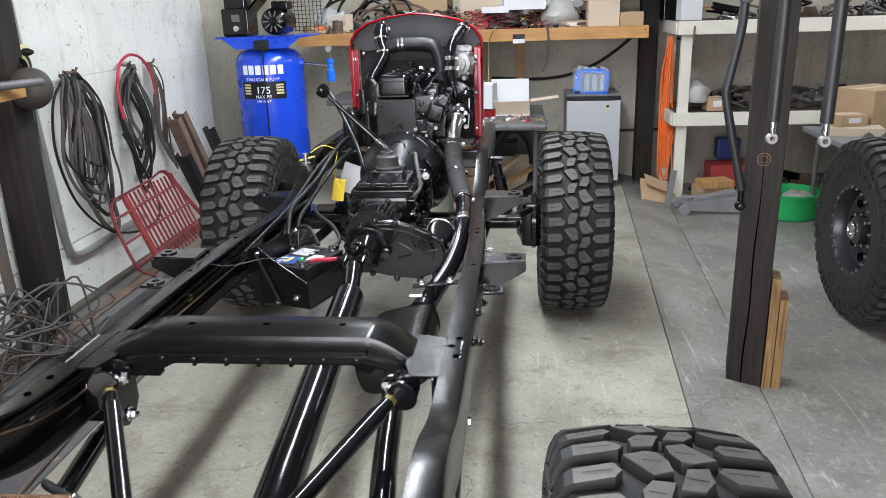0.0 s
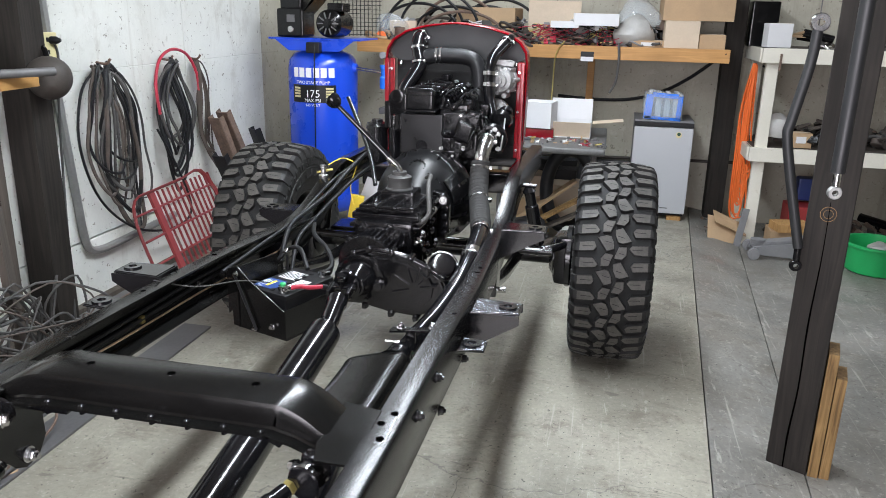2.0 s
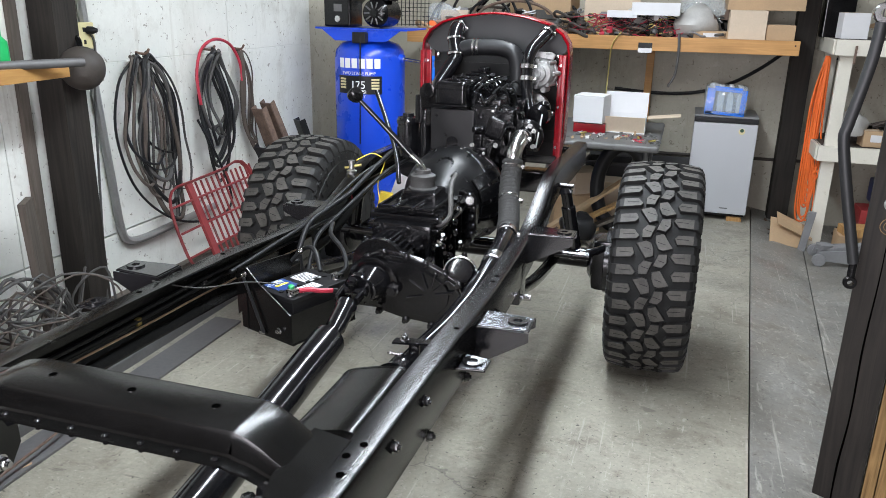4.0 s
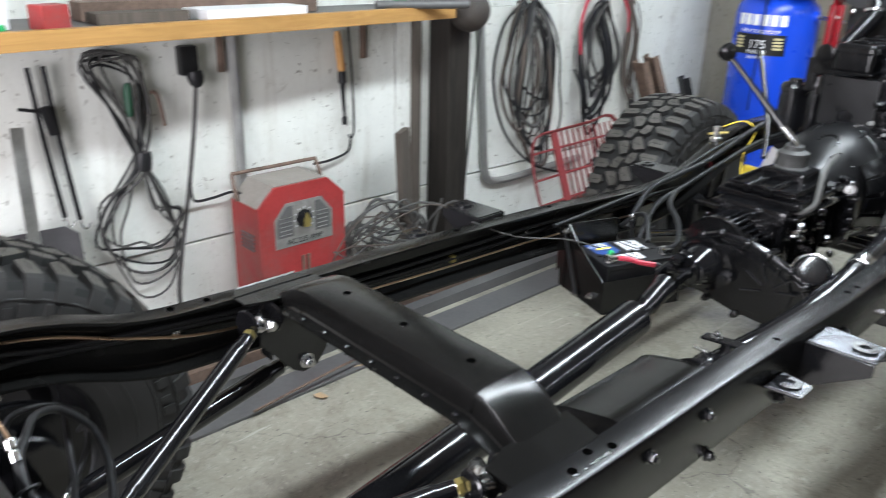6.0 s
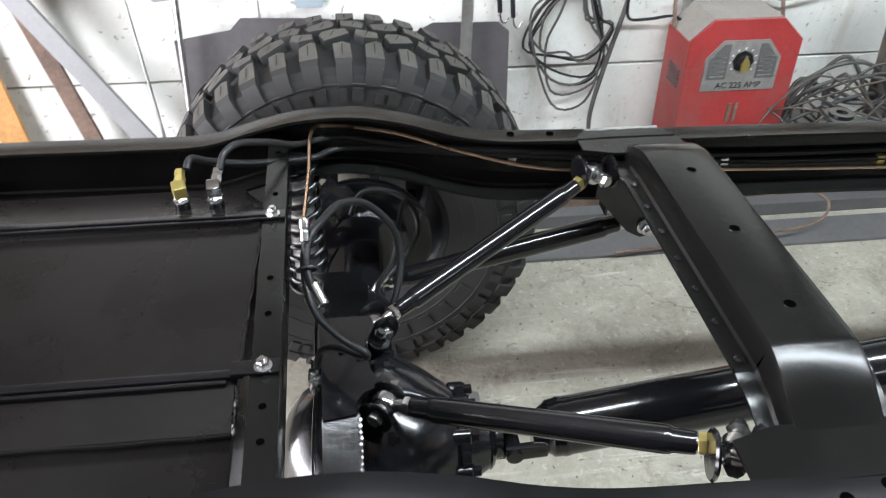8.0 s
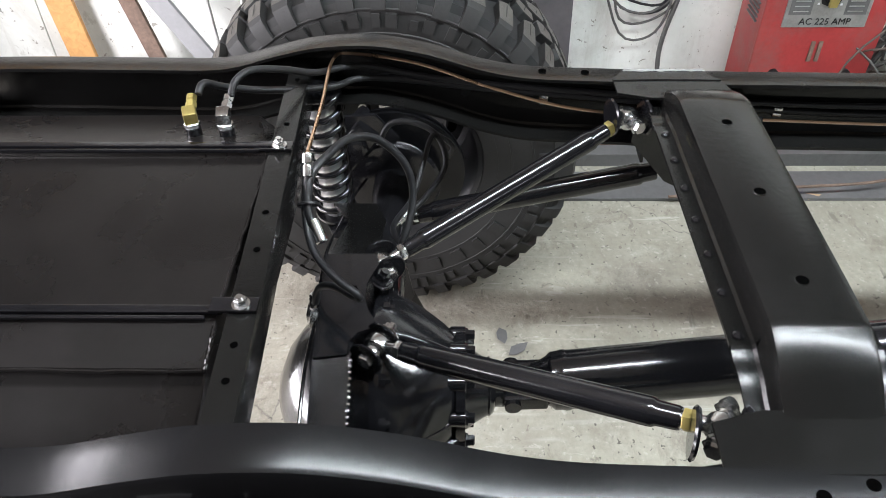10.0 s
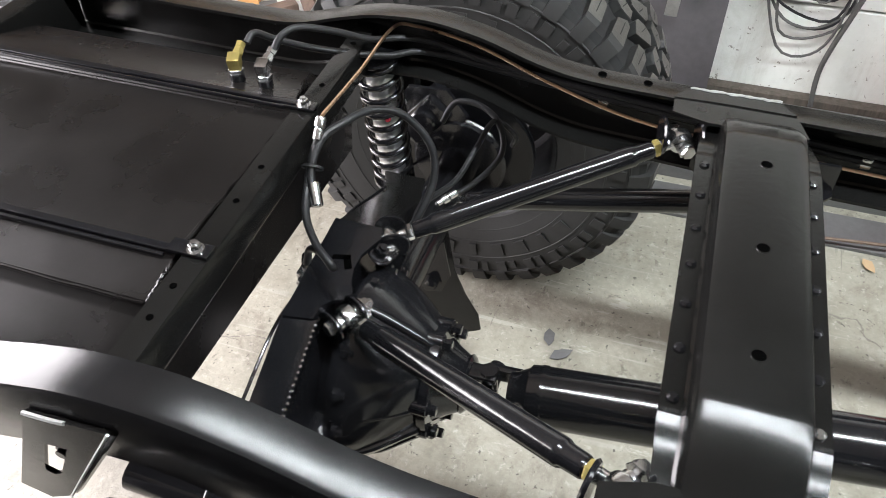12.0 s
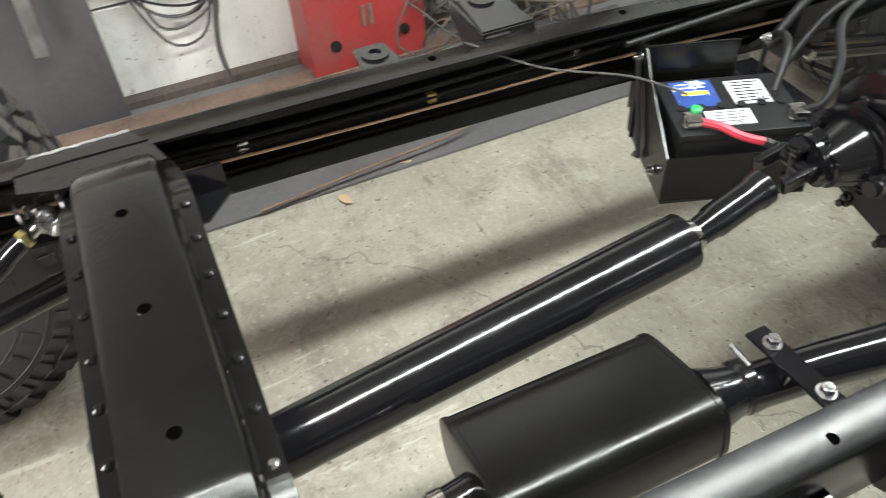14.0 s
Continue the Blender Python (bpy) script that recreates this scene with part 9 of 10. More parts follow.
for x0, x1, z0, z1 in ((1.078, 1.135, 0.815, 1.01), (1.325, 1.362, 0.82, 1.0), (1.13, 1.33, 0.985, 1.02), (1.08, 1.36, 0.812, 0.835)):
    part("blue_film", bm_box(B(), ((x0 + x1) / 2, 5.133, (z0 + z1) / 2), (x1 - x0, 0.004, z1 - z0), Matrix.Rotation(0.05, 4, "Y")), M_BLUE2, wp)
bm = bm_box(B(), (1.22, 5.24, 0.918), (0.30, 0.225, 0.205), bevel=0.03)
bmesh.ops.subdivide_edges(bm, edges=bm.edges[:], cuts=4, use_grid_fill=True)
rnd = random.Random(8)
for v in bm.verts:
    v.co += V(rnd.uniform(-1, 1), rnd.uniform(-1, 0.4), rnd.uniform(-1, 1)) * 0.006
part("film", bm, M_FILM, wp)
part("film_flap", bm_box(B(), (1.22, 5.14, 1.01), (0.24, 0.008, 0.03), Matrix.Rotation(0.25, 4, "Y")), M_FILM, wp)

# folding table with boxes
tb = root("work_table", (0.45, 4.45, 0.0), "grey plastic folding table covered with small parts", "table")
part("top", bm_box(B(), (0.40, 4.50, 0.715), (0.80, 1.10, 0.045), bevel=0.018, seg=3), M_GREYT, tb)
for x in (0.08, 0.72):
    for y in (4.08, 4.92):
        part("leg", bm_cyl(B(), (x, y, 0.0), (x, y, 0.695), 0.016, n=12), M_GREYP, tb)
bench = root("bench", (-0.62, 4.75, 0.0), "dark grey bench beside the blue compressor", "bench")
part("worktop", bm_box(B(), (-0.62, 4.75, 0.86), (0.62, 0.60, 0.05), bevel=0.01), M_GREYP, bench)
part("leg", bm_box(B(), (-0.75, 4.85, 0.418), (0.08, 0.08, 0.835), bevel=0.004), M_GWOOD, bench)
thing("white_box", bm_box(B(), (0.31, 4.42, 0.90), (0.21, 0.20, 0.185), Matrix.Rotation(-0.15, 4, "Z"), bevel=0.003), M_WHITE, "closed white carton on the table", "box")
thing("red_box", bm_box(B(), (0.31, 4.43, 0.770), (0.22, 0.20, 0.062), bevel=0.004), M_RED, "flat dark red box under the white carton", "box")
ob_ = root("open_box", (0.53, 4.50, 0.738), "open white cardboard box with its lid up", "box")
for c, s, rx in (((0.53, 4.40, 0.80), (0.30, 0.004, 0.115), 0.35), ((0.53, 4.62, 0.80), (0.30, 0.004, 0.11), 0), ((0.38, 4.51, 0.79), (0.004, 0.22, 0.10), 0), ((0.68, 4.51, 0.79), (0.004, 0.22, 0.10), 0), ((0.53, 4.51, 0.742), (0.30, 0.22, 0.004), 0)):
    part("side", bm_box(B(), c, s, Matrix.Rotation(rx, 4, "X")), M_TAN if rx else M_WHITE, ob_)
part("lid", bm_box(B(), (0.53, 4.63, 0.925), (0.30, 0.004, 0.15), Matrix.Rotation(-0.12, 4, "X")), M_WHITE, ob_)
part("flap", bm_box(B(), (0.80, 4.52, 0.855), (0.22, 0.16, 0.004), Matrix.Rotation(-0.12, 4, "Y")), M_TAN, ob_)
rnd = random.Random(33)


def bit(p, s, mat, label, category, group, style):
    """One small loose object: a fitting, bracket, ring, can, or bent wire."""
    bm = B()
    m = Matrix.Rotation(rnd.uniform(0, 3.1), 4, "Z") @ Matrix.Rotation(rnd.uniform(-0.5, 0.5), 4, "X")
    p = Vector(p)
    if style == 0:
        bm_box(bm, p + V(0, 0, s * 0.3), (s, s * rnd.uniform(0.4, 1.2), s * 0.6), m, bevel=s * 0.08)
        bm_cyl(bm, p + V(0, 0, s * 0.3), p + V(s * 0.5, s * 0.3, s * 0.8), s * 0.18, n=10)
    elif style == 1:
        bm_lathe(bm, p, V(rnd.uniform(-0.4, 0.4), rnd.uniform(-0.4, 0.4), 1), [(s * 0.3, 0), (s * 0.45, s * 0.1), (s * 0.45, s * 0.5), (s * 0.25, s * 0.6), (s * 0.25, s * 0.9)], 14)
    elif style == 2:
        bm_tube(bm, [p + V(s * math.cos(a), s * math.sin(a) * 0.8, s * 0.15 + 0.25 * s * math.sin(a * 2)) for a in np.linspace(0, 5.8, 10)], s * 0.13, n=8, k=3)
    elif style == 3:
        bm_prism(bm, [(-s, -s * 0.3), (s, -s * 0.3), (s, s * 0.1), (s * 0.3, s * 0.1), (s * 0.2, s * 0.6), (-s * 0.8, s * 0.6)], Matrix.Translation(p + V(0, 0, s * 0.3)) @ m @ Matrix.Rotation(1.2, 4, "X"), s * 0.12, s * 0.02)
    elif style == 4:
        bm_lathe(bm, p + V(0, 0, s * 0.25), V(rnd.uniform(-1, 1), rnd.uniform(-1, 1), 0.1), [(s * 0.25, 0), (s * 0.25, s * 1.8), (s * 0.18, s * 1.8), (s * 0.18, s * 1.7)], 14)
    else:
        q = smooth_path([p + V(rnd.uniform(-s, s) * 1.6, rnd.uniform(-s, s), s * rnd.uniform(0.1, 0.9)) for _ in range(5)], 5)
        bm_tube(bm, q, s * 0.10, n=6, k=1)
    return thing({0: "machine_part", 1: "pipe_fitting", 2: "hose_ring", 3: "metal_bracket", 4: "pipe_offcut", 5: "wire_tangle"}[style], bm, mat, label, category, group)


NAMES = {0: ("greasy old machine part lying among scrap", "machine part"), 1: ("old threaded metal fitting", "fitting"), 2: ("coiled length of dark hose", "hose"), 3: ("bent sheet metal bracket", "bracket"), 4: ("short metal pipe offcut", "pipe"), 5: ("loose tangle of thin wire", "wire")}


def clutter(n, x0, x1, y0, y1, z, smin, smax, group, mats, layers=2, styles=(0, 1, 2, 3, 4, 5)):
    for k in range(n):
        st = rnd.choice(styles)
        s = rnd.uniform(smin, smax)
        lay = k % layers
        bit((rnd.uniform(x0, x1), rnd.uniform(y0, y1), z + lay * smax * 0.3), s, rnd.choice(mats), NAMES[st][0], NAMES[st][1], group, st)


DARK = (M_RUST, M_GREYP, M_MATTE, M_RUSTDK, M_BELT, M_GREYL, M_CABLE)
clutter(46, 0.22, 0.78, 4.02, 4.35, 0.739, 0.012, 0.032, "small parts on the table", (M_ALU, M_BRASS, M_GREYP, M_PINK, M_WHITE, M_CHROME, M_CARD), 1)
clutter(26, -1.15, 1.3, 5.30, 5.55, 1.362, 0.11, 0.20, "heavy parts at the back of the shelf", DARK + (M_TARP, M_CARD), 1, (0, 1, 3, 4))
clutter(64, -1.15, 0.15, 5.03, 5.45, 1.362, 0.04, 0.10, "clutter on the back shelf", DARK + (M_CARD, M_ALU), 3)
clutter(50, 0.10, 1.0, 5.02, 5.40, 1.362, 0.035, 0.085, "clutter on the back shelf", DARK + (M_PINK, M_RUST), 2)
for k in range(26):
    x, y = rnd.uniform(0.12, 0.95), rnd.uniform(4.99, 5.2)
    pts = [(x + rnd.uniform(-0.22, 0.22), y + rnd.uniform(-0.02, 0.1), 1.365 + rnd.uniform(0.0, 0.16)) for _ in range(6)]
    tube_thing("loose_wire", pts, 0.0035, rnd.choice((M_PINK, M_PINK, M_CABLE, M_HOSE, M_BRASS)), "loose red and yellow wiring spilling over the shelf", "wire", "wiring on the shelf", n=6, k=4)
for k in range(9):
    a0 = rnd.uniform(0.4, 1.2)
    x, y = rnd.uniform(-0.9, 0.0), rnd.uniform(5.15, 5.45)
    tube_thing("curved_trim", [(x + 0.35 * math.cos(a), y, 1.40 + a0 * 0.30 * math.sin(a)) for a in np.linspace(0.15, 3.0, 8)], 0.012, rnd.choice((M_HOSE, M_BELT, M_RUST)), "curved black rubber trim on the shelf", "trim strip", "trim on the shelf")
clutter(46, -1.0, 1.2, 5.10, 5.45, 1.47, 0.03, 0.09, "clutter on the back shelf", DARK + (M_TARP, M_WHITE, M_RUST), 2)


def carton(x, y, z, sx, sy, sz, mat, rz, label, flap=False):
    r = root("carton", (x, y, z), label, "box", "cartons on the shelf")
    m = Matrix.Rotation(rz, 4, "Z")
    part("body", bm_box(B(), (x, y, z + sz / 2), (sx, sy, sz), m, bevel=0.003), mat, r)
    part("tape", bm_box(B(), (x, y, z + sz + 0.0008), (sx * 0.98, 0.05, 0.0012), m), M_TAN, r)
    if flap:
        part("label", bm_box(B(), V(x, y, z + sz * 0.55) + m @ V(0, -sy / 2 - 0.0012, 0), (sx * 0.45, 0.002, sz * 0.45), m), M_WHITE, r)
    return r
carton(1.05, 5.12, 1.361, 0.24, 0.20, 0.06, M_CARD, 0.0, "flat brown carton with a white label", True)
carton(1.29, 5.12, 1.361, 0.25, 0.24, 0.21, M_TAN, 0.02, "white printed carton on the shelf", False)
carton(1.52, 5.12, 1.361, 0.19, 0.20, 0.115, M_CARD, -0.03, "small yellowish carton on the shelf", False)
carton(1.40, 5.30, 1.572, 0.52, 0.40, 0.22, M_CARD, 0.03, "large brown carton on top of others", False)
carton(0.64, 5.10, 1.52, 0.34, 0.24, 0.09, M_WHITE, 0.08, "flat white carton on the heap", False)
carton(-0.95, 5.25, 1.361, 0.22, 0.2, 0.16, M_TAN, 0.2, "small tan carton among parts", False)
carton(-0.25, 5.45, 1.361, 0.5, 0.3, 0.28, M_CARD, -0.1, "brown carton at the back of the shelf", False)
thing("tin_can", bm_lathe(B(), (-0.93, 5.06, 1.361), (0, 0, 1), [(0.04, 0), (0.042, 0.01), (0.042, 0.10), (0.038, 0.105), (0.042, 0.11)], 20), M_RUST, "rusty tin can on the shelf", "can")
thing("orange_reel", bm_lathe(B(), (-1.08, 5.03, 1.40), (0.2, -1, 0), [(0.04, 0), (0.04, 0.03), (0.015, 0.032)], 20), M_ORANGE, "small orange plastic reel", "reel")
def bag(x, y, z, s, mat, label):
    bm = bmesh.new()
    bmesh.ops.create_icosphere(bm, subdivisions=3, radius=s)
    for v in bm.verts:
        f = 1 + 0.35 * noise.noise(v.co * (3.2 / s) * 0.35 + V(x * 9, y, z)) + 0.12 * noise.noise(v.co * (9 / s) * 0.5)
        v.co = V(x, y, z) + V(v.co.x * 1.2 * f, v.co.y * 0.9 * f, max(-s * 0.55, v.co.z * f))
    return thing("plastic_bag", bm, mat, label, "plastic bag", "bags on the shelf")
bag(0.95, 5.14, 1.46, 0.13, M_TARP, "crumpled grey plastic bag")
bag(-1.02, 5.12, 1.48, 0.11, M_FILM, "clear crumpled plastic bag")
bag(0.98, 5.30, 1.58, 0.15, M_FILM, "clear plastic sheet heaped on the shelf")
carton(0.30, 5.40, 1.362, 0.42, 0.24, 0.34, M_TAN, 0.05, "tan carton at the back of the shelf", False)
carton(0.42, 5.08, 1.50, 0.22, 0.20, 0.05, M_WHITE, -0.1, "flat white carton on the heap", False)
bag(0.50, 5.25, 1.46, 0.10, M_TARP, "crumpled grey plastic bag")

clutter(70, -1.0, 1.25, 5.03, 5.25, 1.364, 0.02, 0.06, "small parts along the shelf edge", (M_RUSTDK, M_MATTE, M_CHROME, M_WHITE, M_CARD, M_REDDULL, M_CABLE, M_BRASS), 2)
# orange cord and things by the dark post
oc = root("extension_cord", (1.86, 5.2, 1.27), "bright orange extension cord hung in long loops", "extension cord")
for k in range(12):
    dx, w = rnd.uniform(-0.035, 0.035), rnd.uniform(0.012, 0.04)
    zb = rnd.uniform(0.03, 0.42)
    part("loop", bm_tube(B(), [(1.875 + dx * 0.3, 5.22, 1.27), (1.87 + dx - w, 5.20 + rnd.uniform(-0.02, 0.02), 0.95), (1.88 + dx - w * 1.3, 5.19, 0.60), (1.88 + dx - w, 5.20, zb + 0.10), (1.89 + dx, 5.20, zb), (1.90 + dx + w, 5.20, zb + 0.10), (1.85 + dx + w, 5.21, 0.70), (1.88 + dx * 0.4, 5.22, 1.26)], 0.007, n=8, k=5), M_ORANGE, oc)
thing("outlet", bm_box(B(), (1.92, 5.64, 1.52), (0.09, 0.03, 0.14), bevel=0.008), M_HOSE, "dark plastic outlet on the end wall", "outlet")
tube_thing("power_cord", [(1.92, 5.62, 1.46), (1.90, 5.6, 1.36), (1.98, 5.55, 1.24), (2.1, 5.5, 1.22)], 0.008, M_HOSE, "black cord from the outlet", "cord")
cb = root("crushed_carton", (1.80, 4.80, -0.09), "crushed brown cardboard box on the floor", "box")
part("panel", bm_box(B(), (1.74, 4.86, 0.02), (0.24, 0.20, 0.006), Matrix.Rotation(0.9, 4, "X") @ Matrix.Rotation(0.35, 4, "Y")), M_CARD, cb)
part("panel", bm_box(B(), (1.80, 4.92, 0.06), (0.28, 0.16, 0.006), Matrix.Rotation(0.35, 4, "X") @ Matrix.Rotation(0.45, 4, "Y")), M_CARD, cb)
part("panel", bm_box(B(), (1.80, 4.98, -0.02), (0.25, 0.006, 0.14), Matrix.Rotation(0.3, 4, "Y")), M_CARD, cb)
clutter(16, 1.52, 1.76, 4.9, 5.4, -0.05, 0.02, 0.05, "chain and scrap on the floor", (M_MATTE, M_RUST, M_GREYP), 1)

# cartons, boards and an inner tube stored under the folding table
carton(0.22, 4.55, 0.0, 0.34, 0.30, 0.26, M_CARD, 0.3, "sagging brown carton under the table")
carton(0.55, 4.75, 0.0, 0.40, 0.32, 0.34, M_TAN, -0.2, "tan carton under the table")
carton(0.26, 4.60, 0.262, 0.26, 0.22, 0.16, M_TAN, 0.7, "small tan carton under the table")
carton(0.78, 4.40, 0.0, 0.26, 0.24, 0.12, M_CARD, 0.5, "flat brown carton under the table")
for k, (y0, x0, x1, z1) in enumerate(((4.05, 0.10, 0.72, 0.36), (4.12, 0.22, 0.86, 0.30), (4.00, 0.40, 0.95, 0.22), (4.18, 0.05, 0.60, 0.42))):
    a, b = V(x0, y0, 0.03), V(x1, y0 + 0.25, z1)
    thing("board_offcut", bm_box(B(), (a + b) / 2, (0.07, 0.02, (b - a).length), frame_at(b - a).to_4x4(), bevel=0.002), (M_RWOOD, M_GWOOD, M_GWOOD, M_CARD)[k], "broken board offcut leaning under the table", "board", "offcuts under the table")
thing("inner_tube", bm_tube(B(), [(0.56 + 0.17 * math.cos(a), 4.40 + 0.03 * math.sin(a), 0.36 + 0.29 * math.sin(a)) for a in np.linspace(0, 6.2, 18)], 0.05, n=14, k=2), M_HOSE, "black rubber tube standing under the table", "tube")
clutter(18, 0.1, 0.9, 4.0, 4.3, 0.0, 0.03, 0.09, "scrap under the table", DARK + (M_CARD,), 1)

# added dark sheet stands for the shade and dark clutter below the table
thing("shade_sheet", bm_box(B(), (0.62, 5.56, 0.19), (0.86, 0.02, 0.40), Matrix.Rotation(-0.12, 4, "X"), bevel=0.003), M_GREYDK, "dark sheet added for shade and clutter under the table", "panel")
thing("black_bin", bm_loft(B(), [[V(0.42 + s * a, 4.95 + s * b, z) for a, b in ((-0.17, -0.13), (0.17, -0.13), (0.17, 0.13), (-0.17, 0.13))] for s, z in ((0.85, 0.0), (1.0, 0.42), (1.06, 0.425), (1.06, 0.45), (0.97, 0.45), (0.85, 0.06))]), M_HOSE, "black plastic bin full of scrap under the table", "bin")
# dark strip added to draw the end wall's groove line
thing("wall_groove_line", bm_tube(B(), [(-0.9, 5.63, 0.405), (0.2, 5.63, 0.402), (1.0, 5.63, 0.405), (2.0, 5.63, 0.42)], 0.013, n=10, k=3), M_RUSTDK, "dark round strip for the groove line along the end wall", "pipe")
bag(0.30, 4.12, 0.10, 0.11, M_HOSE, "crumpled black plastic bag under the table")
bag(0.62, 4.10, 0.08, 0.09, M_TARP, "crumpled grey plastic bag under the table")

# ---- white shelving of the next bay ----
ws = root("white_shelving", (2.7, 5.2, -0.09), "heavy white painted timber shelving", "shelving")
for z in (1.345, 0.62):
    part("front_rail", bm_box(B(), (2.96, 4.87, z), (2.20, 0.045, 0.105), bevel=0.004), M_WPAINT, ws)
    part("deck", bm_box(B(), (2.96, 5.25, z + 0.035), (2.18, 0.72, 0.03)), M_GWOOD, ws)
    part("end_rail", bm_box(B(), (1.87, 5.25, z), (0.04, 0.70, 0.10), bevel=0.003), M_WPAINT, ws)
for x in (1.945, 4.0):
    for y in (4.92, 5.56):
        part("leg", bm_box(B(), (x, y, 0.60), (0.085, 0.05, 1.40), bevel=0.004), M_WPAINT, ws)
part("clip", bm_box(B(), (1.985, 4.842, 1.30), (0.015, 0.01, 0.12), bevel=0.002), M_RUST, ws)
thing("plywood_strip", bm_box(B(), (1.87, 4.80, 0.06), (0.05, 0.02, 0.30), Matrix.Rotation(0.12, 4, "Y"), bevel=0.002), M_GREYL, "grey board end leaning on the shelving", "board")
clutter(30, 2.15, 3.6, 5.25, 5.5, 0.672, 0.10, 0.17, "heavy parts at the back of the shelf", DARK, 1, (0, 1, 3, 4))
clutter(80, 2.12, 3.55, 4.91, 5.45, 0.675, 0.04, 0.11, "clutter on the white shelving", DARK, 3)
clutter(44, 2.15, 3.9, 4.92, 5.40, 1.40, 0.04, 0.12, "clutter on the white shelving", DARK + (M_CHROME, M_CARD), 2)
clutter(44, 2.2, 3.7, 4.9, 5.5, -0.09, 0.05, 0.15, "scrap under the shelving", (M_MATTE, M_RUST, M_RUSTDK, M_BELT), 2)
carton(1.97, 5.02, 1.40, 0.17, 0.14, 0.17, M_WHITE, 0.1, "white printed carton in a bag", False)
carton(2.22, 5.00, 0.675, 0.16, 0.14, 0.11, M_CARD, 0.1, "small brown carton with a label", True)
bag(2.06, 5.0, 0.80, 0.10, M_TARP, "crumpled grey plastic bag")
thing("dark_speaker", bm_box(B(), (1.93, 5.45, 1.56), (0.2, 0.2, 0.34), bevel=0.01), M_MATTE, "plain black case on the shelf", "case")
thing("red_toolbox", bm_box(B(), (2.45, 5.15, 0.10), (0.42, 0.25, 0.20), bevel=0.012), M_REDOLD, "red steel toolbox on the floor", "toolbox")
thing("blue_bottle", bm_box(B(), (2.42, 5.25, 0.31), (0.20, 0.14, 0.18), bevel=0.02), M_BLUEDK, "dark blue oil jug", "jug")
thing("wood_offcut", bm_box(B(), (2.22, 4.80, 0.10), (0.26, 0.18, 0.06), Matrix.Rotation(0.2, 4, "Z"), bevel=0.003), M_NWOOD, "pale pine offcut lying on a carton", "timber")
thing("floor_carton", bm_box(B(), (2.22, 4.84, -0.01), (0.30, 0.22, 0.155), bevel=0.004), M_CARD, "low brown carton on the floor", "box")
jk = root("floor_jack", (2.1, 4.60, -0.09), "dusty grey trolley jack on the floor", "floor jack")
for dy in (-0.09, 0.09):
    bm = B()
    bm_prism(bm, [(1.90, -0.055), (2.35, -0.07), (2.55, -0.06), (2.58, 0.03), (2.40, 0.075), (2.25, 0.055), (1.92, 0.005)], Matrix(((1, 0, 0, 0), (0, 0, 1, 4.58 + dy), (0, 1, 0, 0), (0, 0, 0, 1))), 0.012, 0.002)
    part("side_plate", bm, M_GREYL, jk)
    part("wheel", bm_lathe(B(), (1.92, 4.58 + dy * 1.35 - 0.015, -0.045), (0, 1, 0), [(0.02, 0), (0.042, 0.002), (0.044, 0.03), (0.02, 0.032)], 20), M_GREYL, jk)
    part("caster", bm_lathe(B(), (2.54, 4.58 + dy * 1.2 - 0.012, -0.052), (0, 1, 0), [(0.01, 0), (0.034, 0.002), (0.034, 0.024), (0.01, 0.026)], 18), M_GREYP, jk)
part("lift_arm", bm_box(B(), (2.12, 4.58, 0.035), (0.42, 0.09, 0.03), Matrix.Rotation(-0.20, 4, "Y"), bevel=0.006), M_GREYL, jk)
part("saddle", bm_lathe(B(), (1.96, 4.58, 0.01), (0, 0, 1), [(0.05, 0), (0.055, 0.03), (0.04, 0.032)], 18), M_GREYL, jk)
part("handle", bm_cyl(B(), (2.50, 4.58, 0.05), (2.62, 4.95, 0.55), 0.014, n=10), M_HOSE, jk)
tu = root("green_tub", (2.72, 4.42, -0.10), "green plastic tub with pale rags inside", "tub")
bm = bm_lathe(B(), (2.72, 4.42, -0.095), (0, 0, 1), [(0.16, 0.0), (0.19, 0.02), (0.215, 0.20), (0.235, 0.205), (0.235, 0.22), (0.21, 0.22), (0.185, 0.03), (0.001, 0.03)], 36, cap=False)
part("shell", bm, M_GREEN, tu)
for k in range(6):
    part("rag", bm_lathe(B(), (2.72 + rnd.uniform(-0.1, 0.1), 4.42 + rnd.uniform(-0.1, 0.1), 0.02), V(rnd.uniform(-0.5, 0.5), rnd.uniform(-0.5, 0.5), 1), [(0.03, 0), (0.085, 0.03), (0.075, 0.07), (0.02, 0.10)], 14), M_TARP, tu)
st = root("side_table", (3.45, 4.1, -0.08), "grey table corner with cartons on it", "table")
part("top", bm_box(B(), (3.40, 4.15, 0.585), (1.25, 0.75, 0.045), bevel=0.015), M_GREYL, st)
for x, y in ((2.88, 3.85), (3.95, 3.85), (2.88, 4.45), (3.95, 4.45)):
    part("leg", bm_cyl(B(), (x, y, -0.09), (x, y, 0.565), 0.018, n=12), M_GREYP, st)
carton(2.98, 4.12, 0.609, 0.36, 0.26, 0.06, M_TAN, -0.2, "flat pale carton on the table")
carton(2.94, 4.14, 0.671, 0.20, 0.18, 0.08, M_CARD, 0.2, "small brown carton with papers on it", True)
big = carton(3.20, 4.36, 0.61, 0.42, 0.34, 0.30, M_CARD, 0.5, "large brown carton on the table")
for k in range(3):
    thing("steel_bracket", bm_prism(B(), [(-0.06, 0), (0.06, 0), (0.0, 0.05)], Matrix.Translation((2.98 + 0.12 * k, 3.86, 0.612)) @ Matrix.Rotation(1.2, 4, "X"), 0.05, 0.004), M_GREYP, "folded grey steel bracket on the table", "bracket", "brackets on the table")

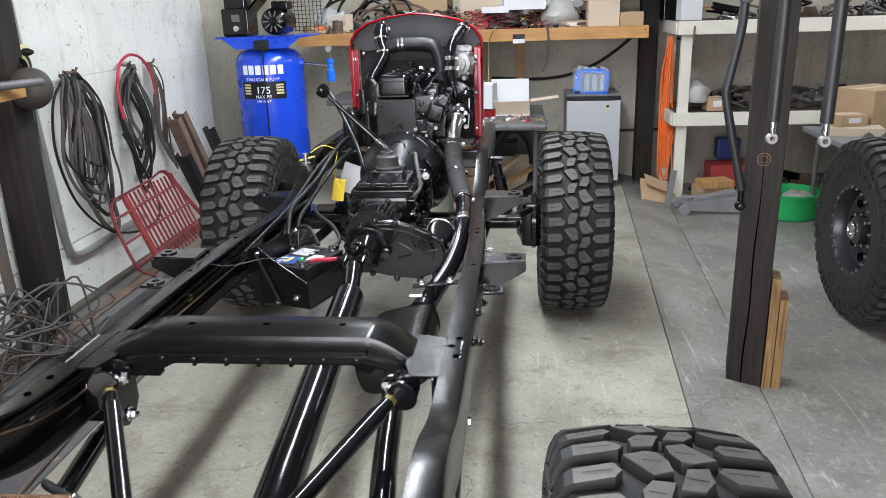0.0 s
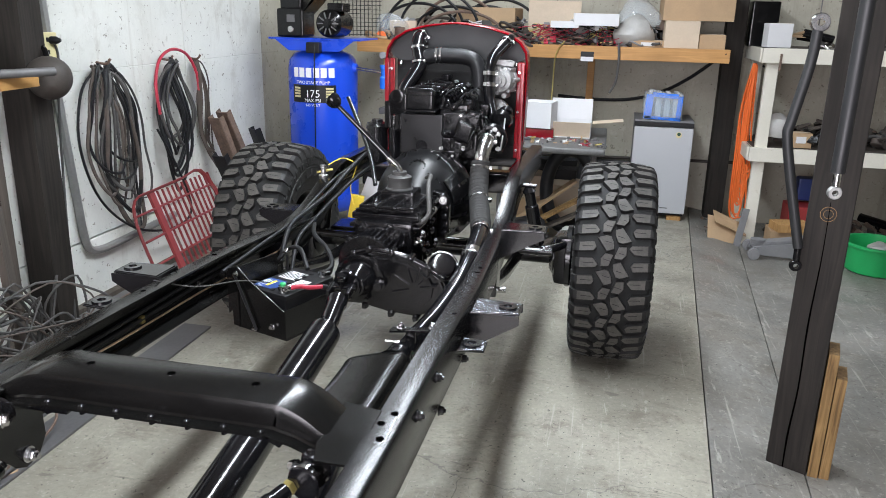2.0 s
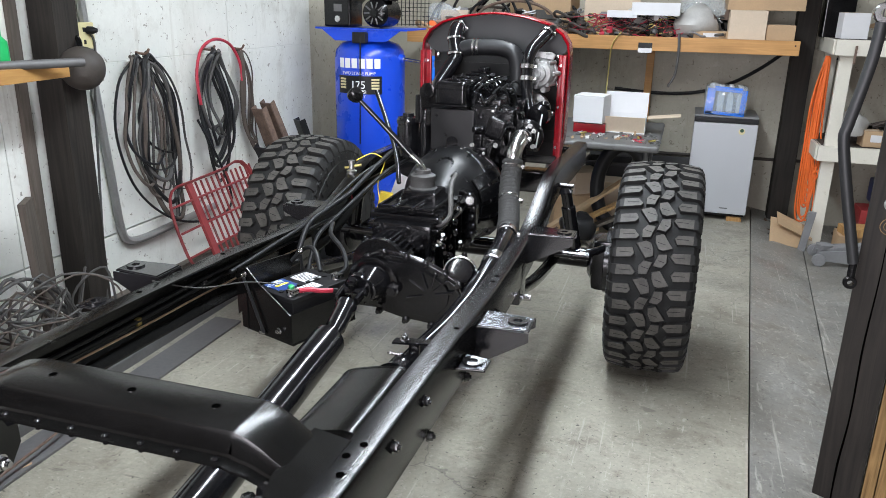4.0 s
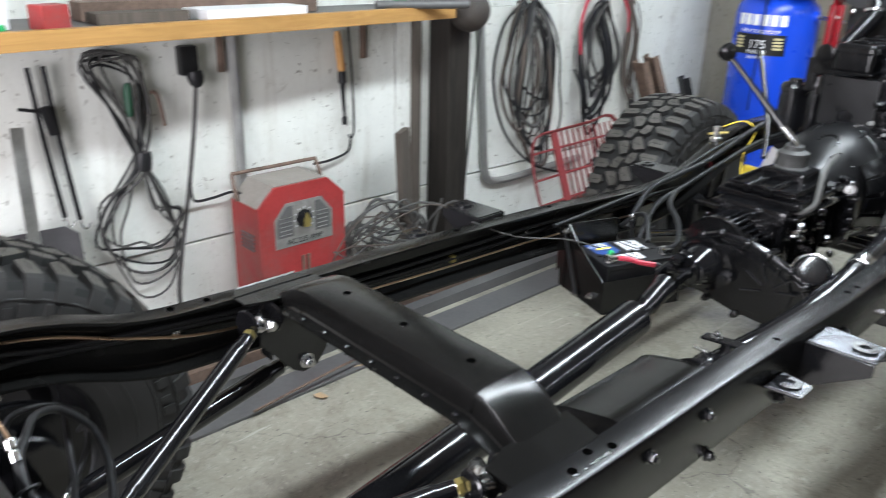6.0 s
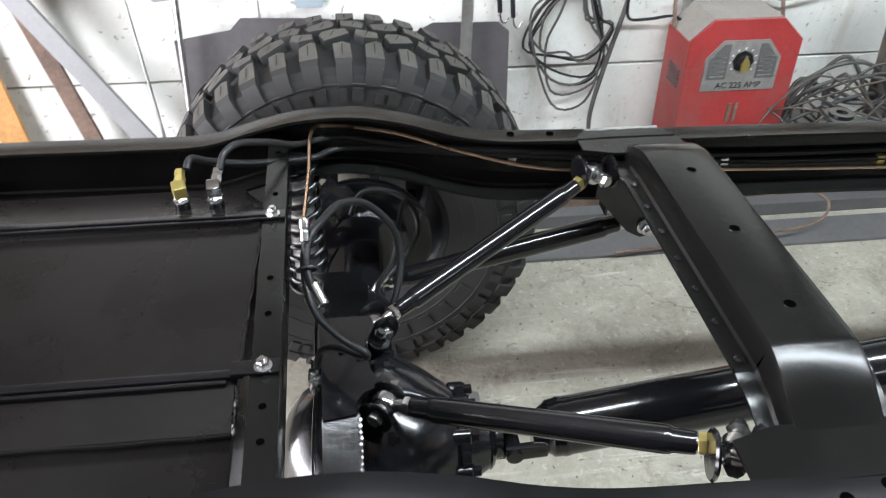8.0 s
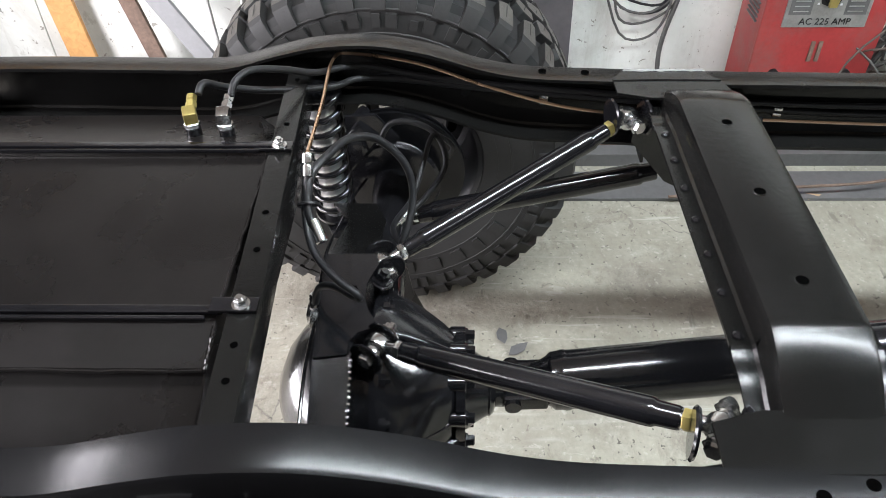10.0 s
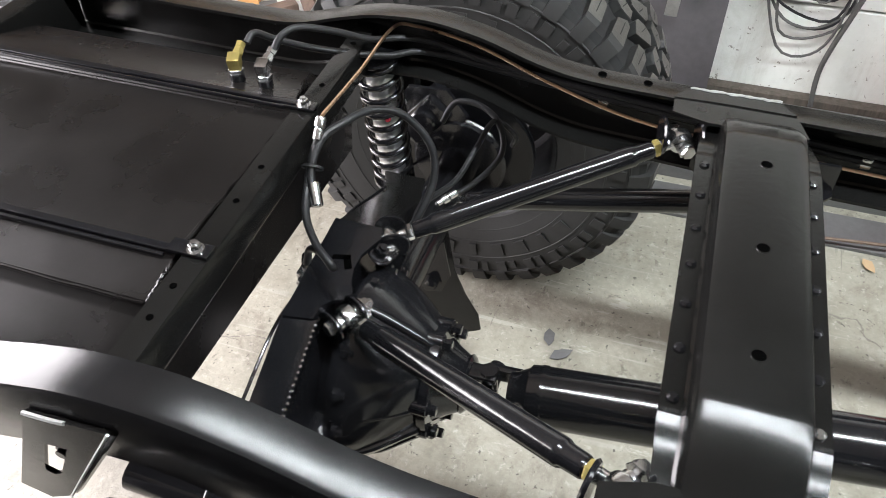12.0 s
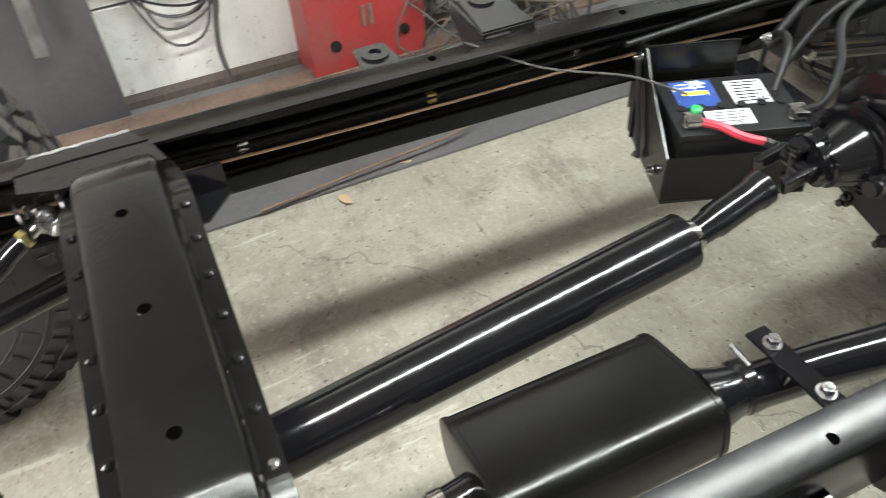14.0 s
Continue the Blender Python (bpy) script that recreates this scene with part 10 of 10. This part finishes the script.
# hanging links by the roof post
def hung_link(x, y, z0, z1, bend=None, zinc=True):
    r = root("hanging_link", (x, y, z0), "black tubular link hung up to dry after painting" if bend is None else "bent black steering link hung up to dry after painting", "suspension link", "links hung up to dry")
    pts = bend or [(x, y, z1), (x, y, (z0 + z1) / 2), (x, y, z0 + 0.06)]
    part("tube", bm_tube(B(), pts, 0.021 if bend is None else 0.017, n=16, k=4), M_GREYDK, r)
    part("shank", bm_cyl(B(), (pts[-1][0], y, z0 + 0.065), (pts[-1][0], y, z0 + 0.02), 0.012, n=12), M_CHROME if zinc else M_MATTE, r)
    part("eye", bm_lathe(B(), (pts[-1][0], y - 0.014, z0), (0, 1, 0), [(0.009, 0.003), (0.018, 0.003), (0.0205, 0.008), (0.0205, 0.020), (0.018, 0.025), (0.009, 0.025), (0.009, 0.003)], 22, cap=False), M_GALV if zinc else M_MATTE, r)
    part("hanging_wire", bm_cyl(B(), (pts[0][0], y, z1 - 0.01), (pts[0][0], y, 3.04), 0.002, n=6), M_CABLE, r)
    return r


hung_link(1.483, 1.21, 1.098, 1.95)
hung_link(1.595, 1.03, 1.118, 1.95)
bent = hung_link(1.49, 1.50, 0.775, 1.57, [(1.432, 1.50, 1.56), (1.425, 1.50, 1.45), (1.395, 1.50, 1.27), (1.390, 1.50, 1.22), (1.42, 1.50, 1.08), (1.48, 1.50, 0.84)], False)
part("top_eye", bm_lathe(B(), (1.435, 1.486, 1.585), (0, 1, 0), [(0.012, 0), (0.027, 0), (0.030, 0.006), (0.030, 0.022), (0.027, 0.028), (0.012, 0.028), (0.012, 0)], 22, cap=False), M_CHROME, bent)
# post details: knot ring, split and pale repair timbers
PM = Matrix.Translation((1.5885, 1.60, 0)) @ Matrix.Rotation(radians(-14), 4, "Z")


def on_post(name, bm, mat, parent):
    bmesh.ops.transform(bm, matrix=PM, verts=bm.verts)
    ob = mesh_object(name, bm, mat)
    ob.parent = parent
    return ob


on_post("knot", bm_lathe(B(), (-0.005, -0.072, 0.957), (0, -1, 0), [(0.025, 0), (0.0265, 0.001), (0.0245, 0.0012)], 24, cap=False), M_RWOOD, pe)
on_post("knot", bm_lathe(B(), (-0.005, -0.072, 0.957), (0, -1, 0), [(0.015, 0), (0.016, 0.001), (0.0145, 0.0012)], 24, cap=False), M_RWOOD, pe)
on_post("split", bm_tube(B(), [(-0.004, -0.0725, 1.0), (-0.002, -0.0725, 0.8), (-0.008, -0.0725, 0.55), (-0.004, -0.0725, 0.3), (-0.012, -0.0725, 0.1), (-0.010, -0.0725, -0.09)], [0.001, 0.002, 0.0035, 0.003, 0.004, 0.002], n=6), M_HOLE, pe)
on_post("split", bm_tube(B(), [(0.015, -0.0725, 1.9), (0.012, -0.0725, 1.5), (0.016, -0.0725, 1.2), (0.010, -0.0725, 1.05)], [0.001, 0.002, 0.002, 0.001], n=6), M_HOLE, pe)
for x0, x1, z1, y in ((0.076, 0.112, 0.45, -0.005), (0.115, 0.150, 0.36, 0.0)):
    ob = on_post("repair_timber", bm_box(B(), ((x0 + x1) / 2, y, (z1 - 0.12) / 2), (x1 - x0, 0.13, z1 + 0.12), bevel=0.003), M_RWOOD, None)
    tagged(ob, "short streaky brown pine timber nailed to the post", "timber", "repair timbers")

# wheel of the next vehicle
nw = root("spare_wheel", (2.43, 2.32, -0.045), "large black wheel with a mud-terrain tyre in the next bay", "wheel")
w = new("rim", RIM)
w.parent = nw
w.matrix_local = Matrix.Translation((0.0, 0, 0.470)) @ Matrix.Rotation(math.pi, 4, "Z") @ Matrix.Rotation(0.7, 4, "X") @ Matrix.Diagonal((1, 1, 1, 1))
t_ = new("tyre", TYRE)
t_.parent = w
bead_bolts(w)
